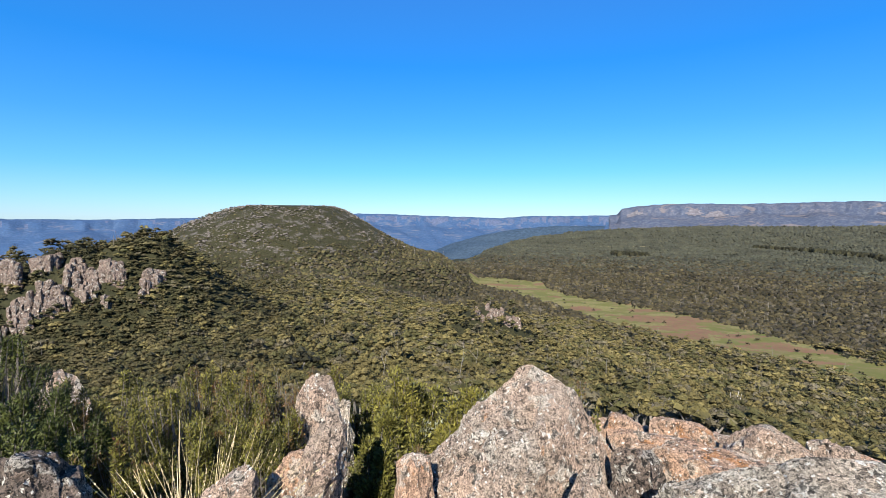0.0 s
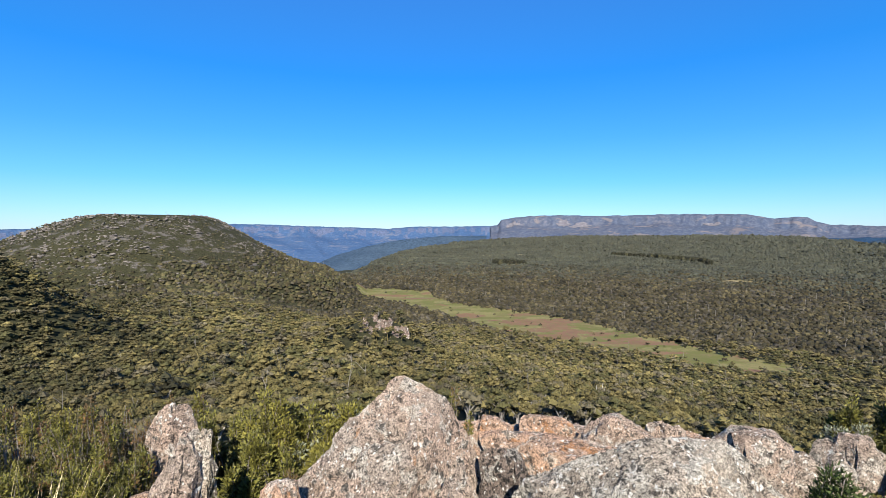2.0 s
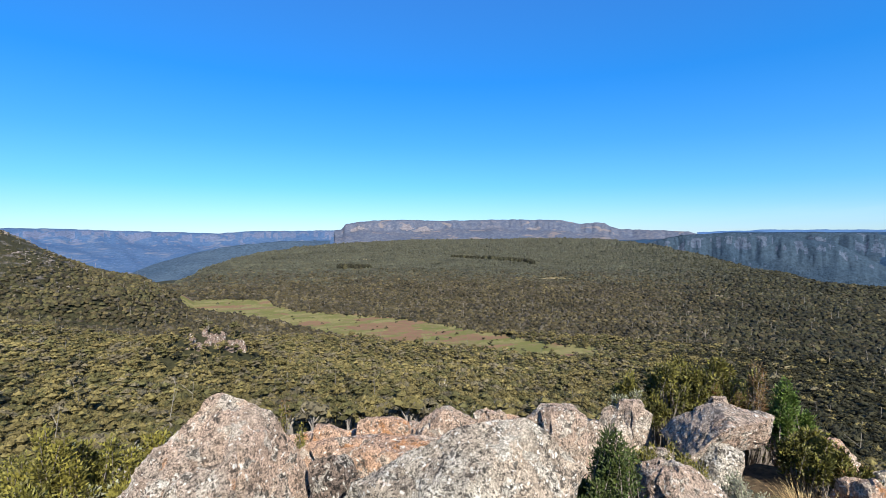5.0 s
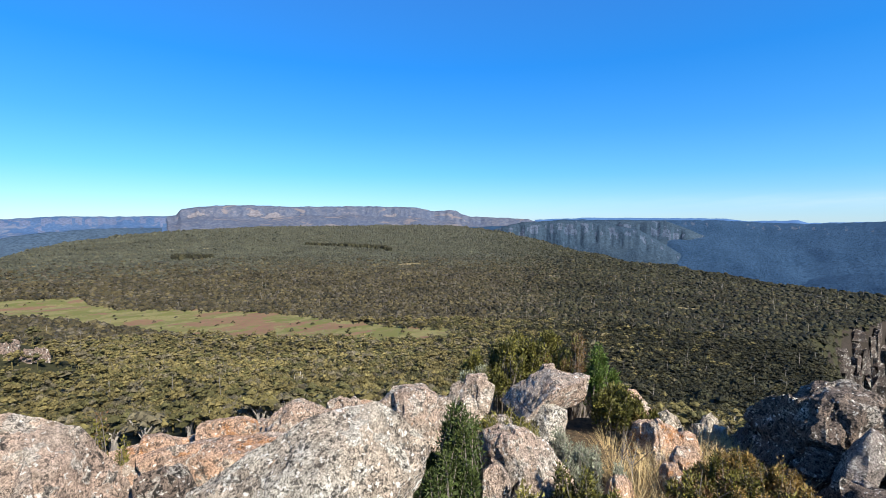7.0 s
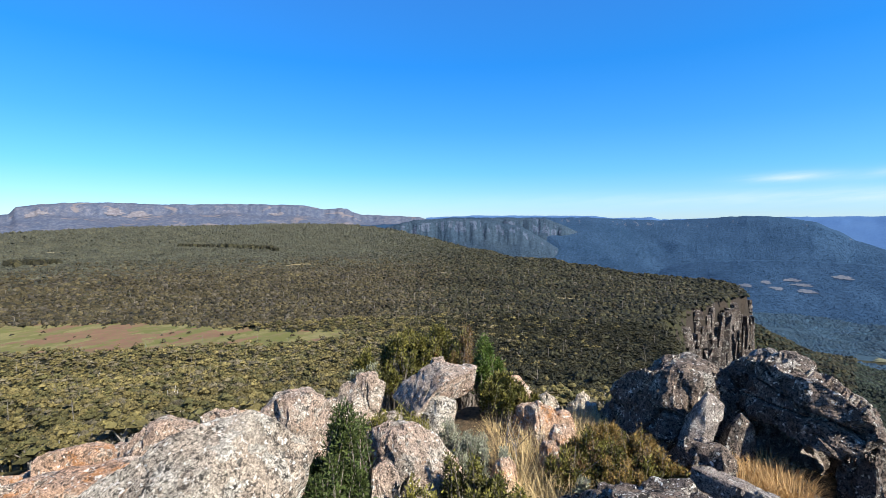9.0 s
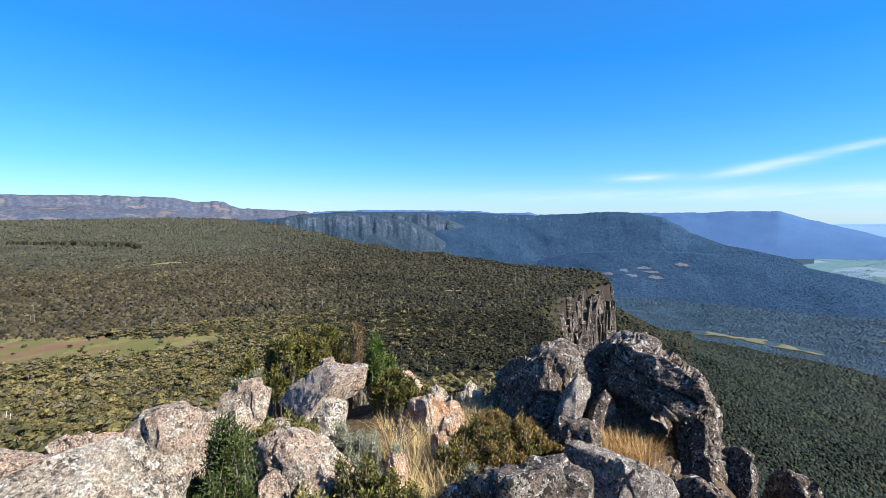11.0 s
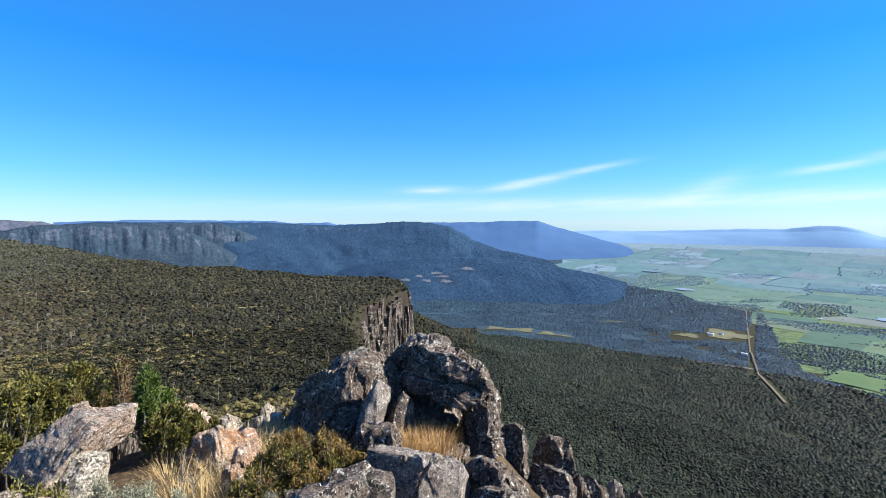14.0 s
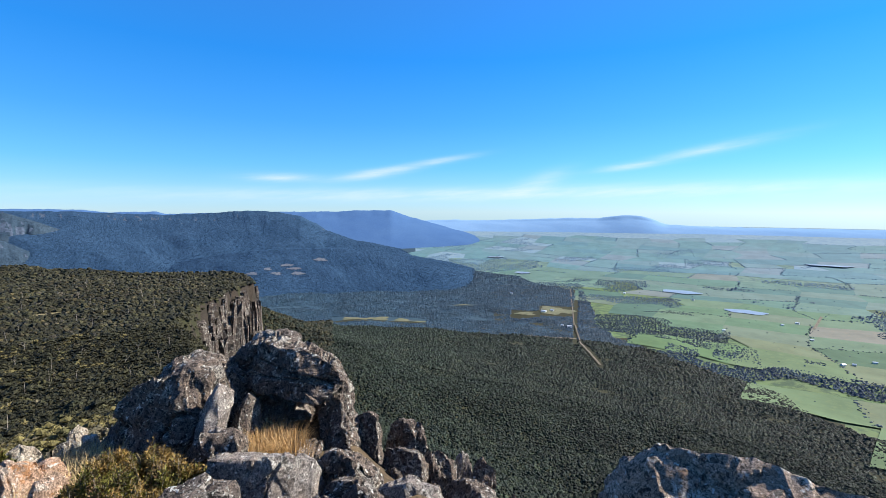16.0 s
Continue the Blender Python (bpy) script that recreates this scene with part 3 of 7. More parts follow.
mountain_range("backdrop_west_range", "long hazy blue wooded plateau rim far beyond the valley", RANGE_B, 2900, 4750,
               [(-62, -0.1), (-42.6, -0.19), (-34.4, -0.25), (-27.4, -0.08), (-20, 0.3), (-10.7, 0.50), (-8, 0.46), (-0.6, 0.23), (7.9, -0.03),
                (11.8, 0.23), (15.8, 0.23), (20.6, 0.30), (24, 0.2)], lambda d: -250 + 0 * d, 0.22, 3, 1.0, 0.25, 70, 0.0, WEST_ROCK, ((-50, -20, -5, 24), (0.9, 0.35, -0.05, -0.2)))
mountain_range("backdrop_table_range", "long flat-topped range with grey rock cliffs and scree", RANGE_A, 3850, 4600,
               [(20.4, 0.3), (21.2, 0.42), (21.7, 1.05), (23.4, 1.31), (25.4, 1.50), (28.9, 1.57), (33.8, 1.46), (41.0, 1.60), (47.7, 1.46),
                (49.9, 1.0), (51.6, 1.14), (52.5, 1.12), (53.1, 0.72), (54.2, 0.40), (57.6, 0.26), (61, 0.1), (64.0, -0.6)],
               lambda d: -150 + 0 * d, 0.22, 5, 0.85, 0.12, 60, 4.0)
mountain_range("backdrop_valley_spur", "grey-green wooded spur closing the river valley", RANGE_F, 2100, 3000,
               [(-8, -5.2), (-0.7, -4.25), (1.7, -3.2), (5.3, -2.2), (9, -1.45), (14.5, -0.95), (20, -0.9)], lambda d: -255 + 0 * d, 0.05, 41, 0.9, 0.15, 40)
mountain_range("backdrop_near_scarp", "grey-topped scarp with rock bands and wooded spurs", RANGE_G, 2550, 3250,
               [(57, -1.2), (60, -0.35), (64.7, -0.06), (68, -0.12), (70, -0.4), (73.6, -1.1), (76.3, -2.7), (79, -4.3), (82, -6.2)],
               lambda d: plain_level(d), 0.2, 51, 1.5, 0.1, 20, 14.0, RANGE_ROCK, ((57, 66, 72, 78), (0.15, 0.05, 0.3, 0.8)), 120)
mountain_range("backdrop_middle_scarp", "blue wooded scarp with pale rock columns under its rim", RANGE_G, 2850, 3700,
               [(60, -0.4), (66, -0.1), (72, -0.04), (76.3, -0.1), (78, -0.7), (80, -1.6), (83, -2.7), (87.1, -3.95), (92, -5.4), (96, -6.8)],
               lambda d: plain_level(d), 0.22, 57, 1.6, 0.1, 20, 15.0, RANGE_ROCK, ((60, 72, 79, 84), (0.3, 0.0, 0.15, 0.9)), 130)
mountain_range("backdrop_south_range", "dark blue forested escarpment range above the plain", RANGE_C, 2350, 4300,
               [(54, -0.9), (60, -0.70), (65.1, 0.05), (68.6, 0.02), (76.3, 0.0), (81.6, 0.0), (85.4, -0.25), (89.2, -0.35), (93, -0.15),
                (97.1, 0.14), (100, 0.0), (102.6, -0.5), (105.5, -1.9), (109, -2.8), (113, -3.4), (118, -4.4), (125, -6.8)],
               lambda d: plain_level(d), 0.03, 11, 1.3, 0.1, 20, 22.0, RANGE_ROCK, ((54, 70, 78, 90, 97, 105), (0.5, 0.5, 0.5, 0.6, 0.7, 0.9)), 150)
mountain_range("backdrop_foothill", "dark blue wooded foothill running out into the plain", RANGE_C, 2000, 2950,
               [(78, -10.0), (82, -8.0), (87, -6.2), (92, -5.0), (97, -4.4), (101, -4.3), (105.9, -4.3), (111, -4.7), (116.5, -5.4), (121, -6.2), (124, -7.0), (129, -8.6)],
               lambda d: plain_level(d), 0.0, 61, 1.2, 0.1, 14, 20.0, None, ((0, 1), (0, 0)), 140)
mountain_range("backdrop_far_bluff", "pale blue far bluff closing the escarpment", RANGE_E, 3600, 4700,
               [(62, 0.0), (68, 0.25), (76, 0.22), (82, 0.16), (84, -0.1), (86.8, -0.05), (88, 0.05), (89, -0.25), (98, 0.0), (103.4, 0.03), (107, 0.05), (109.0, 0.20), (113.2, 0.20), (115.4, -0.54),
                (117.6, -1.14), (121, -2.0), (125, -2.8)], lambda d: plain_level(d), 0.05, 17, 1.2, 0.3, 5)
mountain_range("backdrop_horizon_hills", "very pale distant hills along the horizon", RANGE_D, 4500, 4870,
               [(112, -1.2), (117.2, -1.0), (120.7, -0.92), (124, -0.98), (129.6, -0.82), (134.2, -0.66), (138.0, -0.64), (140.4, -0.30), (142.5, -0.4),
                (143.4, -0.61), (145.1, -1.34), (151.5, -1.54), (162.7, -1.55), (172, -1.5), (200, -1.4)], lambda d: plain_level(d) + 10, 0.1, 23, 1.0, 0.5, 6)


# ---- woodland ----
RNG = np.random.default_rng(7)


def ico(level):
    bm = bmesh.new()
    bmesh.ops.create_icosphere(bm, subdivisions=level, radius=1.0)
    v = np.array([p.co[:] for p in bm.verts])
    f = np.array([[p.index for p in q.verts] for q in bm.faces])
    bm.free()
    return v, f


ICO1, ICO1F = ico(1)
OCT = np.array([(1, 0, 0), (0, 1, 0), (-1, 0, 0), (0, -1, 0), (0, 0, 1), (0, 0, -1)], dtype=float)
OCTF = np.array([(0, 1, 4), (1, 2, 4), (2, 3, 4), (3, 0, 4), (1, 0, 5), (2, 1, 5), (3, 2, 5), (0, 3, 5)])


def flakes(n, rng, size, squash=0.75):
    """Leaf sprays: small bent triangles spread over a crown's shell."""
    u = rng.normal(size=(n, 3))
    u[:, 2] = np.abs(u[:, 2]) * 0.9 - 0.15
    u /= np.linalg.norm(u, axis=1)[:, None]
    c = u * (0.74 + 0.3 * rng.random((n, 1)))
    c[:, 2] *= squash
    a = rng.normal(size=(n, 3))
    a -= (a * u).sum(1)[:, None] * u * 0.75
    a /= np.linalg.norm(a, axis=1)[:, None]
    b = np.cross(u, a) + 0.35 * rng.normal(size=(n, 3))
    s = size * (0.6 + 0.8 * rng.random((n, 1)))
    v = np.stack([c - a * s, c + a * s * 0.9 + b * s * 0.3, c + b * s * 1.3], 1).reshape(-1, 3)
    return v, np.arange(n * 3).reshape(-1, 3)


def crown_template(rng, lobes, sprays, spray_size, trunk=True):
    """Crown of radius about 1 with its middle at z = 0: puffs of foliage side by side, with leaf sprays on them, on a short trunk."""
    vs, fs, off = [], [], 0
    for k in range(lobes):
        a = 2.4 * k + 0.5 * rng.random()
        rad = 0.78 * math.sqrt((k + 0.3) / lobes)
        s = (0.50 if lobes < 5 else 0.40 if lobes < 9 else 0.32) * (0.75 + 0.5 * rng.random())
        c = np.array([rad * math.cos(a), rad * math.sin(a), 0.42 - 0.6 * rad ** 2 + 0.2 * rng.normal()])
        v = OCT * (1 + 0.2 * rng.normal(size=(len(OCT), 1))) * s * np.array([0.85, 0.85, 0.55]) + c
        vs.append(v), fs.append(OCTF + off)
        off += len(v)
        v, f = flakes(sprays // lobes, rng, spray_size / s, 0.7)
        vs.append(v * s + c), fs.append(f + off)
        off += len(v)
    if trunk:
        ring = np.array([[math.cos(t), math.sin(t), 0] for t in np.linspace(0, 2 * math.pi, 5)[:-1]])
        v = np.concatenate([ring * 0.07 + [0, 0, -2.0], ring * 0.04 + [0.1, 0, 0]])
        f = np.array([[i, (i + 1) % 4, 4 + i] for i in range(4)] + [[(i + 1) % 4, 4 + (i + 1) % 4, 4 + i] for i in range(4)])
        vs.append(v), fs.append(f + off)
    return np.concatenate(vs), np.concatenate(fs)


def dome_template(rng, sides=5, rings=2):
    """Crown for trees far off: a jagged little dome."""
    v, f = [], []
    for k in range(rings):
        rad, z = (1.0, -0.5) if k == 0 else (0.72, 0.35)
        for i in range(sides):
            a = 2 * math.pi * (i + 0.5 * k) / sides
            q = rad * (1 + 0.25 * rng.normal())
            v.append((q * math.cos(a), q * math.sin(a), z + 0.2 * rng.normal()))
    v.append((0.2 * rng.normal(), 0.2 * rng.normal(), 0.75 if rings > 1 else 0.5))
    for k in range(rings - 1):
        for i in range(sides):
            a, b = k * sides + i, k * sides + (i + 1) % sides
            f += [(a, b, a + sides), (b, b + sides, a + sides)]
    for i in range(sides):
        f.append(((rings - 1) * sides + i, (rings - 1) * sides + (i + 1) % sides, rings * sides))
    return np.array(v), np.array(f)


def strew(name, pos, rad, height, templates, mat, label, category="woodland"):
    """One mesh of many plants, each a turned and scaled copy of a template."""
    pick = RNG.integers(0, len(templates), len(pos))
    vs, fs, ms, off = [], [], [], 0
    mats = mat if isinstance(mat, list) else [mat]
    tone = RNG.choice(len(mats), len(pos), p=(0.42, 0.26, 0.2, 0.12) if len(mats) == 4 else None)
    for k, (tv, tf) in enumerate(templates):
        i = np.where(pick == k)[0]
        if not len(i):
            continue
        a = RNG.random(len(i)) * 2 * np.pi
        c, s = np.cos(a)[:, None], np.sin(a)[:, None]
        r = rad[i][:, None]
        sq = (0.8 + 0.4 * RNG.random((len(i), 1)))
        x = (tv[None, :, 0] * c - tv[None, :, 1] * s) * r * sq + pos[i, 0:1]
        y = (tv[None, :, 0] * s + tv[None, :, 1] * c) * r / sq + pos[i, 1:2]
        z = tv[None, :, 2] * height[i][:, None] + pos[i, 2:3]
        v = np.stack([x, y, z], -1).reshape(-1, 3)
        f = (tf[None] + (np.arange(len(i)) * len(tv))[:, None, None]).reshape(-1, 3) + off
        vs.append(v), fs.append(f), ms.append(np.repeat(tone[i], len(tf)))
        off += len(v)
    ob = new(name, mesh_arrays(name, np.concatenate(vs), np.concatenate(fs), mats, False, np.concatenate(ms)))
    return tagged(ob, label, category, kind="stuff")


def spread(r0, r1, b0, b1, spacing):
    """Jittered points over a sector; spacing is a function of distance."""
    xs, ys = [], []
    r = r0
    while r < r1:
        s = spacing(r)
        n = max(1, int(radians(b1 - b0) * r / s))
        b = np.radians(b0) + (np.arange(n) + RNG.random(n)) / n * radians(b1 - b0)
        q = r + (RNG.random(n) - 0.5) * s * 1.2
        xs.append(q * np.sin(b)), ys.append(q * np.cos(b))
        r += s * 0.95
    return np.concatenate(xs), np.concatenate(ys)


def hill_radius(x, y):
    return np.hypot(x + 247, (y - 770) * 0.8)


# open ground on the plateau: bearing, distance, half width, half depth
CLEARINGS = ((22.0, 1750, 95, 26), (59.5, 1400, 110, 15), (70.5, 415, 20, 7), (36.0, 2300, 120, 30), (47.0, 1150, 40, 9), (79.0, 620, 22, 8), (64.5, 900, 30, 8))


def in_clearing(x, y):
    b, d = np.degrees(np.arctan2(x, y)), np.hypot(x, y)
    hit = np.zeros(np.shape(x), dtype=bool)
    for cb0, cd0, w, dp in CLEARINGS:
        hit |= (np.radians(b - cb0) * cd0 / w) ** 2 + ((d - cd0) / dp) ** 2 < 1
    return hit


# rock faces on the shoulder: bearing, angle below the eye, half width and half height in degrees
SHOULDER_CRAGS = ((-42.2, -4.9, 0.9, 0.95), (-40.3, -4.4, 0.5, 0.55), (-39.2, -4.0, 1.1, 0.6), (-37.5, -4.6, 0.8, 0.8), (-34.5, -5.0, 0.9, 0.85), (-36.1, -5.5, 1.0, 0.6), (-36.8, -6.9, 0.9, 1.0),
                  (-39.5, -7.0, 0.9, 1.3), (-40.2, -7.9, 0.6, 1.0), (-42.0, -7.8, 0.6, 0.7), (-41.2, -7.6, 0.35, 0.9), (-41.7, -9.2, 0.6, 0.8), (-37.9, -5.6, 0.5, 0.4), (-35.1, -8.0, 0.35, 0.5),
                  (-31.3, -6.3, 0.8, 0.9), (-30.6, -5.9, 0.8, 0.3), (-32.0, -7.8, 0.3, 0.3), (-38.4, -7.6, 0.3, 0.3), (-42.9, -9.9, 0.3, 0.4))


def on_crag(x, y):
    b, e = np.degrees(np.arctan2(x, y)), np.degrees(np.arctan2(land(x, y) + 1.0 - EYE, np.hypot(x, y)))
    hit = np.zeros(np.shape(x), dtype=bool)
    for b0, e0, w, h in SHOULDER_CRAGS:
        hit |= ((b - b0) / (w + 0.15)) ** 2 + ((e - e0 + 0.1) / (h + 0.25)) ** 2 < 1
    return hit & (np.hypot(x, y) < 420)


def wooded(x, y):
    """Where trees stand close: not on the meadow, the fields, the stony hilltop or the crags."""
    ok = ~meadow_mask(x, y) & ~farm_mask(x, y) & ~in_clearing(x, y) & ~on_crag(x, y)
    r = hill_radius(x, y)
    bare = ease(235, 120, r)
    ok &= (RNG.random(x.shape) > 0.75 * bare) & (r > 84)
    bb, rr = np.degrees(np.arctan2(x, y)), np.hypot(x, y)
    over = outside(x, y)
    ok &= ~((to_segment(x, y, (640, -46), (790, -100)) < 60) & (over > 1) & (over < 18)) | (RNG.random(x.shape) < 0.5)
    knoll = np.exp(-(np.hypot(x - 30, y - 224) / 15) ** 2)
    ok &= RNG.random(x.shape) > 0.9 * knoll
    for b0, b1, d0, d1 in ((106.0, 117.5, 1480, 1560), (128.0, 131.5, 1640, 1760), (131.3, 135.3, 1690, 1890), (120.4, 123.6, 1830, 1870)):
        ok &= ~((bb > 135.35) & (bb < 135.95) & (rr > 1280) & (rr < 2400)) & ~((bb > 136.0) & (bb < 139.0) & (rr > 1110) & (rr < 1310) & (np.abs(bb - 136.3 - (1300 - rr) * 0.0135) < 0.6))
        ok &= ~((bb > b0) & (bb < b1) & (rr > d0 + 18 * fbm(x / 60, y / 60, 2, 4)) & (rr < d1))
    return ok


def slope(x, y):
    return np.hypot(land(x + 3, y) - land(x - 3, y), land(x, y + 3) - land(x, y - 3)) / 6


def forest(name, r0, r1, b0, b1, spacing, crown, templates, mat, label, dark=None):
    x, y = spread(r0, r1, b0, b1, spacing)
    z = land(x, y)
    ok = wooded(x, y) & in_sight(x, y, z + 9)
    ok &= (slope(x, y) < 5.0)
    ok &= (outside(x, y) < 60) | (np.hypot(x, y) < 1500) | (name == "woodland_plain")
    x, y, z = x[ok], y[ok], z[ok]
    d = np.hypot(x, y)
    low = ease(235, 130, hill_radius(x, y))
    rad = crown(d) * (0.7 + 0.6 * RNG.random(len(x))) * (1 - 0.5 * low)
    hgt = rad * (0.8 + 0.35 * RNG.random(len(x))) * {"woodland_plain": 0.5, "woodland_foot": 0.75, "woodland_slope": 0.85, "woodland_far": 0.8}.get(name, 1.0)
    pos = np.stack([x, y, z + hgt * ((0.95 if r1 < 250 else 0.55) + 0.7 * RNG.random(len(x)) ** 2) * (1 - 0.4 * low)], -1)
    # share of darker crowns, growing towards the rim and with bearing
    wet = ease(-170, -30, outside(x, y)) * ease(58, 74, np.degrees(np.arctan2(x, y)))
    wet = np.maximum(wet, 0.45 * ease(-420, -120, outside(x, y)) * ease(60, 84, np.degrees(np.arctan2(x, y))))
    bear = np.degrees(np.arctan2(x, y))
    scrub = 0.75 * ease(-8, -24, bear + 6 * fbm(x / 40, y / 40, 2, 71)) * ease(900, 500, d) * ease(90, 140, d)
    scrub = np.maximum(scrub, 0.55 * ease(330, 250, hill_radius(x, y)))
    isdark = RNG.random(len(x)) < np.maximum(np.maximum(wet, 0.8 * ease(52, 72, bear)), 0.015) * (name != "woodland_plain")
    # crowns past 850 m go over to the haze-greyed colours by and by
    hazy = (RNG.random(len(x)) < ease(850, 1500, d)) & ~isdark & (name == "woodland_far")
    shady = (RNG.random(len(x)) < scrub) & ~isdark & ~hazy
    for sel, suffix, m in ((~isdark & ~hazy & ~shady, "", mat), (shady, "_scrub", CANOPY_SCRUB), (hazy, "_back", CANOPY_REMOTE_HAZE)):
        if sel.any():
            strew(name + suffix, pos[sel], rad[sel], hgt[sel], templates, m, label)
    if isdark.any():
        strew(name + "_dark", pos[isdark], rad[isdark] * 1.08, hgt[isdark], templates, CANOPY_SLOPE_HAZE if name in ("woodland_slope", "woodland_foot") else CANOPY_DARK, "dark green forest on steep slopes and across the plateau", "forest")


T0 = [crown_template(RNG, 12, 312, 0.05) for _ in range(6)]
T1A = [crown_template(RNG, 7, 98, 0.075) for _ in range(8)]
T1 = [crown_template(RNG, 4, 32, 0.12, trunk=False) for _ in range(8)]
T2 = [dome_template(RNG, 5, 2) for _ in range(10)]
T2S = [dome_template(RNG, 4, 2) for _ in range(10)]
T3 = [dome_template(RNG, 5, 1) for _ in range(8)]
forest("woodland_near", 76, 118, -46, 100, lambda r: 3.3, lambda d: 2.1, T0, CANOPY, "olive green gum woodland on the slope below the summit")
forest("woodland_lower", 118, 240, -48, 100, lambda r: 4.3, lambda d: 2.7, T1A, CANOPY, "olive green gum woodland with rounded crowns")
forest("woodland_middle", 240, 460, -48, 100, lambda r: 4.2 + r * 0.002, lambda d: 2.9, T1, CANOPY, "olive green gum woodland with rounded crowns")
forest("woodland_far", 460, 1500, -50, 106, lambda r: 3.9 + (r - 460) * 0.003, lambda d: 2.15 + (d - 460) * 0.0018, T2, CANOPY_FAR, "dense olive brown gum woodland over the plateau")
forest("woodland_slope", 400, 850, 97, 170, lambda r: 3.3, lambda d: 2.1, T2S, CANOPY, "dark green forest below the crag")
forest("woodland_foot", 850, 1350, 97, 170, lambda r: 4.1 + (r - 850) * 0.003, lambda d: 2.7 + (d - 850) * 0.002, T3, CANOPY, "dark green forest below the crag")
forest("woodland_remote", 1500, 4300, -46, 116, lambda r: 6.0 + (r - 1500) * 0.006, lambda d: 3.4 + (d - 1500) * 0.003, T3, CANOPY_REMOTE_HAZE, "distant olive woodland on the rising plateau")
forest("woodland_plain", 1350, 3300, 95, 170, lambda r: 5.2 + (r - 1350) * 0.004, lambda d: 3.6 + (d - 1350) * 0.0026, T3, CANOPY_MID_HAZE, "dark forest in a haze-blue tone at the foot of the range")


def range_trees(name, source, count, size, mat, label, top=0.9):
    """Treetops over a far range's slopes."""
    x, y, z = SURFACE[source]
    i = RNG.random(count) * (x.shape[0] - 1) * top
    j = RNG.random(count) * (x.shape[1] - 1)
    a, b = i.astype(int), j.astype(int)
    u, v = i - a, j - b

    def at2(g):
        return (g[a, b] * (1 - v) + g[a, b + 1] * v) * (1 - u) + (g[a + 1, b] * (1 - v) + g[a + 1, b + 1] * v) * u

    r = size * (0.6 + 0.8 * RNG.random(count))
    strew(name, np.stack([at2(x), at2(y), at2(z) + r * 0.3], -1), r, r, T3, mat, label, "forest")


range_trees("woodland_range", "backdrop_south_range", 42000, 3.2, RANGE_C, "haze-blue forest on the slopes of the southern range")
range_trees("woodland_foothill", "backdrop_foothill", 16000, 2.6, RANGE_C, "haze-blue forest on the foothill above the plain", 0.98)
range_trees("woodland_near_scarp", "backdrop_near_scarp", 16000, 2.6, RANGE_G, "haze-tinted blue-green forest on the spurs of the scarp", 0.8)
range_trees("woodland_middle_scarp", "backdrop_middle_scarp", 20000, 2.8, RANGE_G, "haze-tinted blue-green forest on the spurs of the scarp", 0.8)


# pale dead trunks standing among the gums
dx, dy = spread(90, 900, -44, 95, lambda r: 16 + r * 0.03)
dz = land(dx, dy)
keep = wooded(dx, dy) & in_sight(dx, dy, dz + 8) & (RNG.random(len(dx)) < 0.5)
dx, dy, dz = dx[keep], dy[keep], dz[keep]


def sticks(a, b, ra, rb):
    """Three-sided tapered sticks from points a to points b."""
    n = len(a)
    u = b - a
    u = u / np.maximum(1e-9, np.linalg.norm(u, axis=1))[:, None]
    p = np.cross(u, np.array([0.31, 0.57, 0.76]))
    p /= np.maximum(1e-9, np.linalg.norm(p, axis=1))[:, None]
    q = np.cross(u, p)
    rows = []
    for base, r in ((a, ra), (b, rb)):
        r = np.broadcast_to(np.asarray(r, dtype=float), (n,))[:, None]
        for k in range(3):
            t = 2 * math.pi * k / 3
            rows.append(base + (p * math.cos(t) + q * math.sin(t)) * r)
    v = np.stack(rows, 1).reshape(-1, 3)
    f = np.array([(k, (k + 1) % 3, 3 + (k + 1) % 3, 3 + k) for k in range(3)])
    return v, (f[None] + (np.arange(n) * 6)[:, None, None]).reshape(-1, 4)


n = len(dx)
foot = np.stack([dx, dy, dz + 1.0], -1)
hgt = 4.5 + 3.0 * RNG.random(n) + np.hypot(dx, dy) * 0.004
tip = foot + np.stack([0.8 * RNG.normal(size=n), 0.8 * RNG.normal(size=n), hgt], -1)
thick = 0.07 + np.hypot(dx, dy) * 0.00022
v1, f1 = sticks(foot, tip, thick, thick * 0.4)
joint = foot * 0.4 + tip * 0.6
v2, f2 = sticks(joint, joint + np.stack([1.3 * RNG.normal(size=n), 1.3 * RNG.normal(size=n), 1.2 + RNG.random(n)], -1), thick * 0.6, thick * 0.25)
tagged(new("dead_trunks", mesh_arrays("dead_trunks", np.concatenate([v1, v2]), np.concatenate([f1, f2 + len(v1)]), BARK)), "pale bare trunks standing among the gum trees", "dead trees", kind="stuff")


DRY = ground_material("dry_sedge", (0.22, 0.17, 0.09), (0.28, 0.23, 0.13), (0.12, 0.11, 0.05), 0.05)


DRY_FAR = ground_material("dry_clearing", (0.13, 0.135, 0.08), (0.18, 0.165, 0.105), (0.08, 0.10, 0.06), 0.05)


def clearing(label, b, d, w, dp, mat, lift=0.8):
    """An oval of open ground lying on the land."""
    n, m = 28, 6
    a, r = np.meshgrid(np.linspace(0, 2 * np.pi, n, endpoint=False), np.linspace(0.02, 1, m))
    edge = 1 + 0.25 * np.sin(3 * a + b) + 0.15 * np.sin(7 * a + d)
    tx, ry = r * edge * np.cos(a) * w, r * edge * np.sin(a) * dp
    bb, dd = np.radians(b) + tx / d, d + ry
    x, y = dd * np.sin(bb), dd * np.cos(bb)
    ob = new("clearing", mesh_arrays("clearing", np.stack([x, y, land(x, y) + lift], -1).reshape(-1, 3), grid_faces(m, n, True), mat, True))
    return tagged(ob, label, "clearing", "clearings", "structure")


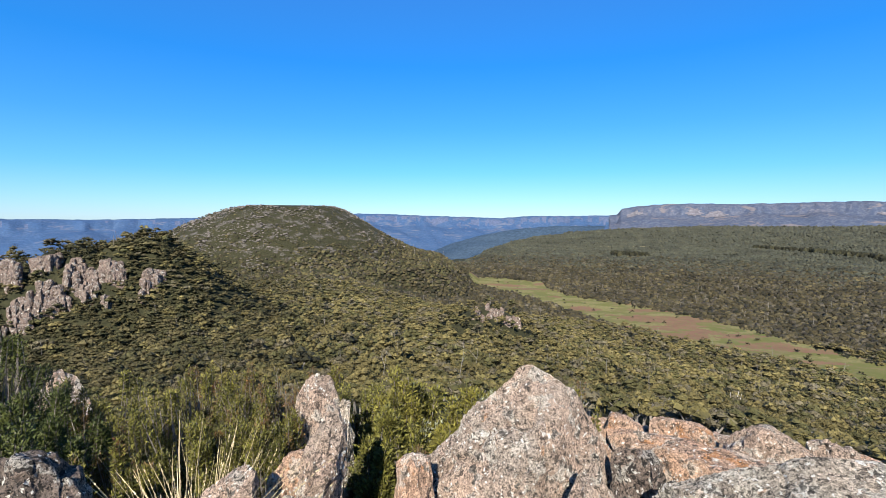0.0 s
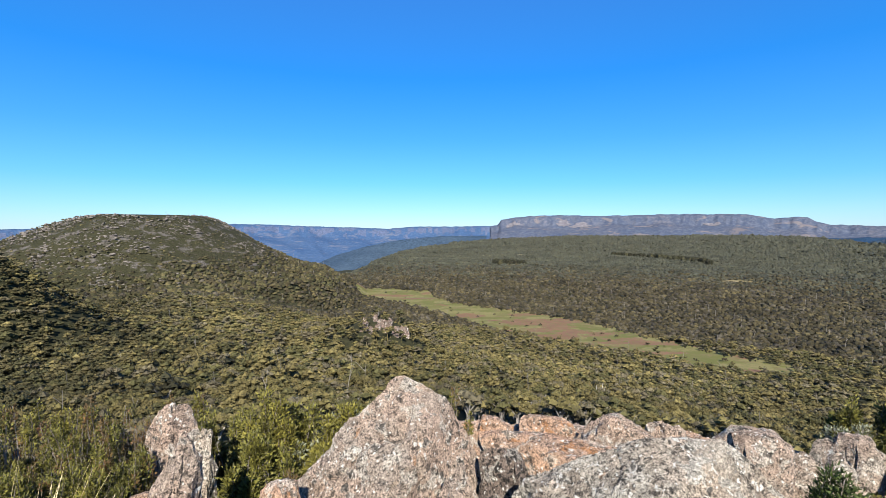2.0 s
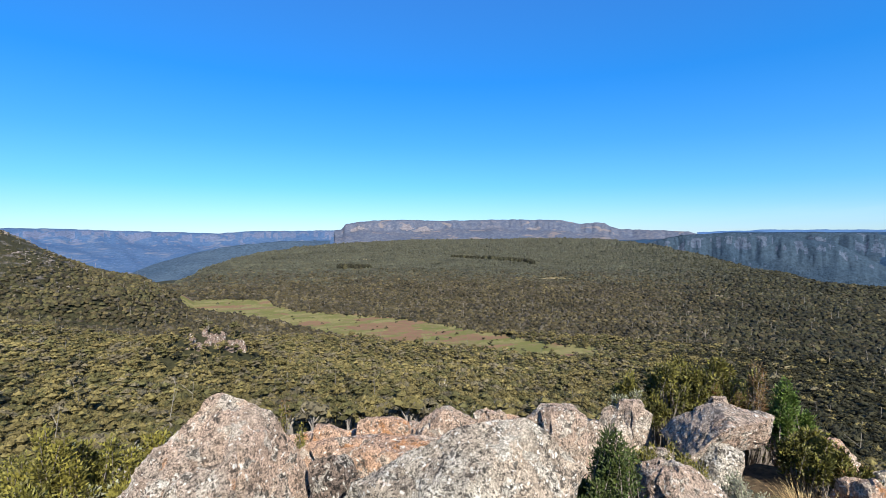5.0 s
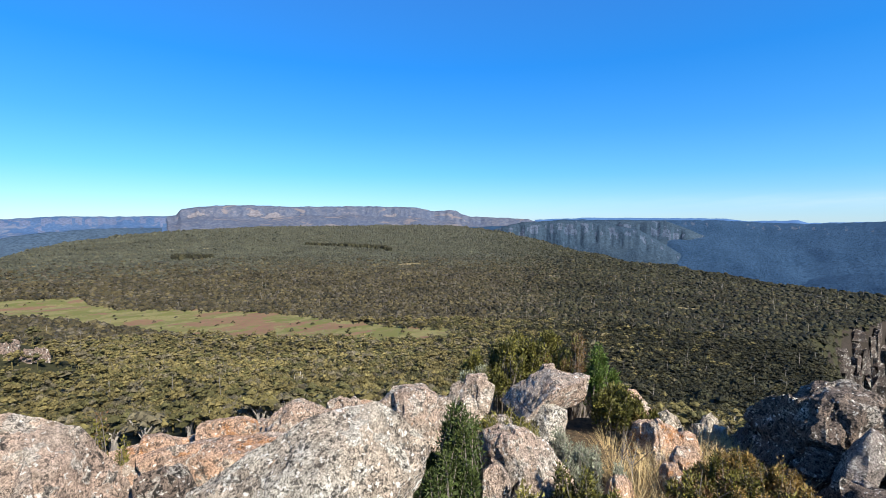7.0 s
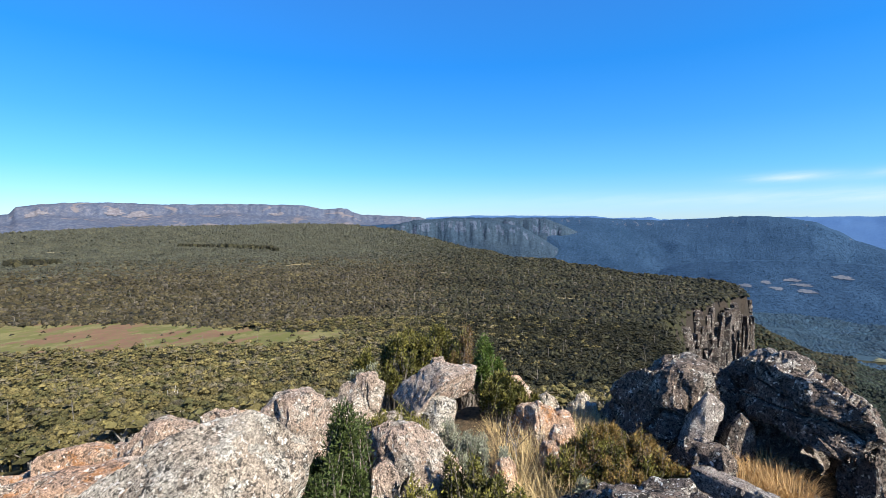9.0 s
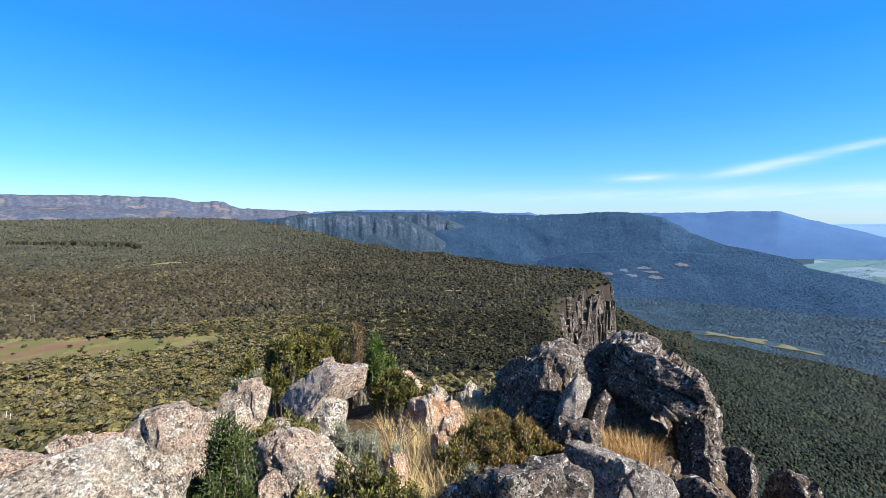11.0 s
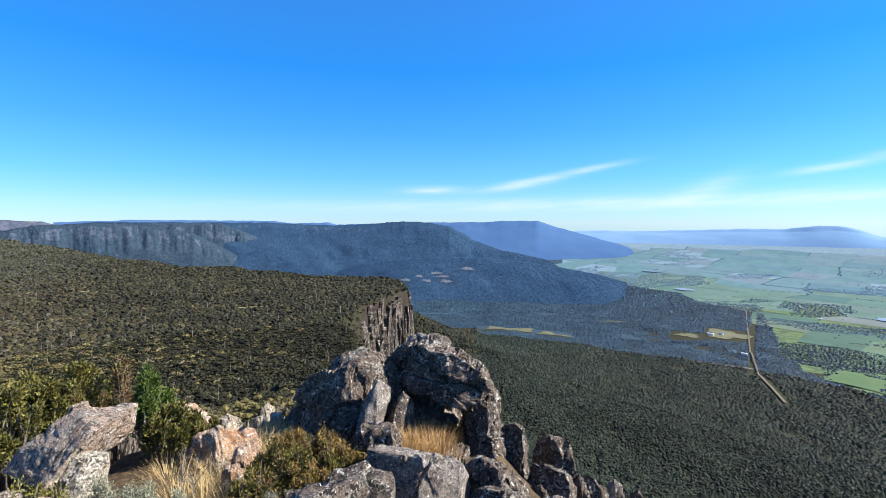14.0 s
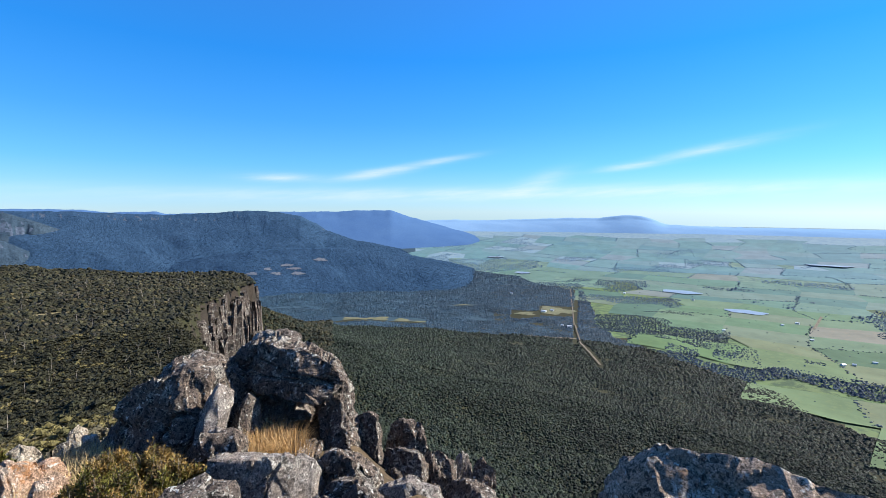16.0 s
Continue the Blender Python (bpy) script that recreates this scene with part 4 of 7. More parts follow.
for b, d, w, dp in CLEARINGS:
    clearing("pale dry sedge clearing in the plateau woodland", b, d, w, dp, DRY, 0.6 + d * 0.0006)
for b, d, w, dp in ((108.6, 1520, 40, 24), (111.6, 1530, 36, 26), (115.2, 1515, 50, 20), (129.8, 1700, 32, 26), (133.3, 1790, 60, 75), (122.0, 1850, 42, 10)):
    clearing("straw-coloured clearing in the forest below the range", b, d, w, dp, DRY_FAR, 1.6)

HEATHER = ground_material("brown_marsh_heath", (0.18, 0.095, 0.062), (0.22, 0.125, 0.075), (0.15, 0.13, 0.05), 0.08, 4)
SEDGE = ground_material("yellow_marsh_sedge", (0.22, 0.185, 0.08), (0.19, 0.17, 0.065), (0.14, 0.14, 0.05), 0.08, 4)
mb = np.arange(4.0, 53.8, 0.08)
mk = np.linspace(0, 1, 54)
MB, MK = np.meshgrid(mb, mk)
lo, hi = meadow_edges(MB)
MD = lo + np.maximum(6, hi - lo) * MK
mx, my = MD * np.sin(np.radians(MB)), MD * np.cos(np.radians(MB))
mfaces = grid_faces(*mx.shape)
fx, fy, fk = mx.ravel()[mfaces].mean(1), my.ravel()[mfaces].mean(1), MK.ravel()[mfaces].mean(1)
fb = np.degrees(np.arctan2(fx, fy))
rusty = fbm(fx / 34, fy / 20, 4, 31) + 0.45 * np.exp(-((fb - 27) / 8) ** 2) - 1.1 * np.abs(fk - 0.42)
cover = np.where(rusty > 0.26, 1, np.where(fbm(fx / 24, fy / 15, 4, 37) > 0.16, 2, 0))
tagged(new("meadow", mesh_arrays("meadow", np.stack([mx, my, land(mx, my) + 0.8], -1).reshape(-1, 3), mfaces, [MEADOW, HEATHER, SEDGE], True, cover)), "open marshy meadow of green turf and tawny sedge", "meadow", kind="structure")
mxx, myy = spread(345, 850, 4, 54, lambda r: 22)
keep = meadow_mask(mxx, myy) & (RNG.random(len(mxx)) < 0.45)
mxx, myy = mxx[keep], myy[keep]
rr0 = 1.2 + 1.6 * RNG.random(len(mxx))
strew("meadow_bushes", np.stack([mxx, myy, land(mxx, myy) + rr0 * 0.7], -1), rr0, rr0, T1, CANOPY_FAR, "scattered dark bushes on the meadow", "bushes")

# dark scrub between the crags on the shoulder
sx0, sy0 = spread(130, 400, -48, -26, lambda r: 2.5)
sx0, sy0 = sx0[to_segment(sx0, sy0, (-300, 170), (-150, 240)) < 62], sy0[to_segment(sx0, sy0, (-300, 170), (-150, 240)) < 62]
sx0, sy0 = sx0[~on_crag(sx0, sy0)], sy0[~on_crag(sx0, sy0)]
sr = 1.2 + 1.0 * RNG.random(len(sx0))
strew("shoulder_scrub", np.stack([sx0, sy0, land(sx0, sy0) + 0.7 * sr], -1), sr, sr * 0.95, T1, CANOPY_SCRUB, "dark scrub growing between the crags", "scrub")

# lines of taller dark trees on the plateau
for b0, b1, d0, d1, count in ((34.5, 39.5, 1850, 1800, 90), (38.5, 44.5, 1790, 1620, 150), (20.8, 24.6, 1430, 1380, 80)):
    t = RNG.random(count)
    b, d = np.radians(b0 + (b1 - b0) * t), d0 + (d1 - d0) * t + 14 * RNG.normal(size=count)
    x, y = d * np.sin(b), d * np.cos(b)
    strew("dark_tree_belt", np.stack([x, y, land(x, y) + 8], -1), np.full(count, 6.5), np.full(count, 9.0), T2, CANOPY_DARK, "belt of taller dark green trees on the plateau", "trees")


# ---- nearest gum trees, each by itself ----
def gum_tree(x, y, size, k):
    root = new("gum_tree")
    root.location = (x, y, float(land(np.array([x]), np.array([y]))[0]) - 0.2)
    crown, trunk = TREE_MESHES[k % len(T0)][int(k * 7 % 4)]
    for nm, me in (("crown", crown), ("trunk", trunk)):
        array_part(nm, me, root)
    root.scale = (size, size, size)
    root.rotation_euler = (0, 0, k * 2.4)
    return tagged(root, "small olive gum tree with a rounded crown", "tree", "gum trees")


def limb_mesh(rng):
    a = np.array([[0, 0, 0]] + [[0.02, 0, 0.9 + 0.1 * k] for k in range(4)], dtype=float)
    b = np.array([[0.03, 0.02, 1.1]] + [[0.55 * math.cos(t), 0.55 * math.sin(t), 1.7 + 0.2 * rng.random()] for t in (0.3, 1.9, 3.4, 5.0)])
    return mesh_arrays("trunk", *sticks(a, b, np.array([0.12, 0.06, 0.06, 0.05, 0.05]), np.array([0.07, 0.03, 0.03, 0.02, 0.02])), BARK)


TREE_MESHES = [[(mesh_arrays("crown", v * [1, 1, 0.9] + [0, 0, 1.45], f, m), limb_mesh(RNG)) for m in CANOPY] for v, f in [crown_template(RNG, 12, 360, 0.048, trunk=False) for _ in T0]]
tx, ty = spread(50, 76, -46, 90, lambda r: 3.7)
tz = land(tx, ty)
keep = in_sight(tx, ty, tz + 6) & (np.arctan2(tz + 5 - EYE, np.hypot(tx, ty)) > radians(-24.5))
for k, (x, y) in enumerate(zip(tx[keep][:430], ty[keep][:430])):
    gum_tree(float(x), float(y), 1.7 + 0.7 * ((k * 37) % 10) / 10, k)

# a broad dark tree and a bleached dead one stand out on the slope
dark = gum_tree(-27.5, 92.0, 4.2, 3)
for ch in list(dark.children):
    ch.data = ch.data.copy()
    if ch.name.startswith("crown"):
        ch.data.materials.clear()
        ch.data.materials.append(CANOPY_DARK)
tagged(dark, "broad dark green tree among the olive gums", "tree")
snag = new("dead_tree")
snag.location = at(33.4, 120, float(land(np.array([66.0]), np.array([100.2]))[0]))
array_part("trunk", mesh_arrays("trunk", *sticks(np.array([[0.0, 0, 0]]), np.array([[0.3, 0, 4.6]]), 0.2, 0.1), DEADWOOD), snag)
for p, q in (((0.2, 0, 3.2), (2.0, 0.3, 5.0)), ((0.25, 0, 3.8), (-1.6, 0.2, 5.6)), ((0.3, 0, 4.5), (0.9, 0.1, 7.2)), ((1.2, 0.2, 4.2), (1.6, 0.3, 6.2)), ((-0.9, 0.1, 5.0), (-1.0, 0.1, 6.8))):
    array_part("branch", mesh_arrays("branch", *sticks(np.array([p], dtype=float), np.array([q], dtype=float), 0.09, 0.03), DEADWOOD), snag)
tagged(snag, "bleached white dead tree with bare branches", "dead tree")


# ---- farmed plain ----
def pasture(name, tone):
    m = Mat(name, 0.95, 0.1)
    tone = dim(tone)
    c = m.mix(m.ramp(m.noise(0.012, 5, 0.6), (0.35, 0.0), (0.65, 1.0)), tone, tuple(v * 0.78 for v in tone))
    c = m.mix(m.ramp(m.noise(0.09, 4, 0.6), (0.5, 0.0), (0.75, 0.6)), c, (tone[0] * 1.2, tone[1] * 1.02, tone[2] * 0.9))
    return m.colour(c).mat


# haze painted into the pasture colours: share and tint for each distance band
HAZE_TONES = ((0.20, (0.080, 0.145, 0.19)), (0.34, (0.080, 0.165, 0.21)), (0.50, (0.085, 0.190, 0.25)), (0.66, (0.105, 0.225, 0.32)))
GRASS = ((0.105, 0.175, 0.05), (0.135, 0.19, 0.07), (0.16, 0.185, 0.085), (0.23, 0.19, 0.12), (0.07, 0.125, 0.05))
FIELD_MATS = [[pasture("pasture_%s" % "abcd"[i], tuple(g * (1 - k) + a * k for g, a in zip(tone, far))) for tone in GRASS] for i, (k, far) in enumerate(HAZE_TONES)]
# pale base colour stands in for sky sheen and haze on the ponds
WATER = Mat("pond_water", 0.3, 0.5).colour((0.17, 0.20, 0.23)).mat
TRACK = ground_material("bare_earth_track", (0.19, 0.155, 0.12), (0.16, 0.13, 0.10), (0.06, 0.075, 0.05), 0.05)


def lay(name, corners, mat, lift, n=6, flat=False):
    """A flat patch on the ground between four corners."""
    c = np.array(corners, dtype=float)
    u, v = np.meshgrid(np.linspace(0, 1, n), np.linspace(0, 1, n))
    x = (c[0, 0] * (1 - u) + c[1, 0] * u) * (1 - v) + (c[3, 0] * (1 - u) + c[2, 0] * u) * v
    y = (c[0, 1] * (1 - u) + c[1, 1] * u) * (1 - v) + (c[3, 1] * (1 - u) + c[2, 1] * u) * v
    z = land(x, y) + lift
    if flat:
        z = z * 0 + z.mean()
    return new(name, mesh_arrays(name, np.stack([x, y, z], -1).reshape(-1, 3), grid_faces(n, n), mat, True))


def copse(x, y):
    """Where the plain keeps its woods."""
    b, d = np.degrees(np.arctan2(x, y)), np.hypot(x, y)
    wob = 45 * fbm(x / 120, y / 120, 3, 19)
    wood = (fbm(x / 260 + 3, y / 380 + 7, 4, 91) > 0.42) & (d > 1900)
    for b0, b1, d0, d1 in WOODS:
        wood = wood | ((b > b0 + 0.01 * wob) & (b < b1 - 0.01 * wob) & (d > d0 + wob) & (d < d1 + 0.5 * wob))
    return wood


# woods and plantations on the plain: bearings and distances between which they stand
WOODS = ((137.4, 145.5, 1480, 1800), (144.0, 151.5, 1450, 1700), (150.5, 154.0, 1400, 1510), (136.9, 147.0, 2060, 2230), (138.0, 143.5, 2520, 2680), (147.0, 151.5, 3250, 3480), (163.0, 168.0, 1880, 2200),
         (143.0, 154.0, 1215, 1320), (152.5, 168.0, 1250, 1370), (145.5, 148.5, 1300, 1420), (158.0, 159.5, 1450, 1480), (130.0, 136.3, 2150, 2500), (120.0, 126.5, 2900, 3150), (149.0, 153.5, 2600, 2660), (154.0, 161.0, 2850, 2960), (140.0, 146.0, 3000, 3100))


turn = radians(28)
hedge_x, hedge_y = [], []
for i in range(-14, 26):
    for j in range(-32, 6):
        def corner(a, b):
            jit = np.random.default_rng(abs(a * 7919 + b * 104729) + 5).random(2) - 0.5
            px, py = (a + 0.45 * jit[0]) * 210, (b + 0.45 * jit[1]) * 150
            return px * math.cos(turn) - py * math.sin(turn), px * math.sin(turn) + py * math.cos(turn)
        q = [corner(i, j), corner(i + 1, j), corner(i + 1, j + 1), corner(i, j + 1)]
        mx, my = sum(p[0] for p in q) / 4, sum(p[1] for p in q) / 4
        d, b = math.hypot(mx, my), math.degrees(math.atan2(mx, my))
        if not (112 < b < 170 and 1000 < d < 4300):
            continue
        if not bool(farm_mask(np.array([mx]), np.array([my]))[0]):
            continue
        rng = np.random.default_rng(abs(i * 131 + j * 17) + 3)
        if bool(copse(np.array([mx]), np.array([my]))[0]) and d > 1050:
            continue
        # farther bands use pasture colours with more haze mixed in
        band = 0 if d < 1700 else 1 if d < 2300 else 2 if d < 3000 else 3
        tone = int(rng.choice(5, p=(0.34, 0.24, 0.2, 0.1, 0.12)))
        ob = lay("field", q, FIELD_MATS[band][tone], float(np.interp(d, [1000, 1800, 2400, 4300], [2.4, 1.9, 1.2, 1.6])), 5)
        tagged(ob, ("bright green pasture field on the plain", "pale green pasture field on the plain", "yellow-green grazed field on the plain", "dry straw-brown field on the plain", "dark green crop field on the plain")[tone], "field", "fields on the plain", "structure")
        for k in range(2):
            if rng.random() < 0.34:
                n = int(14 + 22 * rng.random())
                t = np.linspace(0.02, 0.98, n) + 0.03 * rng.normal(size=n)
                hedge_x.append(q[k][0] + (q[k + 1][0] - q[k][0]) * t + 4 * rng.normal(size=n))
                hedge_y.append(q[k][1] + (q[k + 1][1] - q[k][1]) * t + 4 * rng.normal(size=n))
        n = int(5 * rng.random())
        hedge_x.append(mx + 60 * rng.normal(size=n)), hedge_y.append(my + 45 * rng.normal(size=n))
hx, hy = np.concatenate(hedge_x), np.concatenate(hedge_y)
wx, wy = spread(1000, 4200, 112, 168, lambda r: 4.8 + (r - 1000) * 0.004)
sel = copse(wx, wy) & farm_mask(wx, wy) & (np.hypot(wx, wy) > 1050)
wx, wy = wx[sel], wy[sel]
for name, x, y, size in (("hedgerow_trees", hx, hy, 2.7), ("plain_copses", wx, wy, 3.6)):
    d = np.hypot(x, y)
    r = np.minimum(size, 2.3 + 0.0007 * d) * 1.15 * (0.55 + 0.6 * RNG.random(len(x)) ** 1.5)
    # each distance band takes a crown colour with more haze in it
    for lo_d, hi_d, mat in ((0, 1450, CANOPY_MID_HAZE), (1450, 2000, CANOPY_PLAIN_HAZE), (2000, 2800, CANOPY_PALE_HAZE), (2800, 9000, CANOPY_HAZE)):
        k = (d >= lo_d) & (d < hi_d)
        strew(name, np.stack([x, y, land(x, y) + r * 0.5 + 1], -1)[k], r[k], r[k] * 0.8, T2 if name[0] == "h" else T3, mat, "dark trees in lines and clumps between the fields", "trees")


def pond(b, d, w, dp):
    """A farm pond: a level sheet of water with an uneven shore."""
    n, m = 32, 4
    a, r = np.meshgrid(np.linspace(0, 2 * np.pi, n, endpoint=False), np.linspace(0.02, 1, m))
    edge = 1 + 0.12 * np.sin(2 * a + b) + 0.10 * np.sin(5 * a + d)
    bb, dd = np.radians(b) + r * edge * np.cos(a) * w / 2 / d, d + r * edge * np.sin(a) * dp
    x, y = dd * np.sin(bb), dd * np.cos(bb)
    z = np.full(x.shape, float(land(x, y).mean()) + 1.8 + d * 0.0008)
    ob = new("farm_pond", mesh_arrays("farm_pond", np.stack([x, y, z], -1).reshape(-1, 3), grid_faces(m, n, True), WATER))
    return tagged(ob, "pale blue farm pond among green fields", "pond", "farm ponds", "structure")


for b, d, w, dp in ((146.8, 2440, 150, 52), (152.9, 2080, 125, 42), (159.3, 3500, 200, 50), (129.3, 2800, 100, 40), (126, 3350, 110, 40)):
    pond(b, d, w, dp)


def range_patch(label, source, i0, i1, j0, j1, mat):
    """A bare scar on a range's slope, between rows i and columns j of its surface."""
    x, y, z = SURFACE[source]
    n = 9
    u, v = np.meshgrid(np.linspace(-1, 1, n), np.linspace(-1, 1, n))
    u, v = u * np.sqrt(1 - 0.5 * v * v), v * np.sqrt(1 - 0.5 * u * u)
    ang, ring = np.arctan2(v, u), np.hypot(u, v)
    rag = 1 + ring * (0.16 * np.sin(3 * ang + j0) + 0.12 * np.sin(5 * ang + 2 * i0) + 0.15 * np.sin(9 * ang + j1))
    i, j = (i0 + i1) / 2 + v * rag * (i1 - i0) / 2 - u * 0.5, (j0 + j1) / 2 + u * rag * (j1 - j0) / 2
    i, j = np.clip(i, 0, x.shape[0] - 1.01), np.clip(j, 0, x.shape[1] - 1.01)
    a, b = i.astype(int), j.astype(int)
    p, q = i - a, j - b

    def g(m):
        return (m[a, b] * (1 - q) + m[a, b + 1] * q) * (1 - p) + (m[a + 1, b] * (1 - q) + m[a + 1, b + 1] * q) * p

    ob = new("bare_scar", mesh_arrays("bare_scar", np.stack([g(x) * 0.9985, g(y) * 0.9985, g(z) * 0.9985 + 1], -1).reshape(-1, 3), grid_faces(n, n), mat, True))
    return tagged(ob, label, "bare slope", "scars on the range", "structure")


SCAR = ground_material("bare_stony_scar", (0.115, 0.13, 0.16), (0.15, 0.155, 0.175), (0.06, 0.085, 0.115), 0.02)


def range_at(source, b, el):
    """Row and column of a range's surface nearest to a bearing and height angle."""
    x, y, z = SURFACE[source]
    e = np.degrees(np.arctan2(z - EYE, np.hypot(x, y))) - el
    bb = np.degrees(np.arctan2(x, y)) - b
    k = np.argmin(e ** 2 + bb ** 2)
    return np.unravel_index(k, x.shape)


for b, el, wi, wj in ((98.9, -6.6, 1.4, 2.5), (99.8, -7.1, 1.2, 3.5), (101.0, -6.2, 1.2, 4.5), (101.8, -6.6, 1.0, 5.0), (102.2, -7.2, 1.4, 4.5), (104.8, -5.7, 1.6, 4.5), (97.2, -7.0, 1.2, 3.5)):
    i, j = range_at("backdrop_foothill", b, el)
    i, j = max(4.5, i), max(12.5, j)
    range_patch("pale cleared scar on the wooded range", "backdrop_foothill", i - wi * 1.3, i + wi * 1.3, j - wj * 1.6, j + wj * 1.6, SCAR)


SCREE = hazed_slope_material("pale_scree", (0.155, 0.148, 0.165), (0.185, 0.175, 0.185))
for b, el, wi, wj in ((23.0, 0.45, 3.0, 7.0), (29.0, 0.6, 4.0, 6.0), (31.0, 0.35, 3.0, 9.0), (37.6, 0.2, 3.0, 9.0), (44.5, 0.35, 3.0, 6.0)):
    i, j = range_at("backdrop_table_range", b, el)
    i = min(i, 78 - 1.5 * wi)
    range_patch("pale scree fan under the cliffs of the flat-topped range", "backdrop_table_range", i - wi, i + wi, j - wj, j + wj, SCREE)


def farm_building(b, d, turn, w, dp, h, k):
    """A farmhouse or shed: walls and a pitched roof."""
    p = at(b, d, 0)
    root = new("farm_building")
    root.matrix_world = Matrix.Translation((p.x, p.y, float(land(np.array([p.x]), np.array([p.y]))[0]) + 2.6)) @ pose(0, 0, 0, 0, 0, turn)
    bm = bmesh.new()
    bmesh.ops.create_cube(bm, size=1.0, matrix=Matrix.Translation((0, 0, h / 2 - 1.5)) @ Matrix.Diagonal((w, dp, h + 3, 1)))
    part("wall", bm, WHITEWASH, root)
    bm = bmesh.new()
    vs = [bm.verts.new(c) for c in ((-w * 0.55, -dp * 0.6, h), (w * 0.55, -dp * 0.6, h), (w * 0.55, dp * 0.6, h), (-w * 0.55, dp * 0.6, h), (-w * 0.55, 0, h * 1.5), (w * 0.55, 0, h * 1.5))]
    for f in ((0, 1, 5, 4), (3, 4, 5, 2), (0, 4, 3), (1, 2, 5), (0, 3, 2, 1)):
        bm.faces.new([vs[i] for i in f])
    part("roof", bm, (TIN, SLATE)[k % 2], root)
    return tagged(root, ("white farm building with a pale tin roof", "white farm building with a grey blue roof")[k % 2], "farm building", "farm buildings")


WHITEWASH = Mat("whitewash", 0.8, 0.2).colour((0.62, 0.61, 0.58)).mat
TIN = Mat("tin_roof", 0.5, 0.4).colour((0.55, 0.56, 0.58)).mat
SLATE = Mat("blue_roof", 0.6, 0.3).colour((0.22, 0.27, 0.33)).mat
for k, (b, d, turn0, w, dp, h) in enumerate(((131.9, 1745, 20, 46, 14, 5), (132.9, 1770, 10, 30, 12, 5), (135.0, 1515, 40, 34, 10, 4), (134.1, 1530, 35, 22, 9, 4), (160.8, 1480, 70, 26, 12, 5), (161.6, 1500, 20, 20, 10, 5),
                                             (158.4, 1720, 15, 24, 10, 4), (156.0, 1900, 60, 22, 10, 4), (157.2, 1960, 10, 26, 10, 4), (163.0, 1560, 30, 24, 10, 4), (151.0, 1700, 45, 20, 9, 4), (128.0, 2150, 0, 30, 12, 5), (141.0, 2300, 30, 26, 12, 5), (148.0, 2250, 15, 24, 12, 5))):
    farm_building(b, d, turn0, w * 0.4, dp * 0.6, h * 0.7, k)


def track(b0, d0, b1, d1, w, label):
    p, q = at(b0, d0, 0), at(b1, d1, 0)
    n = Vector((-(q - p).y, (q - p).x, 0)).normalized() * w / 2
    tagged(lay("farm_track", [(p + n)[:2], (p - n)[:2], (q - n)[:2], (q + n)[:2]], TRACK, 2.8, 24), label, "track", "farm tracks", "structure")


track(135.6, 1560, 136.3, 1300, 4, "bare earth track cut through the forest")
track(136.3, 1300, 138.6, 1130, 6, "wide cleared strip of bare earth")
track(135.5, 1560, 135.0, 2350, 4, "straight pale track between forest blocks")
track(130.0, 1340, 135.8, 1345, 9, "bare earth track cut through the forest")
track(158.5, 1900, 159.0, 2150, 8, "pale farm track across a field")


# outcrops scattered over the flat-topped hill
ox, oy = spread(480, 1000, -46, 8, lambda r: 4.2)
hr = hill_radius(ox, oy)
keep = (hr < 235) & (hr > 66) & (fbm(ox / 30, oy / 30, 3, 44) > 0.02 + 0.35 * ease(150, 235, hr)) & in_sight(ox, oy, land(ox, oy) + 3)
ox, oy = ox[keep], oy[keep]
osz = 0.4 + 1.3 * RNG.random(len(ox)) ** 3
HILL_ROCK = ground_material("hill_rock", (0.185, 0.162, 0.145), (0.235, 0.205, 0.18), (0.11, 0.096, 0.083), 0.3)
STONE_T = [(ICO1 * (1 + 0.3 * RNG.normal(size=(len(ICO1), 1))), ICO1F) for _ in range(6)]
strew("hill_outcrops", np.stack([ox, oy, land(ox, oy) + osz * 0.35], -1), osz * 1.3, osz * 0.7, STONE_T, HILL_ROCK, "grey rock outcrops scattered over the flat-topped hill", "rocks")


# ---- summit rocks ----
def ground_at(x, y):
    return float(land(np.array([float(x)]), np.array([float(y)]))[0])


def lattice(p, seed):
    """Smooth noise in space on numpy arrays, about -1 to 1."""
    i = np.floor(p).astype(np.int64)
    f = p - i
    f = f * f * (3 - 2 * f)
    total = 0.0
    for dx in (0, 1):
        for dy in (0, 1):
            for dz in (0, 1):
                n = ((i[:, 0] + dx) * 374761393 + (i[:, 1] + dy) * 668265263 + (i[:, 2] + dz) * 1442695041 + seed * 974711) & 0x7FFFFFFF
                n = ((n ^ (n >> 13)) * 1274126177) & 0x7FFFFFFF
                h = ((n ^ (n >> 16)) & 0xFFFF) / 32767.5 - 1.0
                total = total + h * np.abs(1 - dx - f[:, 0]) * np.abs(1 - dy - f[:, 1]) * np.abs(1 - dz - f[:, 2])
    return total


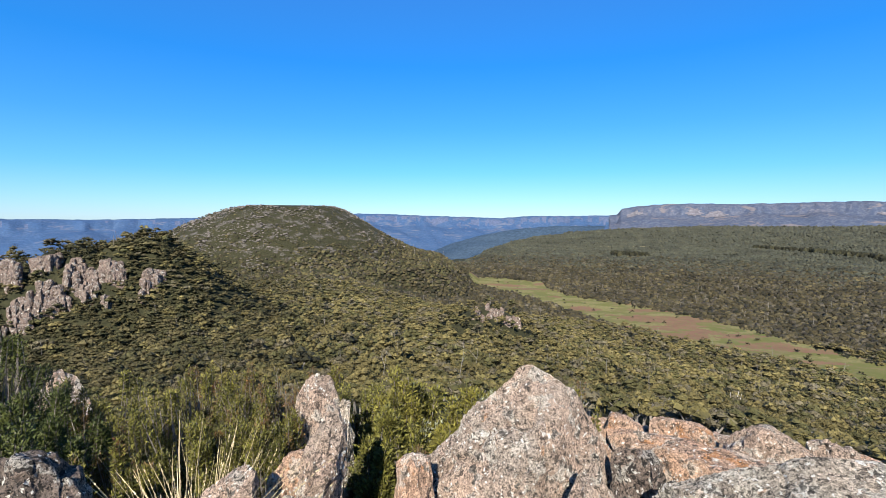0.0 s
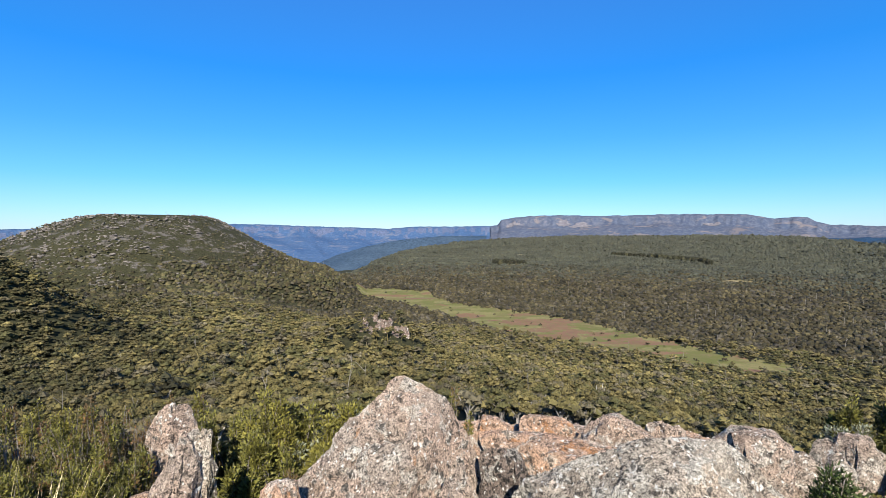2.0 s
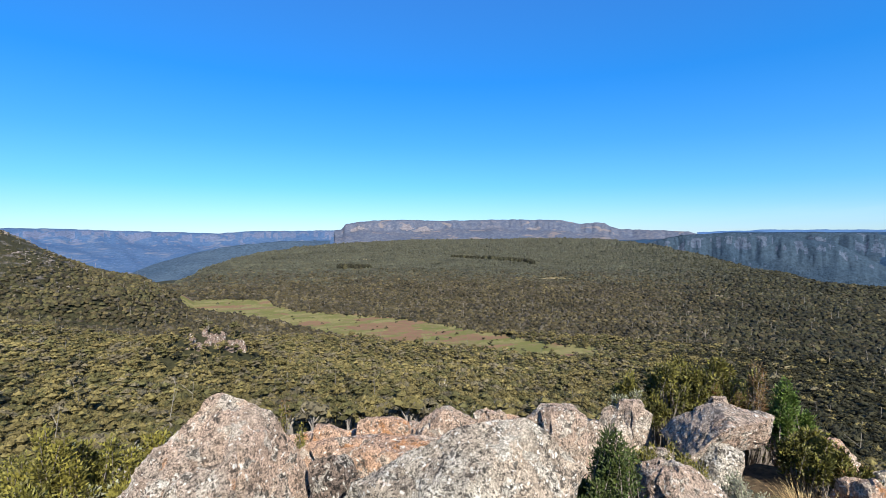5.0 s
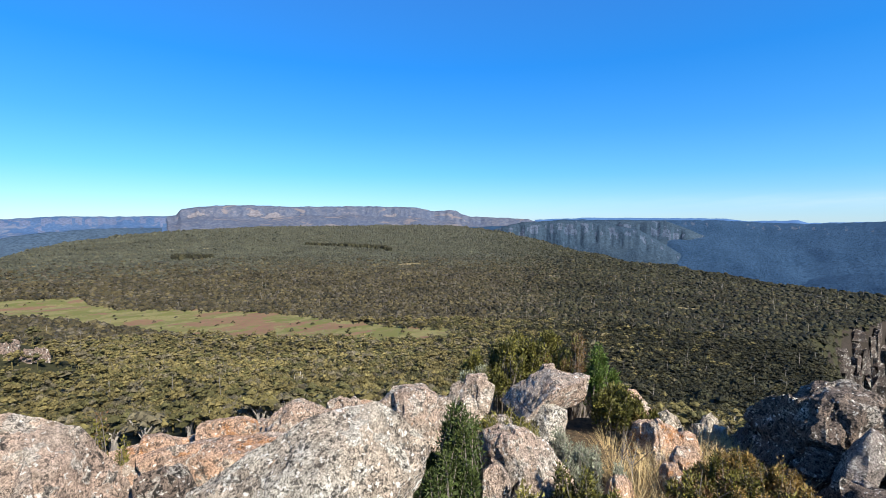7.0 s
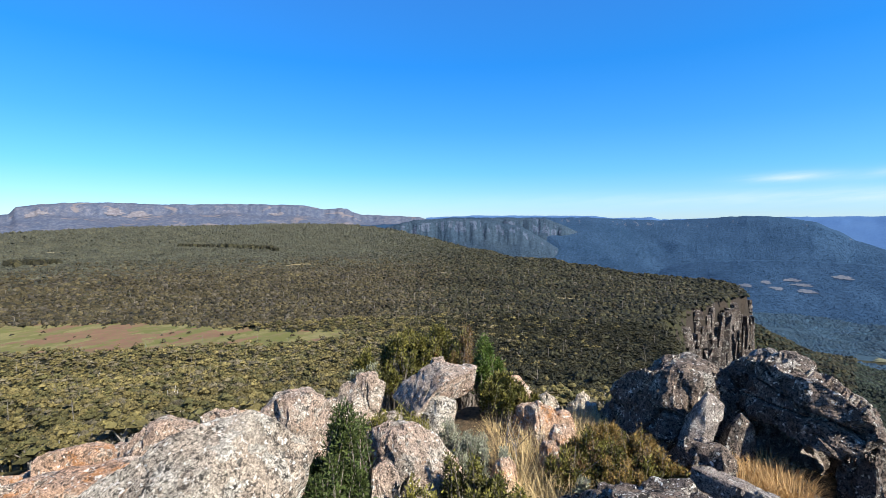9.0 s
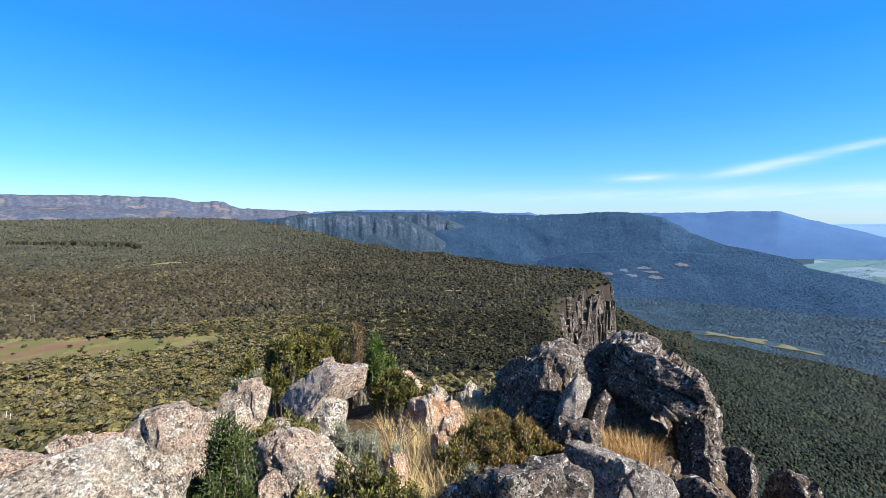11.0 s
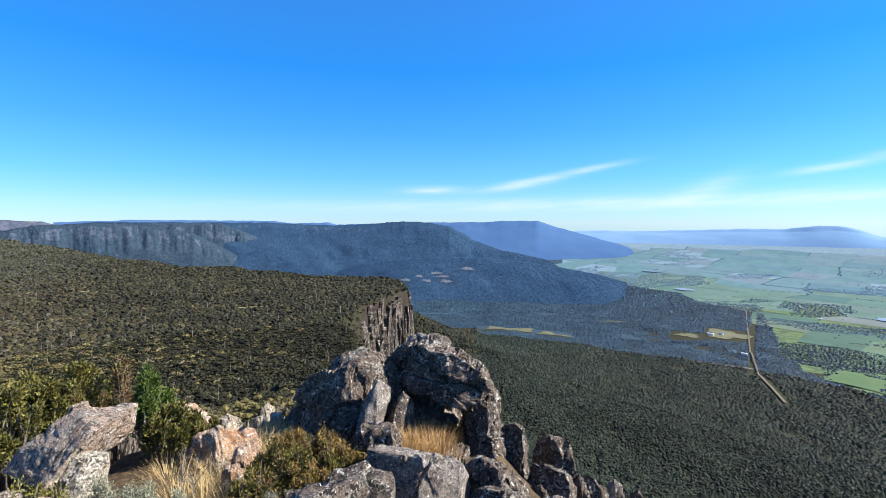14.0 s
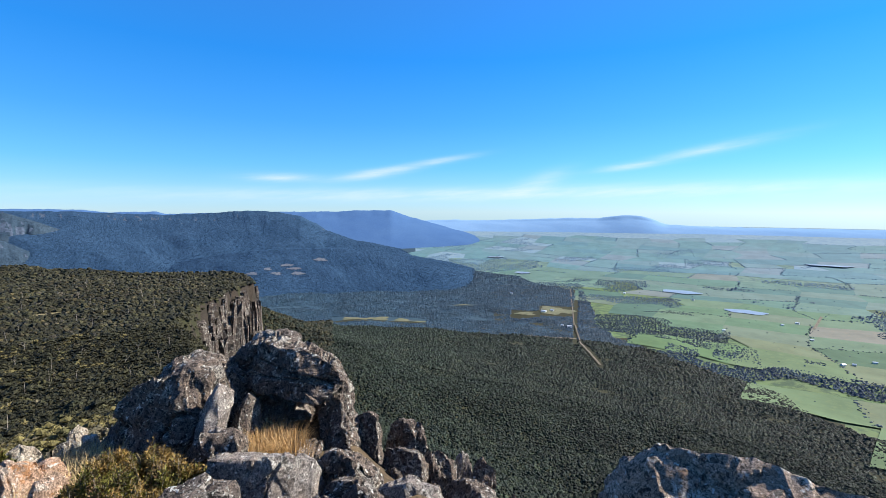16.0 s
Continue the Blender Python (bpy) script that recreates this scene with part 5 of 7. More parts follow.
def rock_mesh(name, lo, hi, planes, seed, mat, level=4, rough=1.0):
    """A broken block: a box within lo and hi cut by planes (normal, point), chipped, worn at its edges and split along joints."""
    u, f = ICO_CACHE[level]
    rng = np.random.default_rng(seed)
    lo, hi = np.array(lo), np.array(hi)
    half, mid = (hi - lo) / 2, (hi + lo) / 2
    size = float(max(half[0], half[2]) + min(half)) * 0.5
    cuts = []
    for n, q in planes:
        n = np.array(n, dtype=float)
        n /= np.linalg.norm(n)
        cuts.append((n, n @ np.array(q)))
    for k in range(3):
        for sgn in (-1.0, 1.0):
            n = np.zeros(3)
            n[k] = sgn
            cuts.append((n, sgn * mid[k] + half[k] * 1.03))
    # a point well inside all the cuts
    core = mid.copy()
    for _ in range(60):
        gap = np.array([c - n @ core for n, c in cuts])
        k = int(gap.argmin())
        core = core - cuts[k][0] * 0.05 * size * (gap[k] < 0.5 * size)
    u = u * half / half.max()

    def reach(cuts, worn):
        """Distance from the core to the cut surface, with edges slightly worn."""
        t = np.stack([np.where(u @ n > 1e-6, max(0.04 * size, c - n @ core) / np.maximum(u @ n, 1e-6), 1e6) for n, c in cuts])
        r = t.min(0)
        return r * ((r[None] / t) ** worn).sum(0) ** (-1.0 / worn)

    v = core + u * reach(cuts, 400)[:, None]
    # corners knocked off
    for k in range(int(7 * rough) + 3):
        n = rng.normal(size=3)
        n[2] = n[2] * 0.6
        n /= np.linalg.norm(n)
        cuts.append((n, (v @ n).max() - size * (0.012 if n[2] > 0.4 else 0.03 + 0.14 * rng.random() ** 2)))
    v = core + u * reach(cuts, 300)[:, None]
    way = np.zeros_like(v)
    fn = np.cross(v[f[:, 1]] - v[f[:, 0]], v[f[:, 2]] - v[f[:, 0]])
    for k in range(3):
        np.add.at(way, f[:, k], fn)
    way /= np.maximum(1e-12, np.linalg.norm(way, axis=1))[:, None]
    # joints: cracks across the block, the stone on one side of each set back a little
    o = rng.random(3) * 50
    p = v + o
    sink = np.zeros(len(v))
    warp = lattice(p * 3.0 / size, seed) * 0.05 * size + lattice(p * 9.0 / size, seed + 1) * 0.02 * size
    for k in range(5 + int(7 * rough)):
        n = rng.normal(size=3) * ((1, 1, 0.25) if k % 3 else (0.3, 0.3, 1))
        n /= np.linalg.norm(n)
        w = (v - core) @ n - rng.normal() * 0.45 * float(np.abs(n * half).sum()) + warp * rng.choice((-1.0, 1.0))
        runs = np.clip(0.5 + 1.6 * lattice(p * 1.6 / size, seed + 9 + k), 0, 1)
        sink += rough * size * (0.05 + 0.09 * rng.random()) * runs * np.exp(-(w / (0.006 * size + 0.005)) ** 2)
        sink += rough * size * 0.032 * rng.random() ** 1.5 * np.clip(w / (0.006 * size) + 0.5, 0, 1)
    # faces broken into flat plates, each tilted its own way
    for count, tilt in ((9, 0.13), (30, 0.10)):
        seeds = v[rng.choice(len(v), count, replace=False)]
        cell = (((v[:, None, :] - seeds[None]) + 0.6 * warp[:, None, None]) ** 2).sum(-1).argmin(1)
        lean = rng.normal(size=(count, 3)) * tilt
        sink += rough * np.clip(((v - seeds[cell]) * lean[cell]).sum(1), -0.03 * size, 0.05 * size)
    # scaled-off flakes and pitted grain
    q = 1.0 if size < 3 else size
    shell = lattice(p * 2.6 / size, seed + 3) + 0.5 * lattice(p * 6.0 / size, seed + 4)
    sink += size * 0.035 * rough * np.clip((shell - 0.15) / 0.03, 0, 1) * rng.random()
    sink += size * 0.020 * rough * np.clip((lattice(p * 7.0 / size, seed + 5) - 0.1) / 0.1, 0, 1)
    grain = 0.016 * lattice(p * 7.0 / q, seed + 6) + 0.011 * lattice(p * 18.0 / q, seed + 7) + 0.007 * np.abs(lattice(p * 42.0 / q, seed + 8))
    v = v - way * (sink - 0.9 * np.median(sink) + q * grain * (0.5 + 0.5 * rough))[:, None]
    me = mesh_arrays(name, v, f, mat, True)
    me.set_sharp_from_angle(angle=radians(22))
    return me


ICO_CACHE = {}
for _k in (3, 4, 5, 6):
    _b = bmesh.new()
    bmesh.ops.create_icosphere(_b, subdivisions=_k, radius=1.0)
    _v = np.array([q.co[:] for q in _b.verts])
    ICO_CACHE[_k] = (_v / (np.abs(_v) ** 5).sum(1)[:, None] ** 0.2, np.array([[q.index for q in w.verts] for w in _b.faces]))
    _b.free()


def rock(name, label, d, dp, outline, seed, mat=None, level=4, front=0.42, bottom=None, rough=1.0, group="summit rocks", sink=0.25, turn=0.0):
    """A rock d metres off and dp deep, by the run of its crest: (bearing, degrees from eye level) from side to side."""
    mat = mat or ROCK
    bs = [b for b, _ in outline]
    b0 = (min(bs) + max(bs)) / 2
    c = at(b0, d, 0)
    pts = [((b - b0) * d * math.pi / 180, EYE + d * math.tan(radians(e))) for b, e in outline]
    gz = float(land(np.array([c.x]), np.array([c.y]))[0])
    zt, x0, x1 = max(z for _, z in pts), min(x for x, _ in pts), max(x for x, _ in pts)
    zb = min(gz, min(z for _, z in pts)) - sink if bottom is None else EYE + d * math.tan(radians(bottom))
    rng = np.random.default_rng(seed + 100)
    planes = []
    eye = np.array([0.0, -d, EYE])
    inner = np.array([(x0 + x1) / 2, 0, (zt + zb) / 2])
    for (xa, za), (xb, zc) in zip(pts, pts[1:]):
        pa, pb = np.array([xa, 0, za]), np.array([xb, 0, zc])
        n = np.cross(pa - eye, pb - eye)
        n /= np.linalg.norm(n)
        if n @ (inner - pa) > 0:
            n = -n
        planes.append((n + np.array([0, -1.0, 0]) * front * (0.75 + 0.5 * rng.random()), (pa + pb) / 2))
        planes.append((n + np.array([0, 1.0, 0]) * (0.35 + 0.6 * rng.random()), (pa + pb) / 2))
    h = zt - zb
    for sx, ky in ((-0.45, 0.42), (0.4, 0.45), (0.0, 0.5)):
        planes.append((np.array([sx + turn + 0.3 * (rng.random() - 0.5), -0.9, 0.1 + 0.3 * rng.random()]), np.array([0, -dp * ky, zt - 0.45 * h])))
    planes.append((np.array([0.2 * (rng.random() - 0.5), 0.95, 0.12]), np.array([0, dp * 0.4, zt - 0.5 * h])))
    me = rock_mesh(name, (x0, -dp * 0.65, zb), (x1, dp * 0.45, zt), planes, seed, mat, level, rough)
    me.transform(Matrix.Translation((0, 0, -zb)))
    ob = new(name, me)
    ob.matrix_world = Matrix.Translation((c.x, c.y, zb)) @ pose(0, 0, 0, 0, 0, -b0)
    return tagged(ob, label, "rock", group)


GREY = "angular grey brown dolerite rock with white lichen"
TAN = "tan orange dolerite rock with lichen crust"
DARK = "dark lichen-blackened dolerite rock on the crag"
rock("boulder", "large pyramid-shaped grey boulder with white lichen spots", 2.9, 1.3,
     [(-7.2, -29.9), (-3.6, -25.8), (-0.2, -23.0), (3.2, -20.2), (5.6, -17.9), (7.6, -17.0), (10.1, -17.6), (12.8, -19.1), (14.9, -21.5), (16.6, -24.2), (18.0, -28.4), (19.1, -31.0)], 3, ROCK, 6, 1.0, rough=0.45)
rock("boulder", "broad flat-topped boulder crusted with pale grey lichen", 2.25, 1.05,
     [(20.8, -29.7), (22.7, -26.9), (25.5, -25.1), (29.4, -23.9), (34.8, -22.8), (38.3, -21.2), (42.1, -20.4), (43.9, -20.5), (46.0, -22.5), (48.8, -23.9), (51.3, -26.2), (50.4, -28.5), (50.1, -31.8)], 8, ROCK_PALE, 6, 0.8, rough=0.5)
rock("rock_spire", "narrow leaning rock spire with a dark shaded flank", 2.75, 0.6,
     [(-20.0, -27.6), (-18.9, -24.6), (-17.5, -22.3), (-16.1, -20.5), (-15.1, -21.4), (-14.4, -22.9), (-14.1, -25.1), (-14.6, -28.8)], 12, ROCK, 6, 0.5, rough=0.45)
for k, (d, dp, mat, label, line, front) in enumerate((
        (3.3, 1.0, ROCK_ORANGE, "broad tan rock ledge with orange lichen", [(9, -34), (12.5, -25.5), (18, -23.6), (24, -23.2), (30, -23.6), (37, -23.2), (47, -23.0), (52, -34)], 0.35),
        (4.3, 0.7, ROCK, GREY, [(26.8, -29), (29, -23.0), (33.2, -20.6), (34.4, -20.2), (36.0, -21.2), (39, -22.3), (40, -28)], 0.35),
        (4.6, 0.7, ROCK_ORANGE, TAN, [(34.6, -28), (36.2, -22.0), (38.6, -21.1), (41, -21.0), (44.4, -21.4), (47, -25)], 0.35),
        (4.9, 0.8, ROCK_ORANGE, TAN, [(10, -27), (12, -22.9), (17, -22.3), (23, -22.4), (27, -27)], 0.35),
        (5.0, 0.8, ROCK, GREY, [(22, -27), (24, -22.4), (30, -22.2), (37, -22.1), (40, -27)], 0.35),
        (5.1, 0.8, ROCK_ORANGE, TAN, [(35, -27), (37, -22.0), (43, -21.6), (49, -21.2), (54, -21.0), (57, -26)], 0.35),
        (3.5, 0.5, ROCK, GREY, [(30, -30), (31, -25.5), (34.5, -24.0), (37, -24.6), (38.5, -29)], 0.35),
        (3.9, 0.6, ROCK, GREY, [(42.3, -25), (43.3, -21.3), (45.0, -20.1), (47.2, -19.8), (48.8, -19.7), (50.5, -21), (51.2, -26)], 0.35),
        (4.1, 0.25, ROCK, "thin tilted rock slab standing on edge", [(48.9, -24), (49.7, -20.2), (50.6, -19.8), (53.5, -22.5), (54.2, -26)], 0.35),
        (4.4, 0.3, ROCK, "thin tilted rock slab standing on edge", [(51.0, -23), (52, -18.4), (53.2, -18.2), (55.4, -21.5), (56, -26)], 0.35),
        (4.8, 0.5, ROCK, GREY, [(53, -23), (54, -18.5), (56, -18.3), (57.4, -19.6), (57.7, -24)], 0.35),
        (4.3, 0.6, ROCK, GREY, [(53.0, -28), (56, -22.9), (58.5, -22.6), (61, -23.4), (62.5, -28)], 0.35),
        (5.1, 0.5, ROCK, GREY, [(62.0, -19), (63.3, -16.9), (64.8, -16.8), (65.6, -19)], 0.35),
        (2.75, 0.4, ROCK, GREY, [(55, -36), (56, -28.5), (58, -28), (60.5, -29.5), (61.5, -36)], 0.35),
        (5.2, 0.6, ROCK_ORANGE, TAN, [(71.2, -22.5), (72.5, -18.6), (74, -18.8), (75.5, -20.8), (76.2, -24)], 0.35),
        (4.4, 0.4, ROCK_ORANGE, TAN, [(72.8, -25), (73.6, -22.1), (76.3, -21.2), (78.5, -22), (79.2, -25)], 0.35),
        (4.5, 0.3, ROCK_ORANGE, "flat tan stone on the crest", [(76.8, -24), (77.5, -22.4), (79, -22.0), (80.5, -22.6), (80.9, -24)], 0.35),
        (5.6, 0.3, ROCK_PALE, "small stone of a little cairn", [(80.2, -22), (80.6, -20.2), (81.4, -19.7), (82.1, -20.3), (82.3, -22)], 0.35),
        (5.3, 0.3, ROCK_PALE, "small stone of a little cairn", [(79.0, -22.6), (79.5, -21.2), (80.8, -20.9), (81.4, -22.6)], 0.35),
        (5.3, 0.3, ROCK_PALE, "small stone of a little cairn", [(81.2, -22.6), (81.7, -21.0), (83, -20.9), (83.5, -22.6)], 0.35),
        (9.0, 1.0, ROCK, "grey rock half hidden by dark shrubs", [(-41.6, -18), (-41, -14), (-39.5, -13.5), (-37.5, -14.6), (-36.8, -18)], 0.35),
        (3.0, 0.8, ROCK_DARK, "low dark rock slab by the dry grass", [(75, -36), (77, -30.8), (81, -29.6), (85.6, -28.3), (91, -27.5), (96.0, -28.3), (96.8, -30), (97.5, -36)], 0.35),
        (3.8, 0.3, ROCK_ORANGE, "small tan stone lying in dry grass", [(76.2, -27.4), (76.8, -25.6), (78.2, -25.2), (79.3, -26), (79.6, -27.4)], 0.35),
        (4.0, 0.3, ROCK_ORANGE, "small tan stone lying in dry grass", [(77.6, -25), (78.2, -23.6), (79.8, -23.2), (80.8, -24), (81.2, -25)], 0.35),
        (3.4, 0.3, ROCK_ORANGE, "small tan stone lying in dry grass", [(70.6, -29.6), (71.4, -27.6), (73, -27.2), (74, -28), (74.4, -29.6)], 0.35),
        (5.0, 0.3, ROCK_PALE, "small stone of a little cairn", [(75.4, -22.4), (76, -20.6), (77.2, -20.2), (78.3, -21), (78.8, -22.4)], 0.35),
        (4.0, 0.7, ROCK, "tilted grey rock rising out of the shrubs", [(-19.8, -21.0), (-19.1, -18.3), (-16.9, -17.6), (-15.0, -17.0), (-14.1, -17.7), (-14.0, -22.0)], 0.8),
        (3.8, 0.5, ROCK_PALE, GREY, [(-15.7, -23.4), (-15.2, -20.0), (-13.3, -19.8), (-12.7, -20.8), (-12.6, -23.9)], 0.6),
        (2.6, 0.5, ROCK_ORANGE, TAN, [(-9.3, -29.5), (-8.3, -27.1), (-6.4, -26.5), (-4.3, -26.8), (-3.7, -30.3)], 0.6),
        (2.15, 0.35, ROCK, "thin upright rock splinter beside the boulder", [(10.9, -31.0), (12.0, -27.2), (12.8, -23.7), (13.6, -24.1), (15.5, -27.2), (18.3, -30.8)], 0.9),
        (2.75, 0.6, ROCK_DARK, "grey streaked rock wedged beside the boulder", [(16.6, -31.1), (17.1, -25.3), (19.6, -24.3), (22.6, -25.2), (23.8, -27.4), (24.5, -30.5)], 0.5),
        (3.7, 0.7, ROCK_ORANGE, TAN, [(16.4, -25.7), (17.0, -21.6), (19.5, -21.4), (21.5, -22.6), (22.2, -25.4)], 0.5),
        (4.6, 0.8, ROCK_ORANGE, TAN, [(21.9, -25.5), (22.4, -21.8), (24.5, -21.4), (26.8, -21.3), (29.0, -22.0), (30.6, -24.0)], 0.3),
        (3.6, 0.6, ROCK_ORANGE, TAN, [(21.2, -28.8), (22.5, -24.8), (24.8, -23.7), (28.0, -24.2), (29.6, -26.3), (30.0, -27.8)], 0.4),
        (4.3, 0.7, ROCK, GREY, [(29.3, -24.7), (30.2, -22.6), (31.2, -21.2), (32.5, -20.2), (34.6, -20.9), (36.6, -21.5), (37.0, -23.5)], 0.5),
        (4.4, 0.6, ROCK, GREY, [(35.9, -23.7), (36.9, -21.2), (38.6, -20.5), (41.1, -21.1), (41.8, -22.6)], 0.4),
        (3.2, 0.5, ROCK, GREY, [(27.9, -29.1), (28.7, -25.3), (32.1, -23.9), (35.9, -23.6), (37.0, -25.0), (37.4, -27.5)], 0.5),
        (2.6, 0.5, ROCK, "low broken rock beside dry grass", [(-31.1, -28.1), (-29.4, -26.3), (-27.5, -25.5), (-25.4, -24.5), (-24.2, -25.6), (-23.7, -27.6), (-23.6, -29.9)], 0.5),
        (2.8, 0.4, ROCK_ORANGE, TAN, [(-24.3, -29.8), (-23.3, -26.9), (-20.9, -24.9), (-19.0, -25.2), (-17.8, -27.0), (-17.5, -31.0)], 0.4),
        (2.4, 0.3, ROCK_PALE, GREY, [(-24.0, -30.2), (-23.2, -28.1), (-21.7, -27.8), (-19.3, -28.5), (-17.7, -31.3)], 0.5),
        (3.0, 0.9, ROCK_DARK, "flat dark rock ledge beside the shrubs", [(-48.8, -21.9), (-46.8, -19.0), (-44.8, -19.4), (-42.7, -19.9), (-40.8, -21.0), (-39.6, -22.2), (-38.9, -23.3), (-38.7, -25.7)], 0.3),
        (4.2, 0.5, ROCK_PALE, "white-spotted rock holding up a slab", [(61.3, -26.0), (61.9, -20.7), (64.0, -21.1), (66.6, -21.2), (66.3, -25.9)], 0.5),
        (3.3, 0.9, ROCK, "rounded grey stone among low shrubs", [(55.4, -31.9), (55.8, -24.9), (58.1, -23.3), (61.3, -23.7), (64.1, -25.4), (66.8, -28.1), (68.1, -30.2), (68.6, -31.8)], 0.7),
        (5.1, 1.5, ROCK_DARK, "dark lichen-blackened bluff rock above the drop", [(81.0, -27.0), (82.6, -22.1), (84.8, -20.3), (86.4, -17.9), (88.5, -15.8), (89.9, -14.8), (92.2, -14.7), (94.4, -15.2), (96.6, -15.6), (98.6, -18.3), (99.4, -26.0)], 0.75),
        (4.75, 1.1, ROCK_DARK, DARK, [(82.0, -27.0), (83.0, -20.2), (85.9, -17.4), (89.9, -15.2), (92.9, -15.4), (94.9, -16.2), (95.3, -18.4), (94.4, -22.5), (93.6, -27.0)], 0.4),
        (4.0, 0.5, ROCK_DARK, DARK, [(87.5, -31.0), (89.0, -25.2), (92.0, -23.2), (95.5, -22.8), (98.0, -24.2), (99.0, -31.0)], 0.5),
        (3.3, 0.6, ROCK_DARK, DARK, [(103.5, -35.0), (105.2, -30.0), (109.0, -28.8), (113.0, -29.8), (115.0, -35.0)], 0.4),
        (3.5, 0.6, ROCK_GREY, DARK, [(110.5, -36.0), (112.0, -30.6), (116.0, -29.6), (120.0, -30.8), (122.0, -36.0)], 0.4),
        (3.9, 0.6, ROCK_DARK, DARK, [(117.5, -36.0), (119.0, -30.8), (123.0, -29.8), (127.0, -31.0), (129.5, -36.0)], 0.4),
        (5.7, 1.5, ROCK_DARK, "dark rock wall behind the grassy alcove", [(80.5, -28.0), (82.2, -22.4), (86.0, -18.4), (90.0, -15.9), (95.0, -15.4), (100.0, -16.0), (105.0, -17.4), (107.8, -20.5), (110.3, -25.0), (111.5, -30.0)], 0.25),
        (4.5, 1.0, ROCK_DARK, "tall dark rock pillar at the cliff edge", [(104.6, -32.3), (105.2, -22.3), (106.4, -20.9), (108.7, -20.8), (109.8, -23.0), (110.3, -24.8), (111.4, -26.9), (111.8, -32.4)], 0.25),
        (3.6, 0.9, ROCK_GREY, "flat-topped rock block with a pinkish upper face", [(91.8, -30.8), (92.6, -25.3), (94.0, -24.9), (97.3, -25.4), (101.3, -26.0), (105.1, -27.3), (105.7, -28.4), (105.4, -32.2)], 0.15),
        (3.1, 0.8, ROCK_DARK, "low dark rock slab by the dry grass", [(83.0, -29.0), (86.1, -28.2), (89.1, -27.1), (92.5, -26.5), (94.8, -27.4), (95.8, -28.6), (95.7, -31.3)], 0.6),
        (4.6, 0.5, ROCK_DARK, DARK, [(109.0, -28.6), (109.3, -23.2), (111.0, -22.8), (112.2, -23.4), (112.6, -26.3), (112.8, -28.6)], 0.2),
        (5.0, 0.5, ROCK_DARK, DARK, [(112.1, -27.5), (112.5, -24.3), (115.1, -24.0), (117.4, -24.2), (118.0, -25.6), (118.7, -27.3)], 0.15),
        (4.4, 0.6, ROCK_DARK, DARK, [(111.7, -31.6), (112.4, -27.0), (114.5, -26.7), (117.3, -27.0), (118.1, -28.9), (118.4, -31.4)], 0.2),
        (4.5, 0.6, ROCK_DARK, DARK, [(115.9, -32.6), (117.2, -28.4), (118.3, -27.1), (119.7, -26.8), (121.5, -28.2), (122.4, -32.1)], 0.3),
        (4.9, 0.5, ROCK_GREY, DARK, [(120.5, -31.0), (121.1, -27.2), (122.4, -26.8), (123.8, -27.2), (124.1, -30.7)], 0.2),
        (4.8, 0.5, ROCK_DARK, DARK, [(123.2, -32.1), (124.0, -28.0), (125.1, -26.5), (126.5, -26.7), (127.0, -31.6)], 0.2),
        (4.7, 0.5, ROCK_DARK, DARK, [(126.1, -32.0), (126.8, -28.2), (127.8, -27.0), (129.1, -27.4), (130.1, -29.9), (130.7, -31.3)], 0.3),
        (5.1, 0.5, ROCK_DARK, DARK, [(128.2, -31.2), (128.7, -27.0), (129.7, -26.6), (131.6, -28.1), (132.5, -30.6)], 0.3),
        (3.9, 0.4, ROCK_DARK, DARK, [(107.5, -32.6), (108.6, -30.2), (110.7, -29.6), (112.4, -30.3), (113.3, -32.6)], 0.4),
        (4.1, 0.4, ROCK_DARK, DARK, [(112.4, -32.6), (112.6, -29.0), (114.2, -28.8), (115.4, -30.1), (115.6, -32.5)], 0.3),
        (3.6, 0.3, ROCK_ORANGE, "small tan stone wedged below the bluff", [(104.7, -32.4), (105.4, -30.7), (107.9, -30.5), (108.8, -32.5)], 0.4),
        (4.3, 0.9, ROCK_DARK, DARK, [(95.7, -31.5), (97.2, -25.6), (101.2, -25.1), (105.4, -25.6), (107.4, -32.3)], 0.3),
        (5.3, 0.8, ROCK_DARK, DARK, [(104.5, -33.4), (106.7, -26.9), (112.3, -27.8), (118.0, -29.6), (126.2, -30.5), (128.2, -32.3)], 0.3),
        (2.7, 1.2, ROCK, "broad dark rock ledge with pale lichen patches", [(137.4, -32.3), (138.6, -28.8), (141.0, -26.5), (141.9, -25.0), (143.9, -23.3), (146.2, -22.7), (150.0, -22.9), (153.1, -23.0), (157.3, -22.5), (160.3, -22.6), (164.1, -22.5), (166.7, -24.0)], 0.9),
)):
    rock("rock", label, d, dp, line, 31 + k, mat, 6 if dp > 0.85 else 5, front, rough=0.95 if mat is ROCK_DARK else 0.6, turn=-0.3 if mat is ROCK_DARK else 0.0)
rock("rock_slab", "tilted slab overhanging a dark hollow", 4.6, 1.5, [(58.2, -21.3), (59.4, -20.0), (61.8, -18.4), (63.9, -17.2), (66.7, -17.5), (68.9, -17.7), (69.3, -19.0), (67.4, -21.4)], 91, ROCK, 6, 0.45, bottom=-21.2, rough=0.4)
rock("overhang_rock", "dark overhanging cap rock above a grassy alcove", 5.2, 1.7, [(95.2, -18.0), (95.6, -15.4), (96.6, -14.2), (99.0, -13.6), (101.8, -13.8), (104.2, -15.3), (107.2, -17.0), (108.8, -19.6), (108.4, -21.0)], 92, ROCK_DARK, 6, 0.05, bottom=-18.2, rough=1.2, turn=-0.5)
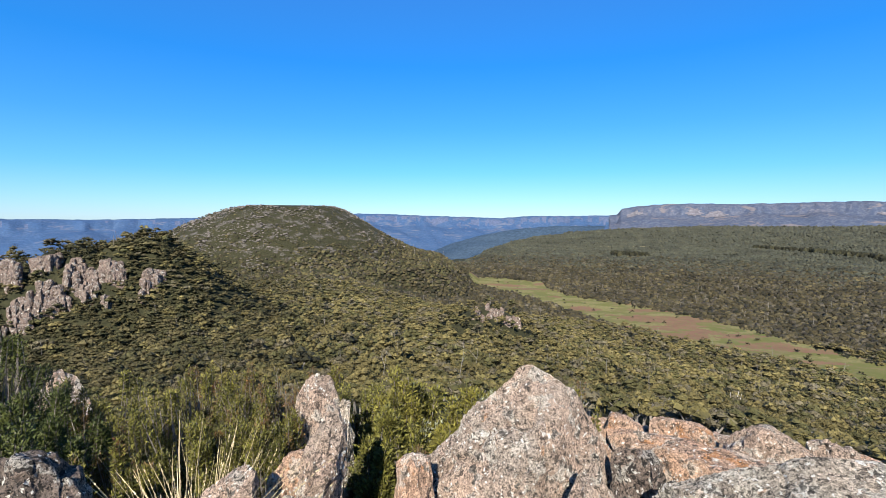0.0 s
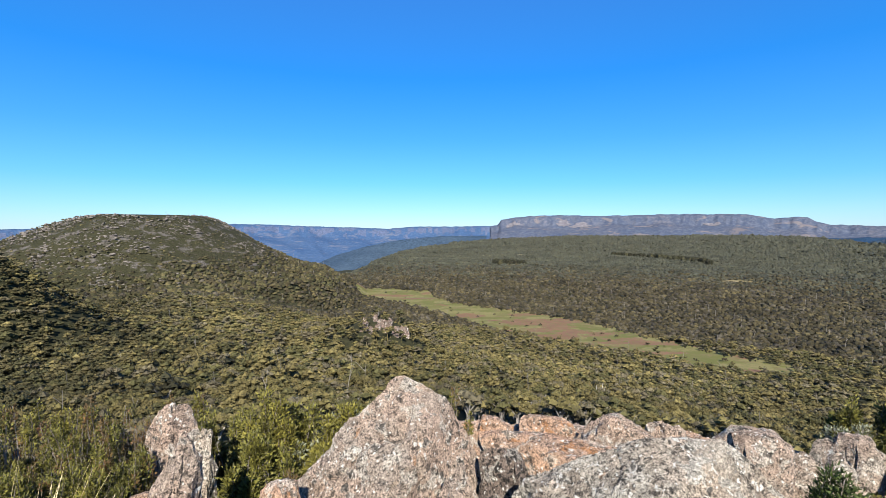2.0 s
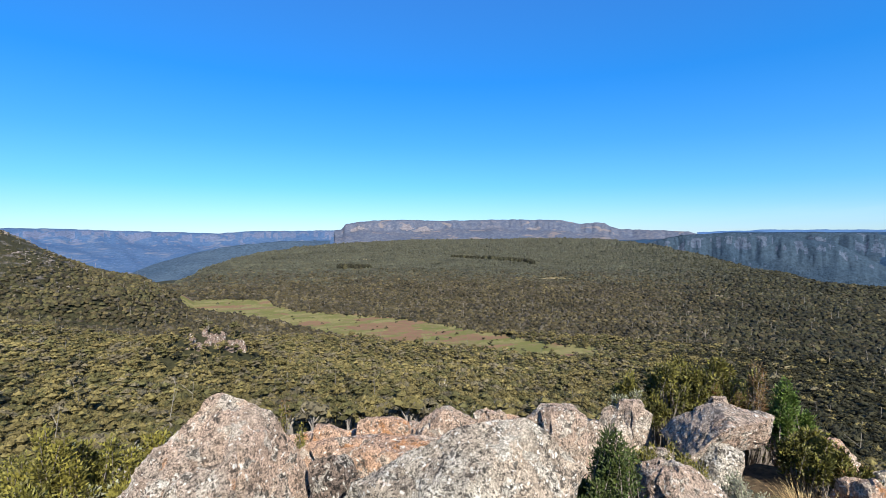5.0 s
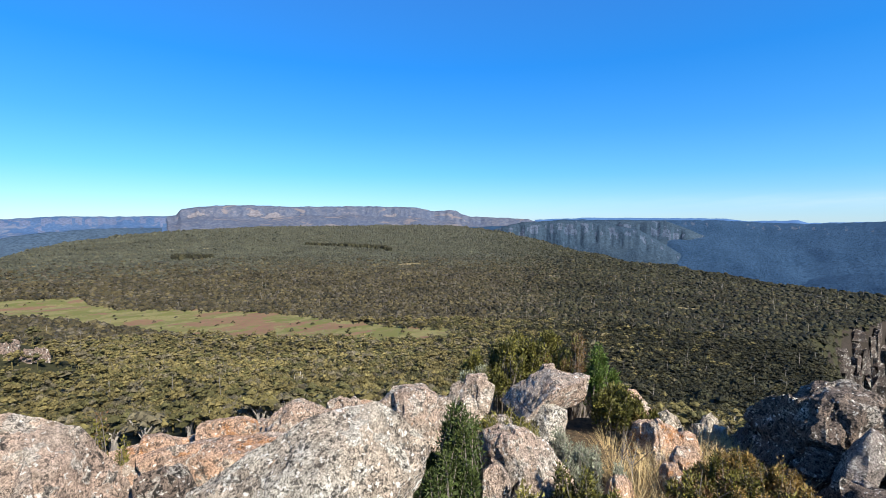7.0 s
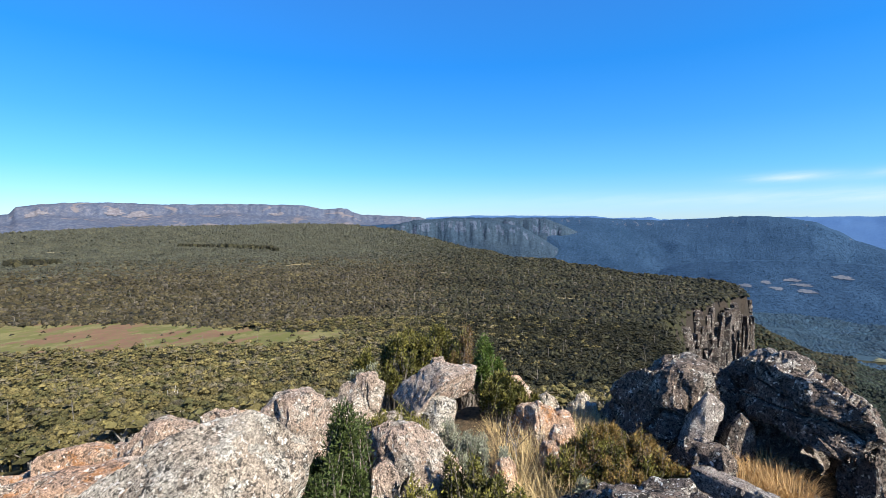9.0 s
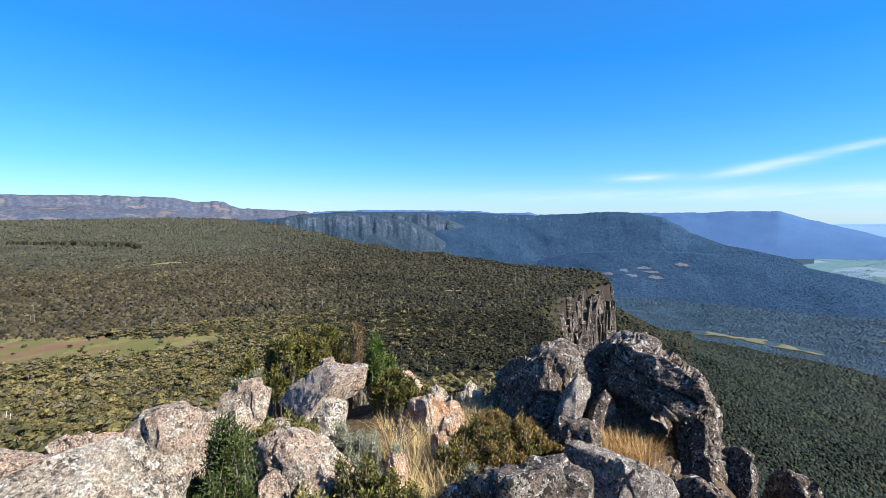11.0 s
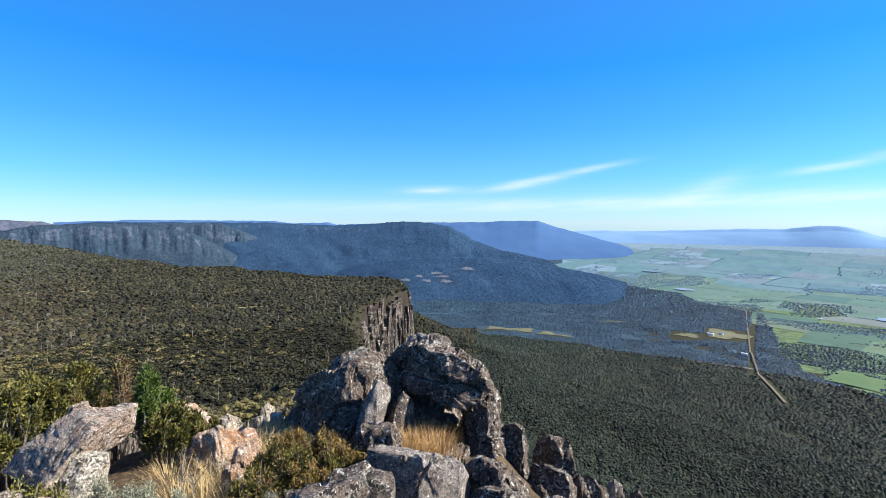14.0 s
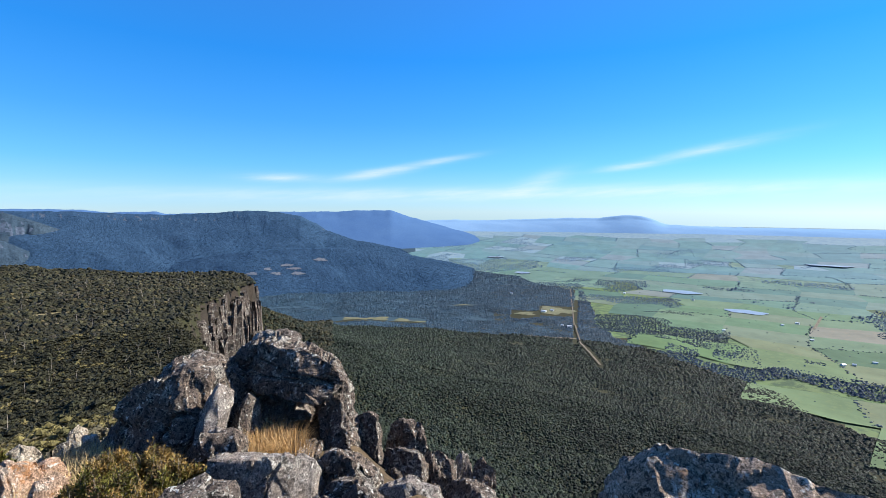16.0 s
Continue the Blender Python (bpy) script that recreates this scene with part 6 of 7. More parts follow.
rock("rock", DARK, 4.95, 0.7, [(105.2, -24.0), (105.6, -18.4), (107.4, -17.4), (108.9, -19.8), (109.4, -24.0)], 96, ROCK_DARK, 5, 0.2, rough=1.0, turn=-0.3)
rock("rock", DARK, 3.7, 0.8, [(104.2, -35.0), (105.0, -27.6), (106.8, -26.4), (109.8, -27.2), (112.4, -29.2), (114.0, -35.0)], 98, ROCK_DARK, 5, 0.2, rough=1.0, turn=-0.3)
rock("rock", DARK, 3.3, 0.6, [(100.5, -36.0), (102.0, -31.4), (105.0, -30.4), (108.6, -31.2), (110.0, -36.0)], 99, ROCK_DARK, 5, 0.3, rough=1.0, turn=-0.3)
rock("rock", "lichen-spotted rock crowning the bluff", 5.3, 0.6, [(97.0, -15.2), (98.4, -13.5), (100.2, -13.3), (102.4, -13.6), (103.2, -15.2)], 97, ROCK_GREY, 5, 0.5, rough=1.0)
rock("rock_flake", "pale grey flat-faced rock flake leaning on the bluff", 4.3, 0.35, [(91.6, -22.9), (92.0, -21.3), (92.8, -19.9), (94.1, -18.2), (96.3, -19.3), (95.9, -20.8), (94.8, -23.0)], 93, ROCK_GREY, 5, 0.35, bottom=-23.4, rough=0.2, turn=0.45)
rock("rock_flake", "pale grey flat-faced rock flake leaning on the bluff", 4.5, 0.35, [(95.0, -24.0), (95.8, -21.4), (97.2, -19.6), (98.4, -20.6), (98.8, -24.0)], 94, ROCK_DARK, 5, 0.25, bottom=-24.5, rough=0.2, turn=0.4)
rock("rock_flake", "small wedge of pale rock under the leaning flake", 4.1, 0.35, [(92.0, -25.6), (92.9, -22.7), (94.1, -22.5), (95.6, -24.3), (96.0, -25.8)], 95, ROCK_GREY, 5, 0.4, rough=0.4, turn=0.2)


def crags(label, group, d, d_jit, mat, b0, b1, el_top, el_low, count, width, seed, dp, rough=1.3, spread_el=0.45, tall=0.35, level=4, taper=1.0):
    """A broken wall of columns and buttresses, each a block of its own."""
    rng = np.random.default_rng(seed)
    for k in range(count):
        b = b0 + (b1 - b0) * (k + 0.9 * rng.random()) / count
        w = width * (0.6 + 0.8 * rng.random())
        t = el_top(b) - min(0.75, abs(rng.normal()) * spread_el) * (el_top(b) - el_low)
        lo_el = t - (t - el_low) * (0.3 + tall * rng.random())
        dd = d + d_jit * (rng.random() - 0.5) - (el_top(b) - t) * d * 0.018
        line = [(b - 0.5 * w, lo_el - 0.3), (b - 0.42 * w, t - 0.35 * taper * (t - lo_el)), (b - (0.1 + 0.2 * rng.random()) * w, t), (b + 0.22 * w, t - 0.12 * taper * (t - lo_el)), (b + 0.45 * w, t - 0.45 * taper * (t - lo_el)), (b + 0.5 * w, lo_el - 0.3)]
        rock("crag", label, dd, dp * (0.6 + 0.8 * rng.random()), line, seed * 50 + k, mat, level, 0.3, rough=rough, group=group, bottom=lo_el - 1.2)


def on_slope(b, el):
    """Distance at which a sight line from the summit first meets the land."""
    d = np.arange(90.0, 420.0, 1.5)
    over = land(d * math.sin(radians(b)), d * math.cos(radians(b))) - (EYE + d * math.tan(radians(el)))
    hit = np.nonzero(over > 0)[0]
    return float(d[hit[0]]) if len(hit) else float(d[over.argmax()])


def buttresses(seed, clusters):
    """Broken rock faces on the shoulder: each a cluster of jointed buttresses bedded in the slope (bearing, angle, half width, half height)."""
    rng = np.random.default_rng(seed)
    for b0, e0, w, h in clusters:
        for k in range(int(4 + w * h * 12)):
            b, e = b0 + w * (2 * rng.random() - 1) * 0.85, e0 + h * (2 * rng.random() - 1) * 0.8
            r, t = (0.35 + 0.35 * rng.random()) * min(1.0, 0.5 + w * 0.5), (0.45 + 0.75 * rng.random()) * min(1.0, 0.45 + h * 0.5)
            low = e - 0.5 * t
            d = on_slope(b, low)
            s0 = rng.random()
            line = [(b - r, low - 0.7), (b - 0.92 * r, low + t * (0.55 + 0.35 * s0)), (b - 0.35 * r, low + t * (0.85 + 0.15 * s0)), (b + 0.3 * r, low + t), (b + 0.85 * r, low + t * (1.0 - 0.5 * s0)), (b + r, low - 0.7)]
            rock("crag", "weathered pinkish grey rock outcrop above dark scrub", d - 0.5, 7 + 4 * rng.random(), line, seed * 60 + k + int(-b0 * 40), ROCK_FAR, 4 if r > 0.45 else 3, 0.3, rough=1.5, group="crags on the shoulder", bottom=low - 1.0)


def column_mesh(rng, w, h, sides, tiers):
    """A jointed stone column: uneven upright faces, set back in steps, with a slanting broken top."""
    ang = 2 * np.pi * (np.arange(sides) + 0.35 * rng.normal(size=sides) * 0.5) / sides
    prof = np.stack([np.cos(ang), np.sin(ang)], -1) * (0.5 + 0.09 * rng.normal(size=(sides, 1))) * w
    rows, z = [], -0.5
    lean = rng.normal(size=2) * 0.03
    for k in range(tiers + 1):
        t = k / tiers
        wide = 1.2 - 0.4 * t + 0.12 * rng.normal()
        zz = h * t + (0.06 * h * rng.normal(size=sides) if k == tiers else np.zeros(sides))
        for ring in ((0.0, 1.0), (0.006 * h, 0.93)) if 0 < k < tiers else ((0.0, 1.0),):
            rows.append(np.column_stack([prof * wide * ring[1] + lean * h * t, zz + ring[0]]))
    top = rows[-1].mean(0) + [0, 0, 0.01 * h]
    v = np.concatenate(rows + [top[None]])
    n = len(rows)
    f = [(k * sides + i, k * sides + (i + 1) % sides, (k + 1) * sides + (i + 1) % sides) for k in range(n - 1) for i in range(sides)]
    f += [(k * sides + i, (k + 1) * sides + (i + 1) % sides, (k + 1) * sides + i) for k in range(n - 1) for i in range(sides)]
    f += [((n - 1) * sides + i, (n - 1) * sides + (i + 1) % sides, n * sides) for i in range(sides)]
    return v, np.array(f)


def cliff_face(rim, spacing, width, seed):
    """Columns along the rim of the escarpment, each standing on the slope below it."""
    rng = np.random.default_rng(seed)
    for (xa, ya), (xb, yb) in zip(rim, rim[1:]):
        length = math.hypot(xb - xa, yb - ya)
        nx, ny = (yb - ya) / length, -(xb - xa) / length
        for k in range(int(length / spacing)):
            t = (k + 0.6 * rng.random()) * spacing / length
            for out, share in ((-2.0, 0.84), (4.0, 0.80 - 0.2 * rng.random()), (9.0, 0.75 - 0.4 * rng.random()), (15.0, 0.5 - 0.3 * rng.random())):
                out += 3.5 * rng.normal()
                x, y = xa + (xb - xa) * t + nx * out, ya + (yb - ya) * t + ny * out
                top = float(land(np.array([x - nx * (out + 6)]), np.array([y - ny * (out + 6)]))[0])
                low = float(land(np.array([x]), np.array([y]))[0]) - 6
                h = (top - low) * share + 3 * rng.normal()
                if out > 7 and x < 690:
                    continue
                if h < 9:
                    continue
                v, f = column_mesh(rng, width * (0.4 + 1.1 * rng.random()), h * (0.72 + 0.28 * rng.random()), int(rng.integers(5, 8)), int(rng.integers(3, 7)))
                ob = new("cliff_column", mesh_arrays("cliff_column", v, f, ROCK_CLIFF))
                ob.location = (x, y, low)
                ob.rotation_euler = (0, 0, rng.random() * 6.28)
                tagged(ob, "dark upright dolerite column in the escarpment cliff", "rock column", "cliff columns")


cliff_face(((556, -16), (650, -50), (752, -92), (775, -97), (810, -95)), 6.2, 9.0, 77)
buttresses(5, SHOULDER_CRAGS)
crags("small pinkish rock outcrop on a wooded knoll", "knoll outcrops", 226, 8, ROCK_FAR, 4.2, 10.0, lambda b: -10.2 - 0.3 * abs(b - 6.4), -12.6, 20, 0.8, 8, 3, spread_el=0.7, tall=0.2)


# ---- plants of the summit ----
HEATH = leaf_material("heath_leaves", [(0.042, 0.048, 0.012), (0.150, 0.140, 0.028), (0.066, 0.068, 0.020)], 4.0, 0.8, 0.08)
HEATH_RED = leaf_material("heath_red_tips", [(0.16, 0.065, 0.025), (0.12, 0.085, 0.035), (0.20, 0.11, 0.04)], 5.0, 0.5)
OLIVE = leaf_material("olive_heath_leaves", [(0.115, 0.11, 0.024), (0.19, 0.17, 0.034), (0.078, 0.075, 0.02)], 4.0, 0.7)
GREEN = leaf_material("bright_green_needles", [(0.034, 0.052, 0.014), (0.056, 0.08, 0.02), (0.085, 0.105, 0.026)], 6.0, 0.5)
GREYLEAF = leaf_material("grey_green_leaves", [(0.20, 0.22, 0.15), (0.28, 0.29, 0.20), (0.16, 0.18, 0.11)], 5.0, 0.4)
STRAW = leaf_material("dry_straw", [(0.50, 0.36, 0.16), (0.64, 0.49, 0.25), (0.40, 0.26, 0.11)], 6.0, 0.4, 0.25)
RUST_STRAW = leaf_material("rusty_straw", [(0.46, 0.27, 0.10), (0.55, 0.36, 0.16), (0.34, 0.18, 0.06)], 6.0, 0.4, 0.25)
BROWN_HEATH = leaf_material("brown_heath_leaves", [(0.21, 0.14, 0.04), (0.31, 0.20, 0.06), (0.17, 0.13, 0.04)], 5.0, 0.5)
FRESH_GREEN = leaf_material("fresh_green_leaves", [(0.06, 0.10, 0.02), (0.09, 0.145, 0.028), (0.13, 0.17, 0.035)], 6.0, 0.5)
PALE_STRAW = leaf_material("pale_straw", [(0.58, 0.46, 0.26), (0.66, 0.54, 0.32), (0.46, 0.34, 0.17)], 6.0, 0.3, 0.25)
STEM = ground_material("grey_stems", (0.22, 0.19, 0.16), (0.30, 0.27, 0.24), (0.12, 0.09, 0.07), 9.0)
DEAD = ground_material("bleached_wood", (0.42, 0.39, 0.35), (0.50, 0.47, 0.43), (0.25, 0.22, 0.19), 9.0)


def leaf_arrays(c, along, size, width, rng):
    """Diamond leaves at points c, pointing along."""
    along = along / np.maximum(1e-9, np.linalg.norm(along, axis=1))[:, None]
    s = np.cross(along, rng.normal(size=c.shape))
    s /= np.maximum(1e-9, np.linalg.norm(s, axis=1))[:, None]
    size = np.broadcast_to(np.asarray(size, dtype=float), (len(c),))[:, None]
    v = np.stack([c - s * size * width, c + s * size * width, c + along * size], 1).reshape(-1, 3)
    return v, np.arange(len(c) * 3).reshape(-1, 3)


def shrub(name, label, place, radius, height, shoots, leaves, leaf, mat, seed, width=0.28, bare=0.18, tips=None, dome=True, category="shrub", group="", splay=0.9):
    """A bushy plant: stems fanning from one root, leafy shoots on them."""
    rng = np.random.default_rng(seed)
    leaves, leaf = int(leaves * 2.5), leaf * 0.74
    root = new(name)
    root.location = place
    a = rng.random(shoots) * 2 * np.pi
    r = np.sqrt(rng.random(shoots)) * radius
    top = height * (np.sqrt(np.maximum(0.03, 1 - 0.75 * (r / radius) ** 2)) if dome else np.ones(shoots)) * (0.66 + 0.4 * rng.random(shoots))
    tip = np.stack([r * np.cos(a), r * np.sin(a), top], -1)
    heads = tip[rng.choice(shoots, max(5, shoots // 9), replace=False)]
    near_head = ((tip[:, None] - heads[None]) ** 2).sum(-1).argmin(1)
    tip = tip * 0.36 + heads[near_head] * 0.64 + np.array([0, 0, 0.02]) * rng.normal(size=(shoots, 1))
    foot = np.stack([0.25 * r * np.cos(a), 0.25 * r * np.sin(a), np.full(shoots, -0.06)], -1)
    knee = foot * 0.35 + tip * 0.65 * np.array([1.05, 1.05, 0.8]) + 0.05 * height * rng.normal(size=(shoots, 3))
    bare = max(bare, 1 - 0.55 / height)
    thick = 0.0025 + 0.003 * height
    v1, f1 = sticks(foot, knee, thick * 1.5, thick)
    v2, f2 = sticks(knee, tip, thick, thick * 0.3)
    array_part("woody_base", mesh_arrays("woody_base", np.concatenate([v1, v2]), np.concatenate([f1, f2 + len(v1)]), STEM), root, "thin grey woody stems", "stuff")
    t = bare + (1 - bare) * rng.random((shoots, leaves)) ** 0.42
    k2 = np.clip((t - 0.35) / 0.65, 0, 1)[..., None]
    c = np.where(t[..., None] < 0.35, foot[:, None] + (knee - foot)[:, None] * (t / 0.35)[..., None], knee[:, None] + (tip - knee)[:, None] * k2)
    axis = (tip - knee) / np.linalg.norm(tip - knee, axis=1)[:, None]
    out = rng.normal(size=(shoots, leaves, 3))
    c = c + out * leaf * 0.7
    along = axis[:, None] * (1.0 - 0.5 * splay) + out * splay * 0.7 + np.array([0, 0, 0.25])
    sz = (1.3 * leaf * (0.6 + 0.7 * rng.random((shoots, leaves))) * (1.1 - 0.3 * t)).ravel()
    red = np.repeat(rng.random(shoots) < (0.25 if tips else 0.0), leaves)
    c, along = c.reshape(-1, 3), along.reshape(-1, 3)
    for part_name, sel, m in (("foliage", ~red, mat), ("coloured_foliage", red, tips)):
        if sel.any():
            v, f = leaf_arrays(c[sel], along[sel], sz[sel], width, rng)
            array_part(part_name, mesh_arrays(part_name, v, f, m), root, "", "stuff")
    return tagged(root, label, category, group)


def tuft(name, label, place, radius, height, blades, seed, mat=None, lean=(0, 0), heads=False, category="grass", group="dry grass tufts"):
    """A tussock of arching blades."""
    rng = np.random.default_rng(seed)
    a = rng.random(blades) * 2 * np.pi
    r = np.sqrt(rng.random(blades)) * radius
    base = np.stack([r * np.cos(a), r * np.sin(a), np.full(blades, -0.03)], -1)
    h = height * (0.55 + 0.5 * rng.random(blades))
    out = np.stack([np.cos(a) * (0.2 + 0.7 * rng.random(blades)) + lean[0], np.sin(a) * (0.2 + 0.7 * rng.random(blades)) + lean[1], np.zeros(blades)], -1)
    side = np.stack([-np.sin(a + rng.normal(size=blades)), np.cos(a), np.zeros(blades)], -1) * (0.0020 + 0.0010 * height)
    rows = []
    for t in (0, 0.35, 0.7, 1.0):
        p = base + np.array([0, 0, 1]) * (h * (t - 0.28 * t * t * 1.2))[:, None] + out * (h * 0.75 * t * t)[:, None]
        w = side * (1.0 - 0.85 * t)
        rows += [p - w, p + w]
    v = np.stack(rows, 1).reshape(-1, 3)
    f = np.array([(0, 1, 3, 2), (2, 3, 5, 4), (4, 5, 7, 6)])
    f = (f[None] + (np.arange(blades) * 8)[:, None, None]).reshape(-1, 4)
    root = new(name)
    root.location = place
    array_part("blade_tussock", mesh_arrays("blade_tussock", v, f, mat or STRAW), root, "", "stuff")
    if heads:
        n = max(6, blades // 4)
        tipp = (rows[6] + rows[7])[:n] / 2
        back = (rows[4] + rows[5])[:n] / 2
        k = 12
        tt = rng.random((n, k))[..., None]
        c = (back[:, None] * (1 - tt) * 0.55 + back[:, None] * 0.45 * (1 - tt) + tipp[:, None] * tt).reshape(-1, 3)
        al = np.repeat(tipp - back, k, 0) + 0.03 * rng.normal(size=(n * k, 3))
        v, f = leaf_arrays(c, al, 0.02, 0.2, rng)
        array_part("seed_plume", mesh_arrays("seed_plume", v, f, mat or STRAW), root, "feathery straw seed heads", "stuff")
    return tagged(root, label, category, group)


def planted(b, d, dz=0.0):
    p = at(b, d, 0)
    return (p.x, p.y, ground_at(p.x, p.y) + dz)


def standing(b, d, el):
    """A root place and the height of plant that brings its top to el degrees."""
    p = planted(b, d)
    return p, max(0.12, EYE + d * math.tan(radians(el)) - p[2])


def grow(name, label, b, d, el, radius, shoots, leaves, leaf, mat, seed, **kw):
    p, h = standing(b, d, el)
    return shrub(name, label, p, radius, h, shoots, leaves, leaf, mat, seed, **kw)


for k, (b, d, el, r) in enumerate(((-12.0, 5.0, -18.6, 0.5), (-15.5, 5.6, -17.6, 0.5), (-9.0, 5.2, -19.2, 0.5), (-40.0, 6.4, -14.6, 0.7), (-35.5, 6.2, -15.4, 0.7), (-26.0, 6.0, -15.4, 0.6))):
    grow("heath_shrub", "olive green heath shrub growing behind the rocks", b, d, el, r, 230, 34, 0.032, OLIVE if k % 2 else HEATH, 900 + k, tips=HEATH_RED if k == 1 else None, group="heath shrubs")
HB = "dense heath shrub with upright yellow-green shoots"
for k, (b, d, el, r) in enumerate(((-38.5, 5.2, -16.8, 0.62), (-33.0, 4.6, -17.6, 0.62), (-28.5, 5.0, -16.6, 0.62), (-24.0, 4.8, -16.4, 0.55),
                                   (-30.5, 3.7, -21.0, 0.5), (-24.5, 3.7, -21.0, 0.45), (-36.5, 3.9, -20.5, 0.45), (-20.5, 3.9, -20.5, 0.40))):
    grow("heath_shrub", HB, b, d, el, r, 330, 44, 0.025, HEATH, 200 + k, tips=HEATH_RED if k in (0, 3, 7, 6, 2) else OLIVE, group="heath shrubs")
grow("heath_shrub", "wiry grey and red twiggy heath shrub", -18.5, 4.7, -18.0, 0.6, 170, 14, 0.026, HEATH_RED, 220, tips=HEATH, bare=0.5, group="heath shrubs")
grow("heath_shrub", "wiry grey and red twiggy heath shrub", -21.0, 5.4, -16.2, 0.5, 130, 12, 0.026, HEATH_RED, 221, tips=HEATH, bare=0.5, group="heath shrubs")
for k, (b, d, el, r, mat) in enumerate(((-7.0, 4.2, -18.6, 0.42, OLIVE), (-3.0, 4.4, -19.4, 0.45, HEATH), (1.5, 4.1, -20.0, 0.42, OLIVE), (-8.5, 3.6, -22.0, 0.3, HEATH), (4.5, 4.3, -20.0, 0.4, HEATH), (-1.0, 3.5, -23.5, 0.32, OLIVE))):
    grow("heath_shrub", "olive green heath shrub growing between the rocks", b, d, el, r, 220, 32, 0.04, mat, 230 + k, tips=GREYLEAF if k in (1, 4) else None, group="heath shrubs")
grow("heath_shrub", "small rusty red heath shrub with bare lower stems", -4.5, 3.3, -25.0, 0.22, 90, 16, 0.022, HEATH_RED, 240, bare=0.6, group="heath shrubs")
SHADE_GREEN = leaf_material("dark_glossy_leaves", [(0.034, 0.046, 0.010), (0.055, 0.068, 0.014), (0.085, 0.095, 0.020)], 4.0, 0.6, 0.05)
for k, (b, d, el, r, n) in enumerate(((-44.0, 6.2, -10.9, 0.75, 420), (-42.0, 5.2, -14.5, 0.5, 300), (-40.4, 4.6, -16.6, 0.4, 260), (-44.5, 4.6, -14.8, 0.5, 300), (-42.6, 3.9, -18.2, 0.4, 260), (-47.0, 5.4, -11.5, 0.6, 300))):
    grow("shrub", "dark glossy green shrub on the crag's flank", b, d, el, r, n, 40, 0.03, SHADE_GREEN, 241 + 50 * k)
grow("heath_shrub", "yellow-tipped heath sprig behind the boulder", 14.5, 3.7, -19.4, 0.16, 50, 24, 0.028, OLIVE, 243, tips=HEATH_RED, group="heath shrubs")
grow("heath_shrub", "small yellow-green heath sprig behind the boulder", 16.5, 3.6, -21.0, 0.14, 40, 24, 0.026, OLIVE, 244, group="heath shrubs")
grow("conifer_bush", "bright green needle-leaved bush between pale boulders", 52.6, 2.75, -21.6, 0.21, 130, 60, 0.030, GREEN, 250, width=0.2, bare=0.12)
grow("conifer_bush", "bright green needle-leaved bush between pale boulders", 51.4, 2.6, -26.0, 0.2, 90, 50, 0.03, GREEN, 251, width=0.2, bare=0.1)
grow("low_shrub", "low mat of small olive leaves over a rock", 58.5, 3.7, -22.4, 0.34, 150, 16, 0.026, OLIVE, 252)
grow("low_shrub", "low mat of small olive leaves over a rock", 61.5, 3.6, -23.2, 0.26, 110, 16, 0.026, OLIVE, 253)
grow("cushion_plant", "silvery grey-green cushion of tiny leaves", 65.5, 3.65, -23.8, 0.32, 200, 16, 0.022, GREYLEAF, 254)
grow("cushion_plant", "silvery grey-green cushion of tiny leaves", 69.5, 3.5, -25.2, 0.26, 160, 16, 0.022, GREYLEAF, 255)
grow("low_shrub", "yellow-green heath bush on the crest", 68.0, 2.9, -27.4, 0.26, 120, 26, 0.028, HEATH, 256)
grow("low_shrub", "yellow-green heath bush on the crest", 72.0, 2.85, -29.4, 0.22, 110, 26, 0.028, HEATH, 257)
grow("low_shrub", "yellow-green heath bush on the crest", 62.0, 2.55, -30.4, 0.18, 90, 26, 0.028, OLIVE, 258)
for k, (b, d, el, r) in enumerate(((83.0, 3.7, -24.0, 0.26), (86.5, 3.6, -25.0, 0.26), (80.0, 3.5, -26.0, 0.2), (88.5, 3.5, -26.6, 0.2))):
    grow("low_shrub", "brown and olive heath bush in dry grass", b, d, el, r, 120, 22, 0.026, OLIVE, 260 + k, tips=HEATH_RED)
grow("cushion_plant", "silvery grey-green cushion of tiny leaves", 82.0, 3.2, -27.5, 0.13, 60, 18, 0.022, GREYLEAF, 265)
grow("shrub", "spreading dark-leaved shrub with gnarled stems behind the slab", 58.5, 6.0, -13.2, 0.55, 200, 34, 0.042, HEATH, 270, tips=OLIVE)
grow("shrub", "spreading dark-leaved shrub with gnarled stems behind the slab", 63.0, 6.3, -12.3, 0.62, 240, 34, 0.042, HEATH, 271, tips=OLIVE)
grow("shrub", "reddish twiggy end of a spreading shrub", 66.5, 6.1, -13.0, 0.45, 150, 24, 0.034, HEATH_RED, 272, tips=HEATH)
grow("shrub", "pale lichen-covered twiggy shrub", 54.8, 5.4, -16.6, 0.32, 90, 14, 0.035, GREYLEAF, 273, tips=HEATH)
grow("small_tree", "small bright green sapling on a thin trunk", 70.1, 5.2, -13.7, 0.17, 130, 44, 0.034, FRESH_GREEN, 274, bare=0.45, category="sapling")
grow("shrub", "dark green shrub beside the slab", 71.5, 4.7, -18.3, 0.26, 110, 26, 0.034, HEATH, 275)
grow("shrub", "dark green shrub beside the slab", 74.0, 4.8, -19.6, 0.22, 90, 24, 0.034, HEATH, 276, tips=HEATH_RED)
